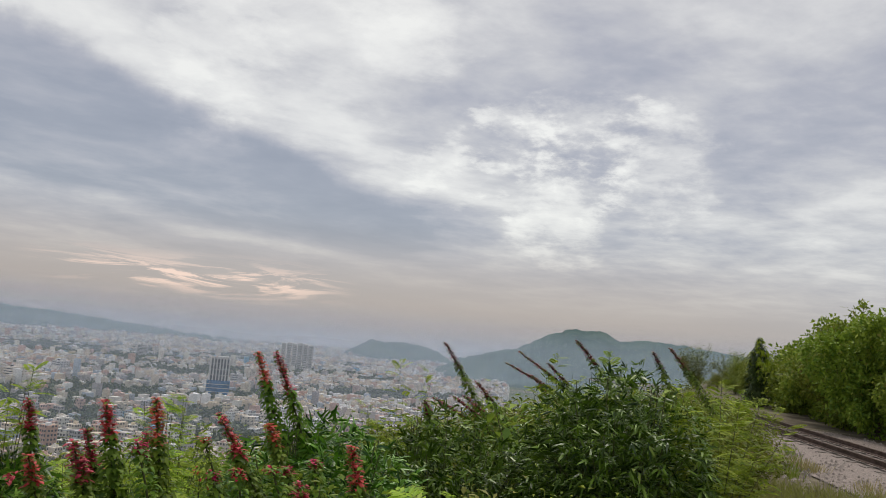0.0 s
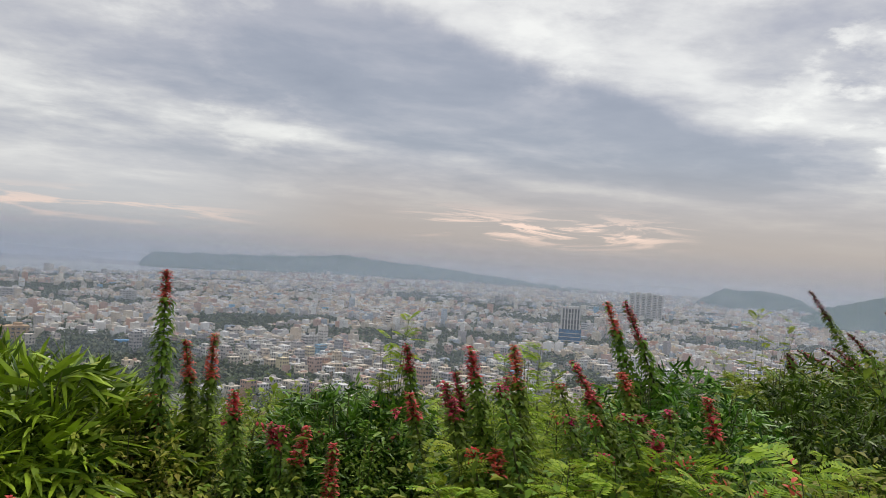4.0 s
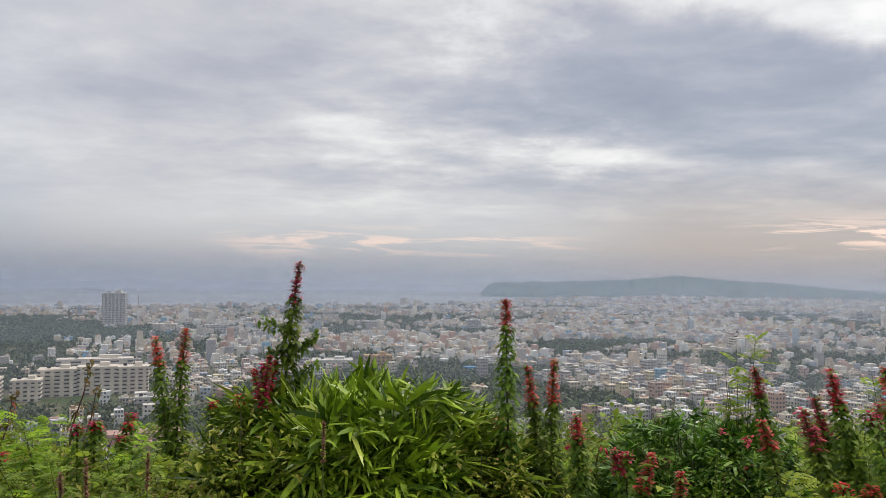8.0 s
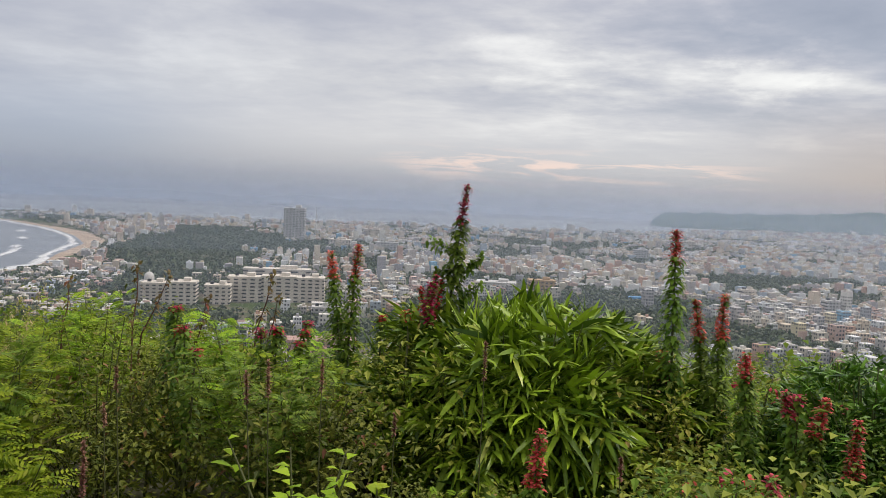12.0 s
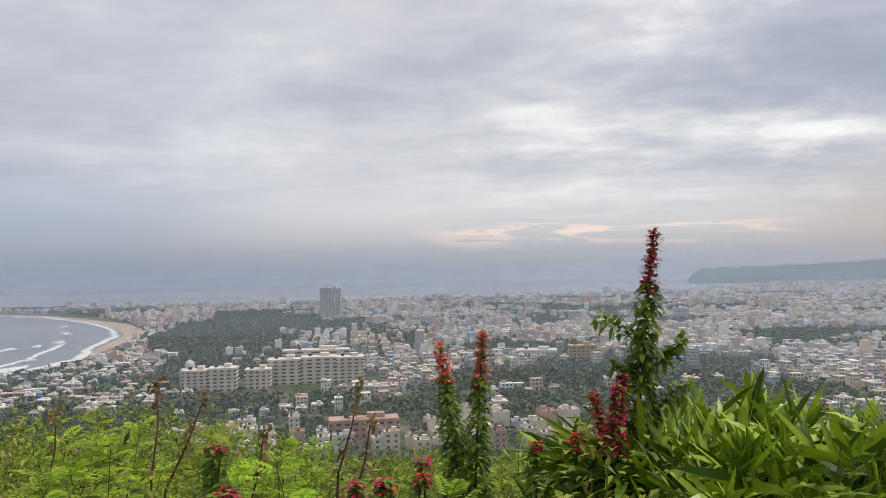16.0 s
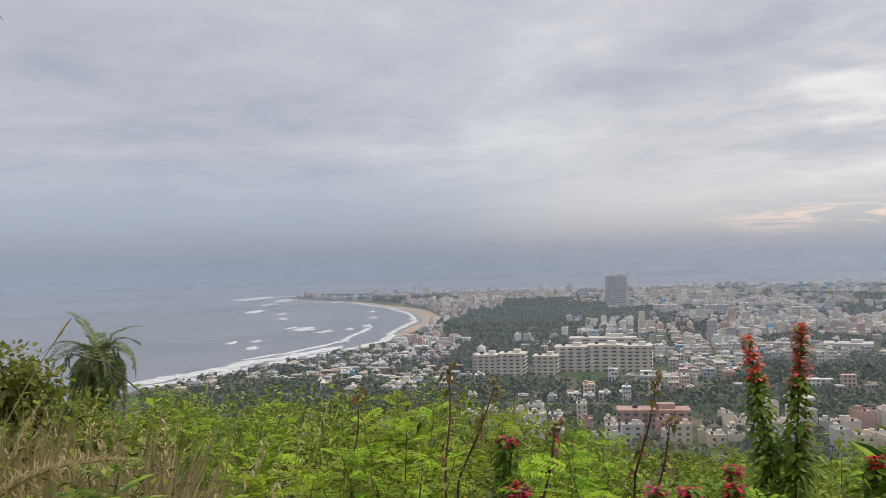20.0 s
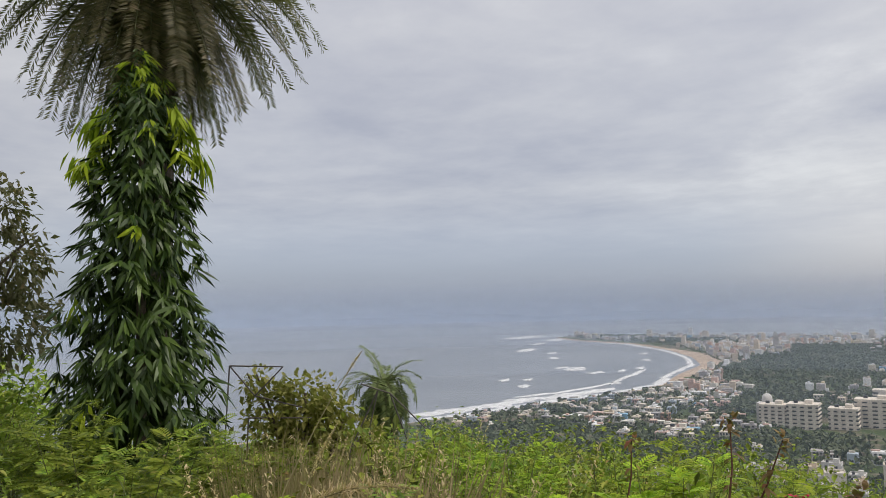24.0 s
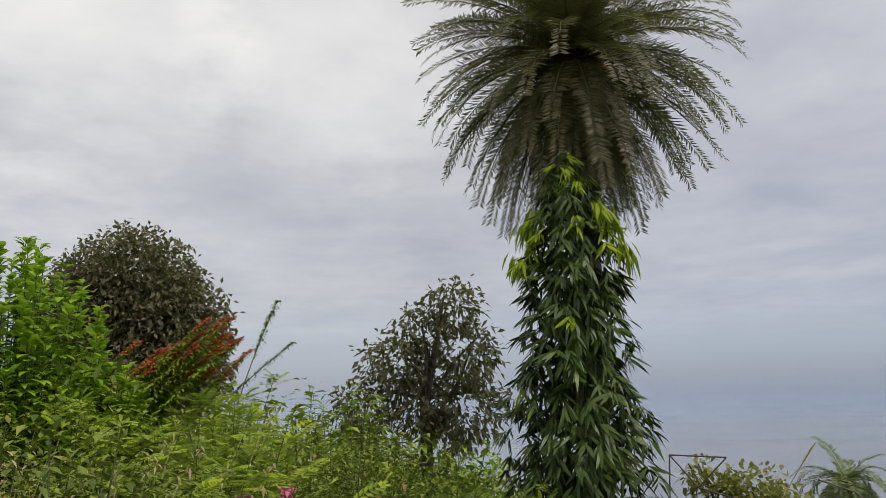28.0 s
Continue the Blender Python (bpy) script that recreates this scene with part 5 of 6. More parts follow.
rng = np.random.default_rng(101)
for rows in (SPIKES_TALL, SPIKES_LOW, SPIKES_MID, SPIKES_MIDLOW, SPIKES_FAR, SPIKES_LEFT):
    for x, y, z, dx, dy, red, leafy in rows:
        crimson = red < 0.13 or (not leafy and red > 0.25)
        spike_plant(rng, (x, y, z), (dx, dy), red * (0.55 if red < 0.13 else 1), bool(leafy), "crimson" if crimson else "maroon" if rows is SPIKES_FAR else "red")


def side_sprays(thing, rng):
    """Leafy side twigs on the tallest stalk."""
    z = 1.65 - thing.matrix_basis.translation.z
    for k, (dx, dy, drop) in enumerate([(-0.20, 0.02, 0.36), (-0.16, -0.05, 0.52), (0.10, 0.05, 0.44), (-0.08, 0.12, 0.48), (0.12, -0.04, 0.60)]):
        low = np.array((-0.86 - thing.matrix_basis.translation.x, 4.92 - thing.matrix_basis.translation.y, z - drop - 0.10))
        end = low + (dx, dy, 0.10)
        twig = mesh_object("side_twig", *tube([low, (low + end) / 2 + (0, 0, 0.02), end], [0.004, 0.003, 0.0015], 5), M["stem"], thing)
        n = 60
        p = low + (end - low) * rng.uniform(0.15, 1.05, n)[:, None] + rng.normal(0, 0.012, (n, 3))
        v, t, f = blades(p, unit(rng.normal(0, 1, (n, 3)) + (0, 0, 0.2)), (0, 0, 1), rng.uniform(0.035, 0.065, n), 0.024, 0.3)
        blade_object("leaf_spray", [(v, t, f)], M["spike_leaf"], twig)


side_sprays(bpy.data.objects["red_spiked_shrub"], rng)
for x, y, z, dx, dy, red, leafy in SPIKES_DARK:
    spike_plant(rng, (x, y, z), (dx, dy), 0.0, False, "red", 0.7, grey=True)
# the leaning red bush beside the bright green shrub
for k in range(56):
    s = k / 55
    spike_plant(rng, (-8.45 - 0.6 * rng.random(), -0.02 + 0.95 * s + rng.normal(0, 0.07), 1.78 + 0.36 * s + rng.normal(0, 0.13)), (0.1, -0.95), 0.15, True, "scarlet", 0.75, leaf="grassy_low")

# dwarf bamboo
bamboo_bush(rng, (-0.46, 4.90), 1.12, 0.95, 1.06, 13500, 0.27, "bright green dwarf bamboo bush with arching leaves")
bamboo_bush(rng, (1.50, 4.75), 0.70, 0.66, 0.90, 14000, 0.115, "low dwarf bamboo bush with light green tips", "bamboo_mid", 0.4, 1.4, 0.55)
bamboo_bush(rng, (3.30, 3.95), 0.68, 0.66, 1.16, 14000, 0.105, "dense green dwarf bamboo bush among red spikes", "bamboo_mid", 0.4, 1.4, 0.55)
bamboo_bush(rng, (4.75, 4.25), 0.74, 0.70, 1.16, 14000, 0.10, "low rounded dwarf bamboo bush", "bamboo_mid", 0.4, 1.45, 0.6)
bamboo_bush(rng, (5.45, 3.20), 0.84, 0.80, 1.58, 24000, 0.097, "large round green dwarf bamboo bush with a shaded foot", "bamboo_mid", 0.45, 1.5, 0.62)

# ---- trees by the hilltop
def mast_tree(rng, x, y, top, girth=1.0):
    """A weeping mast tree: a leafy cone of hanging wavy leaves."""
    z0 = float(ground_height(x, y)) - 0.05
    h = top - z0
    thing = empty("weeping_mast_tree", pose(x, y, z0), "narrow weeping mast tree clad in hanging glossy leaves", "tree")
    mesh_object("trunk", *tube([(0, 0, 0), (0.02, 0, h * 0.5), (0, 0, h * 0.97)], [0.06, 0.04, 0.012], 8), M["bark"], thing, smooth=True)
    fall = np.array([0.0, 0.20, 0.54, 1.00, 1.35, 1.95, 2.70, 3.40, 6.0])
    wide = np.array([0.06, 0.19, 0.34, 0.48, 0.44, 0.52, 0.64, 0.76, 0.88]) * girth
    packs, fresh = [], []
    # short hanging shoots all round the cone, each ending in a drooping rosette
    for tier in range(int(h / 0.10)):
        drop = tier * 0.10
        r = np.interp(drop, fall, wide)
        for k in range(int(9 + r * 31)):
            a = rng.uniform(0, 6.283)
            s = rng.uniform(0.20, 0.60) if k % 3 == 0 else rng.uniform(0.66, 1.0) * (1 + 0.13 * math.sin(a * 4 + drop * 6) + 0.06 * math.sin(a * 9 - drop * 14))
            c = np.array([math.cos(a) * r * s, math.sin(a) * r * s, h - 0.02 - drop + rng.uniform(-0.05, 0.05)])
            n = 10
            b = np.arange(n) * 0.628 + rng.uniform(0, 6.283) + rng.normal(0, 0.2, n)
            hang = np.array([math.cos(a) * 0.40, math.sin(a) * 0.40, -0.62]) + rng.normal(0, 0.24, 3)
            d = hang + np.c_[np.cos(b), np.sin(b), np.zeros(n)] * rng.uniform(0.35, 0.85, (n, 1))
            face = np.array([math.cos(a), math.sin(a), 0.4]) + rng.normal(0, 0.35, (n, 3))
            small = np.interp(drop, [0, 0.4, 1.0], [0.62, 0.85, 1.0])
            pack = blades(c + hang * rng.uniform(-0.03, 0.06, (n, 1)) + rng.normal(0, 0.014, (n, 3)), d, face, rng.uniform(0.09, 0.225, n) * small, rng.uniform(0.026, 0.040, n) * small, rng.uniform(0.0, 0.35, n), 0.40)
            side = math.sin(a + 0.55)
            tuft = 0.40 < drop < 1.05 and s > 0.80 and abs(side) > 0.55 and rng.random() < 0.85
            young = (drop < 0.25 and rng.random() < 0.40) or (drop < 0.7 and s > 0.7 and rng.random() < 0.22) or tuft or (s > 1.02 and rng.random() < 0.12)
            (fresh if young else packs).append(pack)
    # hanging tufts of new leaves on both flanks
    for flank in (1.15, 4.35):
        for k in range(9):
            a, drop = flank + rng.normal(0, 0.28), rng.uniform(0.42, 0.98)
            r = np.interp(drop, fall, wide) * rng.uniform(0.95, 1.12)
            c = np.array([math.cos(a) * r, math.sin(a) * r, h - drop])
            n = 11
            d = np.array([math.cos(a) * 0.25, math.sin(a) * 0.25, -0.9]) + rng.normal(0, 0.22, (n, 3))
            fresh.append(blades(c + rng.normal(0, 0.03, (n, 3)), d, rng.normal(0, 0.5, (n, 3)) + (math.cos(a), math.sin(a), 0.3), rng.uniform(0.15, 0.24, n), rng.uniform(0.036, 0.05, n), 0.2, 0.42))
    blade_object("leaves", packs, M["mast"], thing)
    blade_object("young_leaves", fresh, M["lime"], thing, "yellow-green new leaves near the top")
    return thing


def date_palm(rng, x, y, heart, length, fronds, pairs, leaflet, label, low=-1.1, mat="palm", arch=1.0, high=1.4, broad=0.07):
    z0 = float(ground_height(x, y)) - 0.1
    h = heart - z0
    thing = empty("date_palm", pose(x, y, z0), label, "palm")
    rows = np.linspace(0, 1, 16)
    mesh_object("trunk", *tube([(0.10 * math.sin(s * 2), 0, s * h) for s in rows], [0.14 + 0.025 * (i % 2) for i in range(16)], 10), M["dark_bark"], thing)
    p, d, u, ln, ribs = [], [], [], [], []
    for k in range(fronds):
        a = k * 2.399963 + rng.normal(0, 0.12)
        rise = np.interp(k / fronds, [0, 0.16, 0.36, 0.60, 1], [low, low * 0.74, low * 0.34, high * 0.22, high]) + rng.normal(0, 0.08)
        size = length * rng.uniform(0.88, 1.06)
        s = np.linspace(0.0, 1.0, pairs)
        bend = (0.35 + 1.15 * math.cos(rise) ** 2 * float(np.interp(rise, [-0.6, 0.1, 0.6], [0.25, 0.75, 1.1]))) * rng.uniform(0.85, 1.15) * arch
        steep = np.maximum(rise - bend * s ** 1.25, -1.5)
        step = size / pairs
        reach, climb = np.cumsum(np.cos(steep)) * step, np.cumsum(np.sin(steep)) * step
        mid = np.c_[math.cos(a) * reach, math.sin(a) * reach, climb + h]
        s = np.linspace(0.10, 1.0, pairs)
        ribs.append(mid[:: max(1, pairs // 6)])
        t = unit(np.gradient(mid, axis=0))
        side = unit(np.cross(t, (0, 0, 1.0)) + 1e-4)
        up = np.cross(side, t)
        shape = np.clip(np.sin(np.clip(s + 0.12, 0, 1) * math.pi * 0.9 + 0.15) * 1.5, 0.5, 1)
        for sign in (-1, 1):
            p.append(mid)
            d.append(side * sign + t * 0.60 + up * rng.uniform(-0.15, 0.4, pairs)[:, None] + rng.normal(0, 0.06, (pairs, 3)))
            u.append(up + rng.normal(0, 0.15, (pairs, 3)))
            ln.append(leaflet * shape * rng.uniform(0.85, 1.1, pairs))
    v, f = diamonds(np.concatenate(p), np.concatenate(d), np.concatenate(u), np.concatenate(ln), leaflet * broad, 0.06)
    mesh_object("midrib_fan", *join([tube(q, np.linspace(0.0075, 0.002, len(q)) * length, 5) for q in ribs]), M["stem"], thing)
    mesh_object("fronds", v, f, M[mat], thing)
    return thing


mast_tree(rng, -8.13, 3.95, 3.76)
date_palm(rng, -9.20, 4.40, 5.24, 2.05, 215, 96, 0.215, "date palm with a full crown of grey-green drooping fronds", -1.35, "palm", 0.98, 1.35, 0.078)
date_palm(rng, -14.25, 10.40, -0.06, 1.05, 60, 44, 0.17, "small date palm below the brow of the hill", -1.15, "palm_green", 2.4, 1.2, 0.15)
crown_tree(rng, (-12.0, 3.0), 2.6, [(0.1, 0.42, 3.75, 0.36), (0.0, -0.05, 3.45, 0.34), (0.0, -0.40, 3.0, 0.42), (0.0, 0.60, 3.1, 0.46), (0.0, -0.85, 2.4, 0.40), (0.1, 0.55, 2.4, 0.50), (0.0, 0.0, 2.5, 0.45)],
           4600, 0.115, "gum", "dull_leaved_tree", "sparse small tree with dull hanging brown-green leaves", 0.42, 0.40)
crown_tree(rng, (-16.4, -1.85), 3.0, [(0, 0, 5.3, 1.25), (0.2, -0.6, 4.9, 1.05), (0.1, 0.65, 4.7, 1.1), (0, 0.2, 4.0, 1.3), (0, -0.9, 4.0, 0.9), (0, 1.0, 3.9, 0.8)],
           44000, 0.12, "gum", "round_dark_tree", "dense round tree with dark brown-green leaves", 0.4, 0.45)
for az, r, el, mat, leaf in [(71.8, 31, 1.9, "tree", 0.26), (72.2, 29.5, 2.6, "tree", 0.24), (73.0, 27.5, 3.0, "tree", 0.22), (73.8, 25.5, 3.6, "tree", 0.22), (75.2, 23.5, 3.9, "tree", 0.20), (76.8, 22.5, 5.2, "tree", 0.20), (78.6, 22, 5.8, "tree", 0.20), (80, 21, 6.2, "tree", 0.2)]:
    x, y = r * math.sin(radians(az)), r * math.cos(radians(az))
    top = 1.6 + r * math.tan(radians(el))
    w = 0.085 * r * 0.45
    crown_tree(rng, (x, y), top * 0.5, [(0, 0, top - w * 0.7, w * 0.8), (w * 0.5, -w * 0.6, top - w * 1.3, w), (-w * 0.4, w * 0.6, top - w * 1.5, w), (0, 0, max(0.6, top - w * 2.4), w * 1.15), (-w * 0.5, -w * 0.3, max(0.4, top - w * 3), w)],
               14000, leaf * 0.62, mat, "wayside_tree", "leafy tree in the thicket beside the railway" if mat == "tree" else "greyish tree in the thicket beside the railway", 0.2, 0.48, lumps=9)
mast_tree(rng, 28.2, 11.2, 2.55, 0.75)

# ---- shrubs of the left hand slope
def upright_shrub(rng, x, y, top, w, n):
    """A vigorous shrub of upright shoots with broad bright leaves."""
    z0 = float(ground_height(x, y))
    h = top - z0
    thing = empty("bright_green_shrub", pose(x, y, z0), "vigorous bright green shrub with upright leafy shoots", "shrub")
    paths, p, d = [], [], []
    for k in range(130):
        a, s = rng.uniform(0, 6.283), math.sqrt(rng.random())
        foot = np.array([math.cos(a) * w * s * 0.45, math.sin(a) * w * s * 0.45, 0])
        end = np.array([math.cos(a) * w * s, math.sin(a) * w * s, h * (1.0 - 0.38 * s * s) * rng.uniform(0.86, 1.0)])
        paths.append([foot, foot * 0.4 + end * 0.6, end])
        m = n // 130
        q = rng.uniform(0.12, 1.0, m)
        b = q * 60 + rng.uniform(0, 6.283, m)
        p.append(foot + (end - foot) * q[:, None])
        d.append(np.c_[np.cos(b), np.sin(b), 0.25 + 0.7 * (q > 0.9)])
    tagged(stems_object("branchwork", paths, 0.010, M["stem"], thing), kind="stuff")
    p, d = np.concatenate(p), np.concatenate(d)
    m = len(p)
    v, t, f = blades(p, d, (0, 0, 1), rng.uniform(0.09, 0.16, m), rng.uniform(0.050, 0.075, m), rng.uniform(0.1, 0.6, m), 0.42)
    blade_object("leaves", [(v, t, f)], M["grassy"], thing)


M["grassy"] = leaf_material("bright_shrub_leaf", (0.160, 0.370, 0.020), (0.300, 0.560, 0.035), (0.38, 0.56, 0.05), 0.4)
upright_shrub(rng, -7.75, -0.74, 2.96, 1.06, 16000)


def variants():
    """Undergrowth of several sizes: rows of height and the plant."""
    out = {"feather": [(h, feather_shrub(rng, h, w, int(230 + 80 * h))) for h, w in ((0.6, 0.8), (0.9, 1.0), (1.0, 0.9), (1.4, 1.1))],
           "feather_dark": [(h, feather_shrub(rng, h, w, int(340 + 210 * h), "feather_dark")) for h, w in ((0.7, 0.9), (1.1, 1.05), (1.6, 1.3), (2.1, 1.5))],
           "feather_pale": [(h, feather_shrub(rng, h, w, int(190 + 80 * h), "grassy")) for h, w in ((0.7, 0.8), (1.1, 0.9))],
           "leafy": [(h, leafy_shrub(rng, "shrub", h, w, int(1900 * w), 0.042, "leafy_shrub", "leafy green shrub with small rough leaves", "shrub")) for h, w in ((0.55, 0.85), (0.9, 1.0), (1.0, 0.9), (1.4, 1.15))],
           "lantana": [(h, leafy_shrub(rng, "spike_leaf", h, w, int(1700 * w), 0.040, "flowering_shrub", "small-leaved shrub dotted with red flowers", "shrub", "red")) for h, w in ((0.6, 0.8), (0.95, 0.95), (1.3, 1.0))],
           "olive": [(h, leafy_shrub(rng, "olive", h, w, int(3200 * w), 0.036, "olive_scrub", "small-leaved olive scrub with rusty tips", "shrub")) for h, w in ((0.55, 0.8), (0.85, 0.95), (1.2, 1.0))],
           "coarse": [(h, leafy_shrub(rng, "tree", h, w, 650, 0.085, "hillside_shrub", "green shrub lower on the hillside", "shrub")) for h, w in ((0.9, 1.0), (1.4, 1.3))],
           "dry": [(h, grass_tuft(rng, "dry", h, 170, 0.2, "dry_grass_tuft", "tuft of tall dry straw-coloured grass", "foxtail")) for h in (0.6, 1.0)],
           "grass": [(h, grass_tuft(rng, "grass", h, 150, 0.2, "grass_tuft", "tuft of long green grass")) for h in (0.5, 0.9)]}
    return out


P1 = (-1.0, 1.77, 1.52)
TOP_ORIGIN = np.array([(-42, -7.6), (-37, -7.7), (-33, -7.5), (-27, -8.9), (-22, -9.6), (-17.5, -10.6), (-12, -9.5), (-6, -8.6), (0, -9.4), (4, -9.8), (11, -9.8), (17, -9.8), (23, -9.6), (30, -8.8), (37, -7.6), (43, -6.4), (48, -5.2), (54, -3.4), (59, -2.6), (63, -2.0), (67, -1.8)])
TOP_SECOND = np.array([(-124, 3), (-111, 1.5), (-103, 1.6), (-100, 2.6), (-97, 2.0), (-93, 1.2), (-88, -0.2), (-84, -1.8), (-79.5, -2.0), (-77.5, -7.6), (-72, -8.2), (-66.5, -8.6), (-64.5, -7.8), (-59, -8.2), (-54, -8.3), (-47, -8.9), (-44, -8.8), (-37, -8.9), (-33, -9.5), (-27, -11.2), (-22, -13.3), (-16, -13.6), (-8, -12.6), (5, -13)])


def top_limit(x, y, r_free):
    """The height up to which undergrowth stands at x, y, seen from both ends of the camera's way."""
    lim = 9.0
    for (ex, ey, ez), table, near in (((0, 0, 1.6), TOP_ORIGIN, 4.4), (P1, TOP_SECOND, 2.7)):
        r, az = math.hypot(x - ex, y - ey), math.degrees(math.atan2(x - ex, y - ey))
        if table[0, 0] <= az <= table[-1, 0]:
            el = np.interp(az, table[:, 0], table[:, 1]) + 0.8 * math.sin(az * 0.61 + r * 0.8) + 0.5 - 9.0 * min(1, max(0, (near - r) / (near * 0.62)))
            lim = min(lim, ez + r * math.tan(radians(el)))
    return lim if lim < 8 else -9.0


def plant_undergrowth():
    kinds = variants()
    used = set()
    for r in (1.6, 1.95, 2.35, 2.8, 3.5, 4.3, 5.2, 6.3, 7.6, 9.2, 11.5, 14.5, 18, 23, 29, 37, 48):
        gap = max(0.30, r * 0.082)
        n = int(math.radians(190) * r / gap)
        for k in range(n):
            az = -122 + 190 * (k + rng.uniform(0.1, 0.9)) / n
            rr = r * rng.uniform(0.92, 1.08)
            x, y = rr * math.sin(radians(az)), rr * math.cos(radians(az))
            r1, az1 = math.hypot(x - P1[0], y - P1[1]), math.degrees(math.atan2(x - P1[0], y - P1[1]))
            if r1 < 1.35 or rr < 1.75 or (az < -40 and rr < 2.6):
                continue
            if any(math.hypot((x - bx) / bw, (y - by) / bw) < 0.8 for bx, by, bw in ((-0.5, 4.95, 0.95), (1.5, 4.75, 0.65), (3.3, 3.95, 0.65), (4.75, 4.25, 0.7), (5.45, 3.2, 0.8), (-8.1, 4.05, 0.9), (-7.75, -0.74, 0.9), (-8.7, 0.35, 0.5))):
                continue
            # nothing grows on the railway
            if (x - 15.84) * 0.606 - (y - 4.01) * 0.795 > -1.5 and az > 60:
                continue
            ground = float(ground_height(x, y))
            top = top_limit(x, y, rr) - abs(rng.normal(0, 0.025)) * rr ** 0.5
            h = top - ground
            if -19 < az < 4 and rr < 4.3:
                h = min(h, 1.6 - rr * 0.37 - ground)
            if 0 < az < 27 and rr < 4.4:
                h = min(h, 1.6 - rr * 0.305 - ground)
            if 38 < az < 68 and rr < 6.5:
                h = min(h, 1.6 - rr * 0.18 - ground)
            if -97 < az1 < -79 and r1 < 6.3:
                h = min(h, 1.52 - r1 * 0.20 - ground)
            if h < 0.14:
                continue
            h = min(h, 2.2 if r < 11 else 5.0)
            u = rng.random()
            if -66 < az1 < -50 and r1 > 1.4:
                kind = "dry" if u < 0.80 else "feather" if u < 0.9 else "leafy"
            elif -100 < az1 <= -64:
                kind = ("feather_dark" if u < 0.50 else "feather" if u < 0.64 else "olive" if u < 0.76 else "dry") if az1 < -84 else ("feather_dark" if u < 0.55 else "feather" if u < 0.75 else "leafy" if u < 0.88 else "dry")
            elif az1 <= -100:
                kind = "olive" if u < 0.42 else "dry" if u < 0.85 else "feather"
            elif -50 <= az1 < -25 or az < -25:
                kind = "feather" if u < 0.50 else "feather_pale" if u < 0.62 else "leafy" if u < 0.95 else "grass"
            elif az < -14:
                kind = "leafy" if u < 0.6 else "feather"
            elif az < 48:
                kind = "lantana" if u < (0.36 if rr < 5 else 0.16) else "leafy" if u < 0.68 else "feather" if u < 0.93 else "feather_pale"
            else:
                kind = "feather" if u < 0.36 else "leafy" if u < 0.7 else "grass"
            if 0 < az < 27 and rr < 5:
                kind = "lantana" if u < 0.4 else "leafy"
            if az1 < -86 and 2.5 < r1 < 5.2 and u > 0.62:
                kind = "dry"
            if -52 < az < -12 and rr < 4.4:
                kind = "olive" if u < 0.60 else "lantana" if u < 0.74 else "feather_dark" if u < 0.90 else "feather"
            if r > 9 or (r > 7 and az > -30):
                kind = "coarse"
            if h > 1.7 and kind in ("dry", "grass"):
                kind = "feather"
            near = sorted(kinds[kind], key=lambda row: abs(math.log(row[0] / h)) + 0.25 * rng.random())
            tall, pick = near[0]
            scale = h / tall
            m = pose(x, y, ground - 0.02, 0, 0, rng.uniform(0, 360)) @ Matrix.Diagonal((scale, scale, scale, 1))
            if pick.name not in used:
                used.add(pick.name)
                pick.matrix_basis = m
                continue
            made = copy_thing(pick, Matrix.Identity(4))
            made.matrix_basis = m
    # sizes that found no place are taken out again
    for rows in kinds.values():
        for _, pick in rows:
            if pick.name not in used:
                for ob in (*pick.children_recursive, pick):
                    bpy.data.objects.remove(ob)


plant_undergrowth()


def ground_cover():
    """Low weeds and fallen leaves that hide the soil under the shrubs."""
    n = 34000
    r, az = np.sqrt(rng.uniform(1.0, 9.0 ** 2, n)), np.radians(rng.uniform(-122, 66, n))
    x, y = r * np.sin(az), r * np.cos(az)
    p = np.c_[x, y, ground_height(x, y) + rng.uniform(0.0, 0.16, n)]
    d = unit(rng.normal(0, 1, (n, 3)) + (0, 0, 0.5))
    ln = rng.uniform(0.05, 0.10, n) * (0.7 + r / 12)
    ob = mesh_object("ground_weeds", *diamonds(p, d, (0, 0, 1), ln, ln * 0.5, 0.3), M["shrub"])
    tagged(ob, "low green weeds covering the soil under the shrubs", "weeds", kind="stuff")


ground_cover()

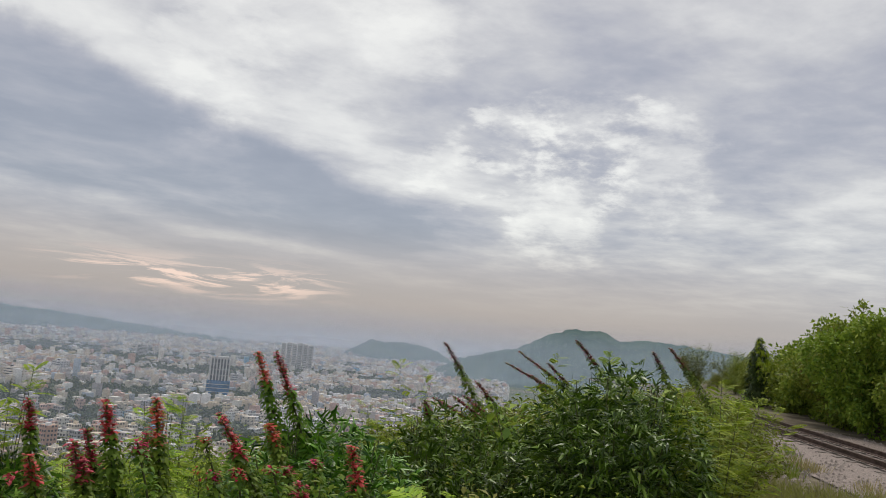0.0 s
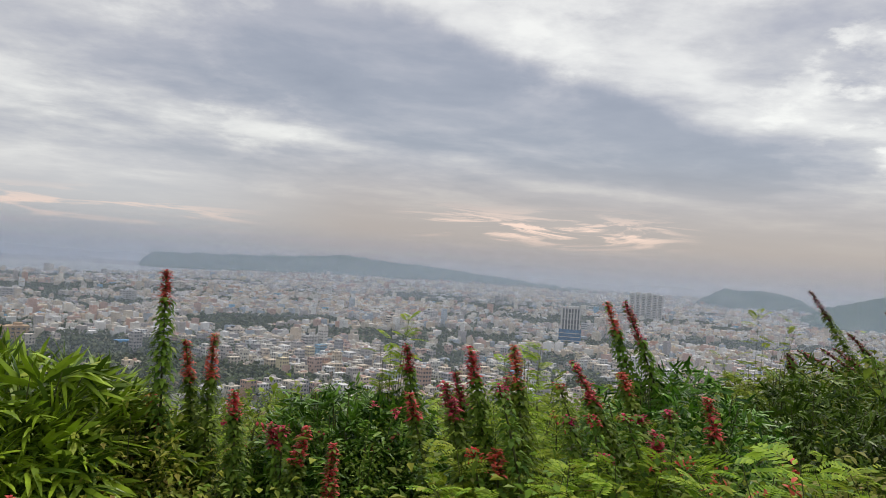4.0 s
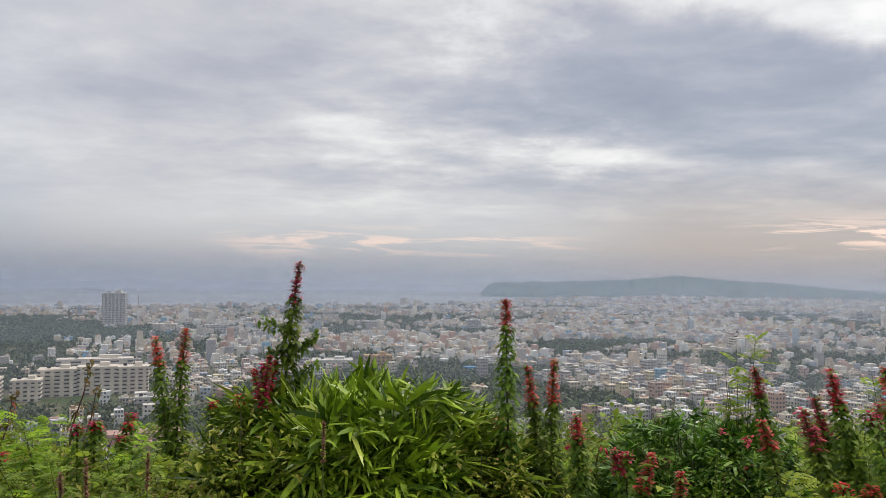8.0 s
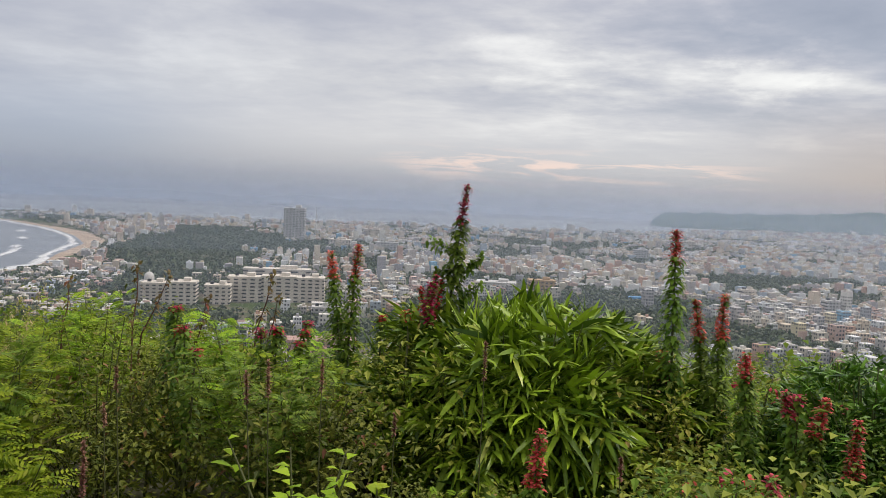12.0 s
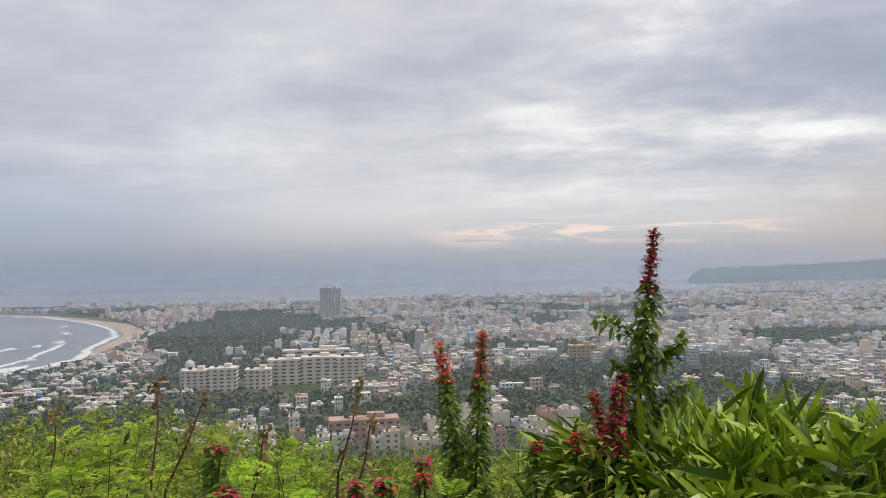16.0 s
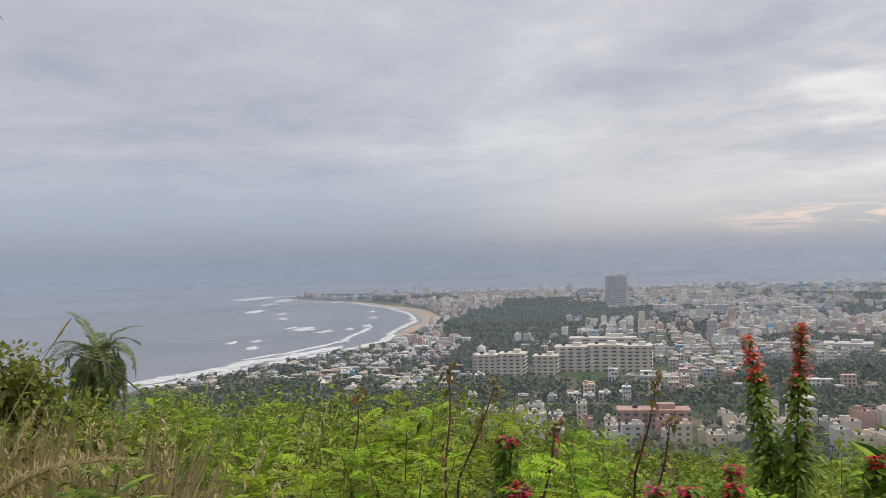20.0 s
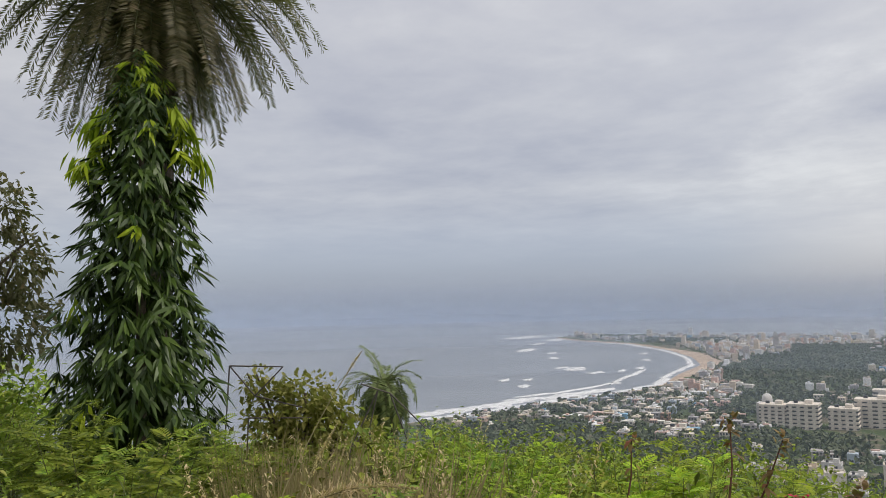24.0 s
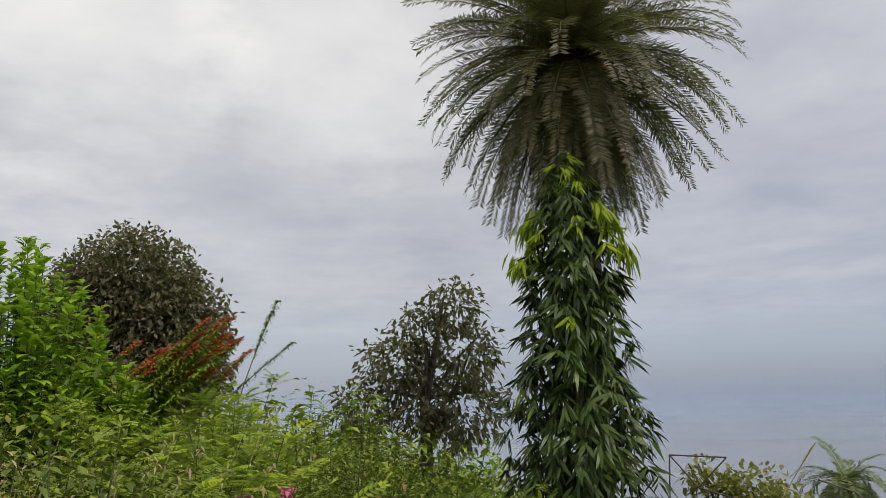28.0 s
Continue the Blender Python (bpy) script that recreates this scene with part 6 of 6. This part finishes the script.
# ---------------------------------------------------------------- single plants and small things
def rusty_shoot(tip, low, leaves=26):
    """A bare twig with reddish young leaves."""
    tip, low = np.array(tip), np.array(low)
    g = float(ground_height(low[0], low[1]))
    foot = np.array([low[0] + (low[0] - tip[0]) * 0.6, low[1] + (low[1] - tip[1]) * 0.6, g])
    thing = empty("rusty_leaved_shoot", pose(*foot), "thin upright twig with rusty red young leaves", "shoot", "rusty shoots above the scrub")
    pts = np.array([(0, 0, 0), (low - foot) * (1, 1, 0.98), (low + tip) / 2 - foot + (0.01, 0.01, 0), tip - foot])
    mesh_object("twig", *tube(pts, [0.007, 0.005, 0.004, 0.002], 5), M["rust_bark"], thing, smooth=True)
    s = np.sort(rng.uniform(1.0, 3.0, leaves))
    i = np.minimum(s.astype(int), 2)
    p = pts[i] + (pts[i + 1] - pts[i]) * (s - i)[:, None]
    a = rng.uniform(0, 6.283, leaves)
    d = np.c_[np.cos(a), np.sin(a), rng.uniform(-0.5, 0.5, leaves)]
    v, t, f = blades(p, d, (0, 0, 1), rng.uniform(0.03, 0.06, leaves), rng.uniform(0.018, 0.027, leaves), rng.uniform(0.2, 0.8, leaves))
    blade_object("leaves", [(v, t, f)], M["rust"], thing)
    n = 12
    v, t, f = blades(np.repeat(pts[-1:], n, 0) + rng.normal(0, 0.012, (n, 3)), unit(rng.normal(0, 1, (n, 3)) + (0, 0, 0.5)), (0, 0, 1), 0.04, 0.02, 0.2)
    blade_object("leaf_tip", [(v, t, f)], M["rust"], thing, "dark red leaf tuft")


M["pale_weed"] = leaf_material("pale_weed_leaf", (0.20, 0.27, 0.07), (0.32, 0.38, 0.12), None, 0.35)
M["rust_bark"] = plain_material("reddish_bark", (0.16, 0.075, 0.05), 0.8, 0.4, 15.0)
rusty_shoot((-2.86, 4.57, 1.05), (-2.81, 4.45, 0.72))
rusty_shoot((-2.65, 4.58, 1.00), (-2.78, 4.50, 0.66), 20)
rusty_shoot((-2.08, 4.85, 1.02), (-2.16, 4.80, 0.68), 34)
rusty_shoot((-2.00, 4.75, 0.88), (-2.06, 4.72, 0.60), 18)
rusty_shoot((-2.30, 4.40, 0.90), (-2.36, 4.38, 0.62), 18)
rusty_shoot((-3.28, 4.49, 0.94), (-3.29, 4.44, 0.64), 9)


def foxtail(points, head, thick, label="foxtail grass with a soft tawny plume"):
    """A grass stalk whose upper part carries a dense hairy plume."""
    pts = np.array(points, float)
    foot = np.array([pts[0][0], pts[0][1], float(ground_height(pts[0][0], pts[0][1]))])
    thing = empty("foxtail_grass", pose(*foot), label, "grass", "foxtail grasses")
    rows = np.concatenate([[foot], pts]) - foot
    d = np.concatenate([[0], np.cumsum(np.linalg.norm(np.diff(rows, axis=0), axis=1))])
    s = np.linspace(0, d[-1], 24)
    curve = np.stack([np.interp(s, d, rows[:, k]) for k in range(3)], -1)
    for _ in range(3):
        curve[1:-1] = (curve[:-2] + curve[2:] + curve[1:-1] * 2) / 4
    mesh_object("stalk", *tube(curve, np.linspace(0.004, 0.0015, 24), 5), M["straw"], thing, smooth=True)
    n = int(2600 * head)
    q = rng.uniform(d[-1] - head, d[-1], n)
    p = np.stack([np.interp(q, s, curve[:, k]) for k in range(3)], -1)
    body = np.sin(np.clip((q - d[-1] + head) / head, 0, 1) * math.pi * 0.9 + 0.25)
    v, t, f = blades(p, unit(rng.normal(0, 1, (n, 3)) + unit(curve[-1] - curve[-6]) * 0.8), (0, 0, 1), thick * np.clip(body, 0.2, 1) * rng.uniform(0.7, 1.2, n), 0.0024, 0.1)
    blade_object("plume", [(v, t, f)], M["foxtail"], thing)


M["straw"] = plain_material("straw_stalk", (0.42, 0.36, 0.18), 0.7, 0.3, 20.0)
foxtail([(-2.75, 2.30, 0.7), (-2.44, 2.45, 1.10), (-2.40, 2.53, 1.185), (-2.34, 2.60, 1.195), (-2.28, 2.68, 1.175)], 0.34, 0.034)
foxtail([(-3.70, 3.05, 0.8), (-3.60, 3.24, 1.2), (-3.55, 3.34, 1.36)], 0.10, 0.012)
foxtail([(-2.98, 2.70, 0.7), (-2.94, 2.76, 1.02), (-2.88, 2.85, 1.22)], 0.16, 0.015)
foxtail([(-3.95, 1.25, 0.6), (-3.92, 1.30, 0.95), (-3.90, 1.32, 1.08)], 0.14, 0.013)
foxtail([(-3.05, 3.35, 0.5), (-3.0, 3.42, 0.75), (-2.97, 3.46, 0.86)], 0.12, 0.010)
foxtail([(-2.75, 3.0, 0.5), (-2.66, 3.1, 0.75), (-2.6, 3.18, 0.84)], 0.12, 0.010)


def seed_spike(tip, drift, head):
    """A stiff brown flower spike on a thin stalk."""
    x, y, z = tip
    foot = np.array([x + drift[0], y + drift[1], float(ground_height(x, y))])
    thing = empty("brown_spiked_weed", pose(*foot), "weed with a slim reddish-brown spike", "weed", "brown-spiked weeds")
    end = np.array(tip) - foot
    mesh_object("stalk", *tube([(0, 0, 0), end * (0.42, 0.58, 0.5), end], [0.0035, 0.003, 0.0015], 5), M["stem"], thing, smooth=True)
    n = int(1500 * head)
    p = end - unit(end) * rng.uniform(0, head, n)[:, None]
    v, t, f = blades(p, unit(rng.normal(0, 1, (n, 3)) + (0, 0, 0.9)), (0, 0, 1), rng.uniform(0.010, 0.020, n), 0.007, 0.1)
    blade_object("spike", [(v, t, f)], M["brown_spike"], thing)


for tip, drift, head in [((-1.16, 2.69, 0.97), (0.02, 0, ), 0.13), ((-1.23, 2.66, 0.93), (0.04, 0.02), 0.12), ((-0.50, 3.51, 0.95), (0, 0), 0.17), ((-1.05, 2.95, 0.93), (0, 0), 0.12), ((-1.55, 2.20, 0.70), (0.0, 0), 0.10), ((-1.62, 2.30, 0.74), (0.03, 0), 0.09),
                         ((-1.40, 1.95, 0.62), (0.02, 0), 0.10), ((-0.78, 3.05, 0.72), (0, 0), 0.08), ((0.10, 3.2, 0.6), (0, 0), 0.1), ((-1.9, 2.9, 0.84), (0.03, 0), 0.1), ((-1.75, 2.6, 0.78), (0.02, 0), 0.09)]:
    seed_spike(tip, drift, head)


def lime_sapling(x, y, top, n, leaf):
    """A young sapling with large lime-green leaves."""
    z0 = float(ground_height(x, y))
    thing = empty("lime_green_sapling", pose(x, y, z0), "young sapling with broad lime-green leaves", "sapling", "lime-green saplings")
    h = top - z0
    paths, p, d = [], [], []
    for _ in range(9):
        a, s = rng.uniform(0, 6.283), rng.uniform(0.05, 0.30)
        end = np.array([math.cos(a) * s, math.sin(a) * s, h * rng.uniform(0.78, 1.0)])
        paths.append([np.zeros(3), end * (0.3, 0.3, 0.6), end])
        q = rng.uniform(0.5, 1.0, n // 9)
        b = rng.uniform(0, 6.283, n // 9)
        p.append(end * q[:, None])
        d.append(np.c_[np.cos(b), np.sin(b), rng.uniform(0.0, 0.7, n // 9)])
    tagged(stems_object("branchwork", paths, 0.007, M["stem"], thing), kind="stuff")
    p, d = np.concatenate(p), np.concatenate(d)
    ln = rng.uniform(0.7, 1.2, len(p)) * leaf
    v, t, f = blades(p, d, (0, 0, 1), ln, ln * 0.58, rng.uniform(0.05, 0.4, len(p)), 0.5)
    blade_object("leaves", [(v, t, f)], M["lime"], thing)


lime_sapling(-0.86, 2.25, 0.84, 150, 0.065)
lime_sapling(-0.62, 2.18, 0.76, 130, 0.06)
lime_sapling(0.44, 2.40, 0.70, 60, 0.06)
for x, y, top in [(2.75, 2.25, 1.02), (2.45, 2.50, 0.98), (3.05, 2.10, 1.04), (2.95, 2.45, 1.05), (3.3, 2.2, 1.02)]:
    thing = leafy_shrub(rng, "pale_weed", top, 0.62, 620, 0.05, "pale_weed_clump", "clump of pale yellow-green weeds", "weed")
    thing.matrix_basis = pose(x, y, float(ground_height(x, y)))


def clipped_hedge(x, y, top, w, n):
    z0 = float(ground_height(x, y))
    h = top - z0
    thing = empty("clipped_hedge", pose(x, y, z0, 0, 0, 15), "low clipped hedge with small glossy leaves", "hedge")
    mesh_object("twigwork", *join([tube([(0, k * 0.1 - w * 0.4, 0), (0, k * 0.1 - w * 0.4, h * 0.9)], [0.008, 0.004], 5) for k in range(int(w * 8))]), M["stem"], thing)
    d = unit(rng.normal(0, 1, (n, 3)))
    p = np.sign(d) * np.abs(d) ** 0.55 * (0.34, w * 0.5, h * 0.5) * rng.uniform(0.8, 1.02, (n, 1)) + (0, 0, h * 0.5)
    ln = rng.uniform(0.045, 0.08, n)
    v, t, f = blades(p, unit(d + rng.normal(0, 0.5, (n, 3))), (0, 0, 1), ln, ln * 0.55, rng.uniform(0.1, 0.5, n), 0.45)
    blade_object("leaves", [(v, t, f)], M["hedge"], thing)


clipped_hedge(-7.00, 2.00, 0.74, 1.5, 5200)


def pink_flower(x, y, z):
    g = float(ground_height(x, y))
    thing = empty("pink_flower", pose(x, y, g), "pink flower head on a tall stalk", "flower", "pink flowers in the scrub")
    mesh_object("stalk", *tube([(0, 0, 0), (0.02, 0, z - g)], [0.005, 0.003], 5), M["stem"], thing)
    n = 70
    v, t, f = blades(np.tile((0.02, 0, z - g), (n, 1)) + rng.normal(0, 0.02, (n, 3)), unit(rng.normal(0, 1, (n, 3)) + (0, 0, 0.3)), (0, 0, 1), rng.uniform(0.03, 0.06, n), 0.022, 0.2)
    blade_object("petals", [(v, t, f)], M["pink"], thing)


for x, y, z in [(-6.20, 1.50, 1.02), (-6.10, 1.26, 0.98), (-5.9, 1.02, 0.90), (-5.8, 1.16, 0.84)]:
    pink_flower(x, y, z)


def truss_frame():
    """A rusting lattice arch half sunk in a shrub."""
    base = np.array((-9.2, 5.35))
    along = unit(np.array((0.62, 0.78)))
    g = float(ground_height(*base)) - 0.05
    thing = empty("lattice_frame", pose(base[0], base[1], g), "rusty steel lattice arch overgrown by a shrub", "frame")
    top = 0.92 - g

    def bar(a, b):
        pts = [(along[0] * s, along[1] * s, z) for s, z in (a, b)]
        mesh_object("bar", *tube(pts, [0.008, 0.007], 6), M["frame_steel"], thing)
    for a, b in [((-0.15, top), (0.42, top - 0.02)), ((-0.15, top), (-0.25, 0)), ((-0.15, top), (0.12, top - 0.32)), ((0.12, top - 0.32), (0.42, top - 0.02)), ((0.12, top - 0.32), (0.62, top - 0.45)), ((0.05, top - 0.55), (0.72, top - 0.56)), ((0.05, top - 0.55), (0.0, 0)),
                 ((1.25, top - 0.22), (1.55, top - 0.32)), ((1.55, top - 0.32), (1.98, top - 0.75)), ((1.42, top - 0.29), (1.12, top - 0.9)), ((1.42, top - 0.29), (1.32, top - 0.72)), ((1.55, top - 0.32), (1.72, top - 0.8)), ((1.98, top - 0.75), (2.15, 0)), ((1.12, top - 0.9), (1.1, 0)), ((1.32, top - 0.72), (1.5, 0))]:
        bar(a, b)


M["frame_steel"] = plain_material("grey_rusted_steel", (0.16, 0.14, 0.13), 0.6, 0.4, 9.0, metal=0.4)
truss_frame()
crown_tree(rng, (-9.15, 6.05), 0.35, [(0.0, 0.0, 1.25, 0.34), (0.1, 0.25, 1.05, 0.34), (-0.1, -0.35, 1.15, 0.32), (0.25, 0.5, 0.8, 0.30), (0, 0, 0.7, 0.46), (-0.2, -0.5, 1.5, 0.16), (0.1, -0.3, 0.5, 0.4)],
           5200, 0.085, "pale_weed", "round_shrub", "rounded yellow-green shrub grown through a steel frame", 0.3, 0.5)
# tall feathery sapling beside the red bush, and wisps above the bamboo
for x, y, top, w in [(-9.6, 1.75, 2.05, 0.7), (-9.4, 2.1, 1.75, 0.7), (-8.9, 2.3, 1.45, 0.8), (4.9, 5.0, 1.45, 0.7), (6.0, 3.6, 1.72, 0.6), (6.2, 4.2, 1.65, 0.7), (2.9, 4.9, 1.15, 0.6), (1.75, 4.75, 1.28, 0.35), (2.5, 4.4, 1.2, 0.5)]:
    g = float(ground_height(x, y))
    thing = feather_shrub(rng, top - g, w, 130)
    thing.matrix_basis = pose(x, y, g)
for k in range(60):
    s, o = rng.uniform(-8, 9), rng.uniform(-2.6, -1.5)
    x, y = 15.84 + 0.795 * s + 0.606 * o, 4.01 + 0.606 * s - 0.795 * o
    thing = grass_tuft(rng, "dry" if k % 3 else "grass", rng.uniform(0.22, 0.5), 60, 0.2, "verge_grass", "dry grass on the verge of the track") if k < 3 else None
    if k < 3:
        verge = (verge if k else []) + [thing]
        thing.matrix_basis = pose(x, y, 0.0)
    else:
        copy_thing(verge[k % 3], pose(x, y, 0.0, 0, 0, k * 37))

# yellow-green shrubs on both sides of the track, and rough grass before them
M["verge_leaf"] = leaf_material("verge_shrub_leaf", (0.09, 0.15, 0.022), (0.22, 0.31, 0.05), (0.36, 0.30, 0.10), 0.2)
verge_shrubs = [(h, leafy_shrub(rng, mat, h, w, n, 0.055, "verge_shrub", words, "shrub")) for h, w, n, mat, words in
                ((1.3, 1.35, 3000, "verge_leaf", "yellow-green shrub on the verge of the track"), (1.5, 1.5, 3000, "shrub", "rough green shrub on the verge of the track"), (1.2, 1.3, 2600, "verge_leaf", "low yellow-green shrub beside the track"))]
spots = [(61.4, 8.0, -2.4), (62.6, 9.4, -2.0), (63.6, 8.0, -2.6), (64.3, 10.0, -1.9), (65.0, 8.4, -2.9), (65.8, 11.0, -2.1), (66.6, 9.2, -3.1), (67.3, 12.5, -2.5), (66.2, 14.0, -1.7), (65.0, 13.0, -1.6), (63.0, 12.5, -1.6), (68.0, 15.0, -2.4), (67.2, 18.0, -1.9), (64.2, 17.0, -1.5), (62.0, 15.0, -1.5), (60.2, 10.5, -2.0)]
spots = [(r * math.sin(radians(a)), r * math.cos(radians(a)), 1.6 + r * math.tan(radians(e))) for a, r, e in spots]
for k in range(30):
    s, o = -3 + k * 1.05, 2.5 + 1.7 * rng.random()
    spots.append((15.84 + 0.795 * s + 0.606 * o, 4.01 + 0.606 * s - 0.795 * o, rng.uniform(1.3, 2.7)))
for k in range(40):
    a, r = rng.uniform(63.5, 71), rng.uniform(19, 52)
    x, y = r * math.sin(radians(a)), r * math.cos(radians(a))
    if abs((x - 15.84) * 0.606 - (y - 4.01) * 0.795) > 2.2:
        spots.append((x, y, 1.6 + r * math.tan(radians(rng.uniform(-1.6, -0.6)))))
# scrub that fills the hilltop behind the bamboo
for k in range(90):
    a, r = rng.uniform(43, 64), rng.uniform(8.0, 30)
    e = np.interp(a, [43, 50, 57, 64], [-6.6, -4.6, -3.0, -2.0]) + rng.uniform(-0.8, 0.5)
    spots.append((r * math.sin(radians(a)), r * math.cos(radians(a)), 1.6 + r * math.tan(radians(e))))
for k, (x, y, top) in enumerate(spots):
    g = float(ground_height(x, y))
    tall, pick = verge_shrubs[k % 3]
    scale = max(0.4, (top - g) / tall)
    if scale > 3.2:
        continue
    m = pose(x, y, g - 0.03, 0, 0, k * 77) @ Matrix.Diagonal((scale, scale, scale, 1))
    made = pick if k < 3 else copy_thing(pick, Matrix.Identity(4))
    made.matrix_basis = m
for k in range(70):
    a, r = rng.uniform(61, 71), rng.uniform(4.6, 9.5)
    x, y = r * math.sin(radians(a)), r * math.cos(radians(a))
    if (x - 15.84) * 0.606 - (y - 4.01) * 0.795 > -2.3:
        continue
    copy_thing(verge[k % 3], pose(x, y, float(ground_height(x, y)), 0, 0, k * 51))


def dry_patch(az_lo, az_hi, r_lo, r_hi, n, el):
    """A stand of straw-coloured grass round the second place of the eye."""
    a, r = np.radians(rng.uniform(az_lo, az_hi, n)), rng.uniform(r_lo, r_hi, n)
    x, y = P1[0] + r * np.sin(a), P1[1] + r * np.cos(a)
    z = ground_height(x, y)
    limit = np.maximum(0.15, 1.52 + r * math.tan(radians(el)) - z)
    limit = np.minimum(limit, np.maximum(0.12, np.array([top_limit(u, v, 0) for u, v in zip(x, y)]) - z))
    lean = rng.normal(0, 0.34, (n, 2))
    d = np.c_[lean, np.ones(n)]
    packs = [blades(np.c_[x, y, z], d, np.c_[np.cos(a), np.sin(a), np.zeros(n)], limit * rng.uniform(0.35, 1.1, n), rng.uniform(0.006, 0.012, n), rng.uniform(0.0, 0.6, n), 0.3)]
    tagged(blade_object("dry_grass", packs, M["dry"], None), "stand of dry straw-coloured grass among the shrubs", "grass", kind="stuff")


def verge_patch(n):
    """Short rough grass between the shrubs and the gravel path."""
    a, r = np.radians(rng.uniform(62, 76, n)), rng.uniform(4.2, 12, n)
    x, y = r * np.sin(a), r * np.cos(a)
    off = (x - 15.84) * 0.606 - (y - 4.01) * 0.795
    keep = off < -1.7 - 0.5 * np.sin(r * 3)
    x, y, a = x[keep], y[keep], a[keep]
    m = len(x)
    packs = [blades(np.c_[x, y, ground_height(x, y)], np.c_[rng.normal(0, 0.3, (m, 2)), np.ones(m)], np.c_[np.cos(a), np.sin(a), np.zeros(m)], rng.uniform(0.08, 0.30, m), rng.uniform(0.007, 0.013, m), rng.uniform(0.0, 0.4, m), 0.3)]
    tagged(blade_object("verge_turf", packs, M["verge_grass"], None), "short brownish grass on the edge of the gravel path", "grass", kind="stuff")


M["verge_grass"] = leaf_material("verge_grass_blade", (0.20, 0.16, 0.08), (0.24, 0.28, 0.08), (0.36, 0.29, 0.16), 0.25)
verge_patch(16000)
dry_patch(-66.5, -53, 2.2, 5.5, 5200, -8.2)
dry_patch(-68, -59.5, 2.8, 6.2, 4200, -7.4)
dry_patch(-112, -93, 2.6, 4.4, 3000, -3.6)


def cargo_ship(az, r, length):
    """A low freighter far out in the roads."""
    thing = empty("cargo_ship", pose(r * math.sin(radians(az)), r * math.cos(radians(az)), SEA, 0, 0, -az), "small dark cargo ship at anchor far out at sea", "ship")
    half = length / 2
    prof = np.array([(-half, 0), (half * 0.9, 0), (half, 5), (-half, 4.5)])
    v = np.concatenate([np.c_[prof[:, 0], np.full(4, y), prof[:, 1]] for y in (-4, 4)])
    f = np.array([(0, 1, 2, 3), (7, 6, 5, 4), (3, 2, 6, 7), (0, 3, 7, 4), (1, 5, 6, 2)])
    mesh_object("hull", v, f, M["steel"], thing)
    mesh_object("bridge", *boxes([(-half * 0.7, 0, 4.5)], [(6, 7, 9)], [0]), M["concrete"], thing)
    mesh_object("funnel", *tube([(-half * 0.78, 0, 13), (-half * 0.78, 0, 17)], [1.2, 1.0], 8), M["steel"], thing)


cargo_ship(-23.4, 4600, 42)
cargo_ship(-29.5, 4800, 60)

# ---------------------------------------------------------------- narrow railway
def make_railway():
    along, right = np.array((0.795, 0.606)), np.array((0.606, -0.795))
    start = np.array((15.84, 4.01)) - along * 30
    rng = np.random.default_rng(4)
    bed = []
    for s in np.arange(0, 50, 1.0):
        c = start + along * s
        bed.append([(*(c - right * 1.9), 0.02), (*(c - right * 0.5), 0.07), (*(c + right * 1.6), 0.07), (*(c + right * 2.4), 0.02)])
    v = np.array(bed).reshape(-1, 3)
    n = len(bed)
    q = np.array([(i * 4 + k, i * 4 + k + 1, i * 4 + 5 + k, i * 4 + 4 + k) for i in range(n - 1) for k in range(3)])
    tagged(mesh_object("track_bed", v, q[:, ::-1], M["ballast"], smooth=True), "brown-grey gravel bed and footpath of the railway", "path", kind="structure")
    # loose stones on the bed
    m = 9000
    s, o = rng.uniform(22, 62, m), rng.uniform(-2.6, 2.0, m)
    p = start + along * s[:, None] + right * o[:, None]
    size = rng.uniform(0.012, 0.034, m)
    cube = np.array([(-1, -0.8, 0), (1, -0.6, 0), (0.7, 1, 0), (-0.8, 0.7, 0), (0.1, 0.05, 1.1)], float)
    vv = (cube[None] * size[:, None, None] * rng.uniform(0.7, 1.3, (m, 1, 3)) + np.c_[p, np.full(m, 0.055)][:, None]).reshape(-1, 3)
    tri = (np.array([(0, 1, 4), (1, 2, 4), (2, 3, 4), (3, 0, 4)])[None] + 5 * np.arange(m)[:, None, None]).reshape(-1, 3)
    tagged(mesh_object("track_stones", vv, tri, island_material("loose_stones", [(0, (0.22, 0.19, 0.17)), (0.4, (0.34, 0.30, 0.27)), (0.75, (0.42, 0.37, 0.33))], 0.95, 0.2, 5.0)), "loose ballast stones on the track bed", "gravel", kind="stuff")
    track = empty("railway_track", pose(start[0], start[1], 0.05, 0, 0, math.degrees(math.atan2(along[1], along[0]))), "narrow-gauge railway with rusty rails on sleepers", "railway")
    prof = np.array([(-0.045, 0), (0.045, 0), (0.045, 0.012), (0.01, 0.03), (0.01, 0.075), (0.028, 0.08), (0.028, 0.105), (-0.028, 0.105), (-0.028, 0.08), (-0.01, 0.075), (-0.01, 0.03), (-0.045, 0.012)])
    for off in (-0.38, 0.38):
        a = np.c_[np.zeros(12), prof[:, 0] + off, prof[:, 1] + 0.06]
        b = a + (49, 0, 0)
        v = np.concatenate([a, b])
        f = np.array([(k, (k + 1) % 12, 12 + (k + 1) % 12, 12 + k) for k in range(12)])
        mesh_object("rail", v, f, M["steel"], track)
    v, f = boxes([(0, 0, 0)], [(0.17, 1.2, 0.03)], [0])
    first = mesh_object("sleeper", v, f, M["sleeper"], track)
    for k in range(78):
        ob = first if k == 0 else new("sleeper", first.data)
        ob.parent = track
        ob.matrix_basis = pose(0.4 + k * 0.62, rng.normal(0, 0.02), 0, 0, 0, rng.normal(0, 1.2))


make_railway()
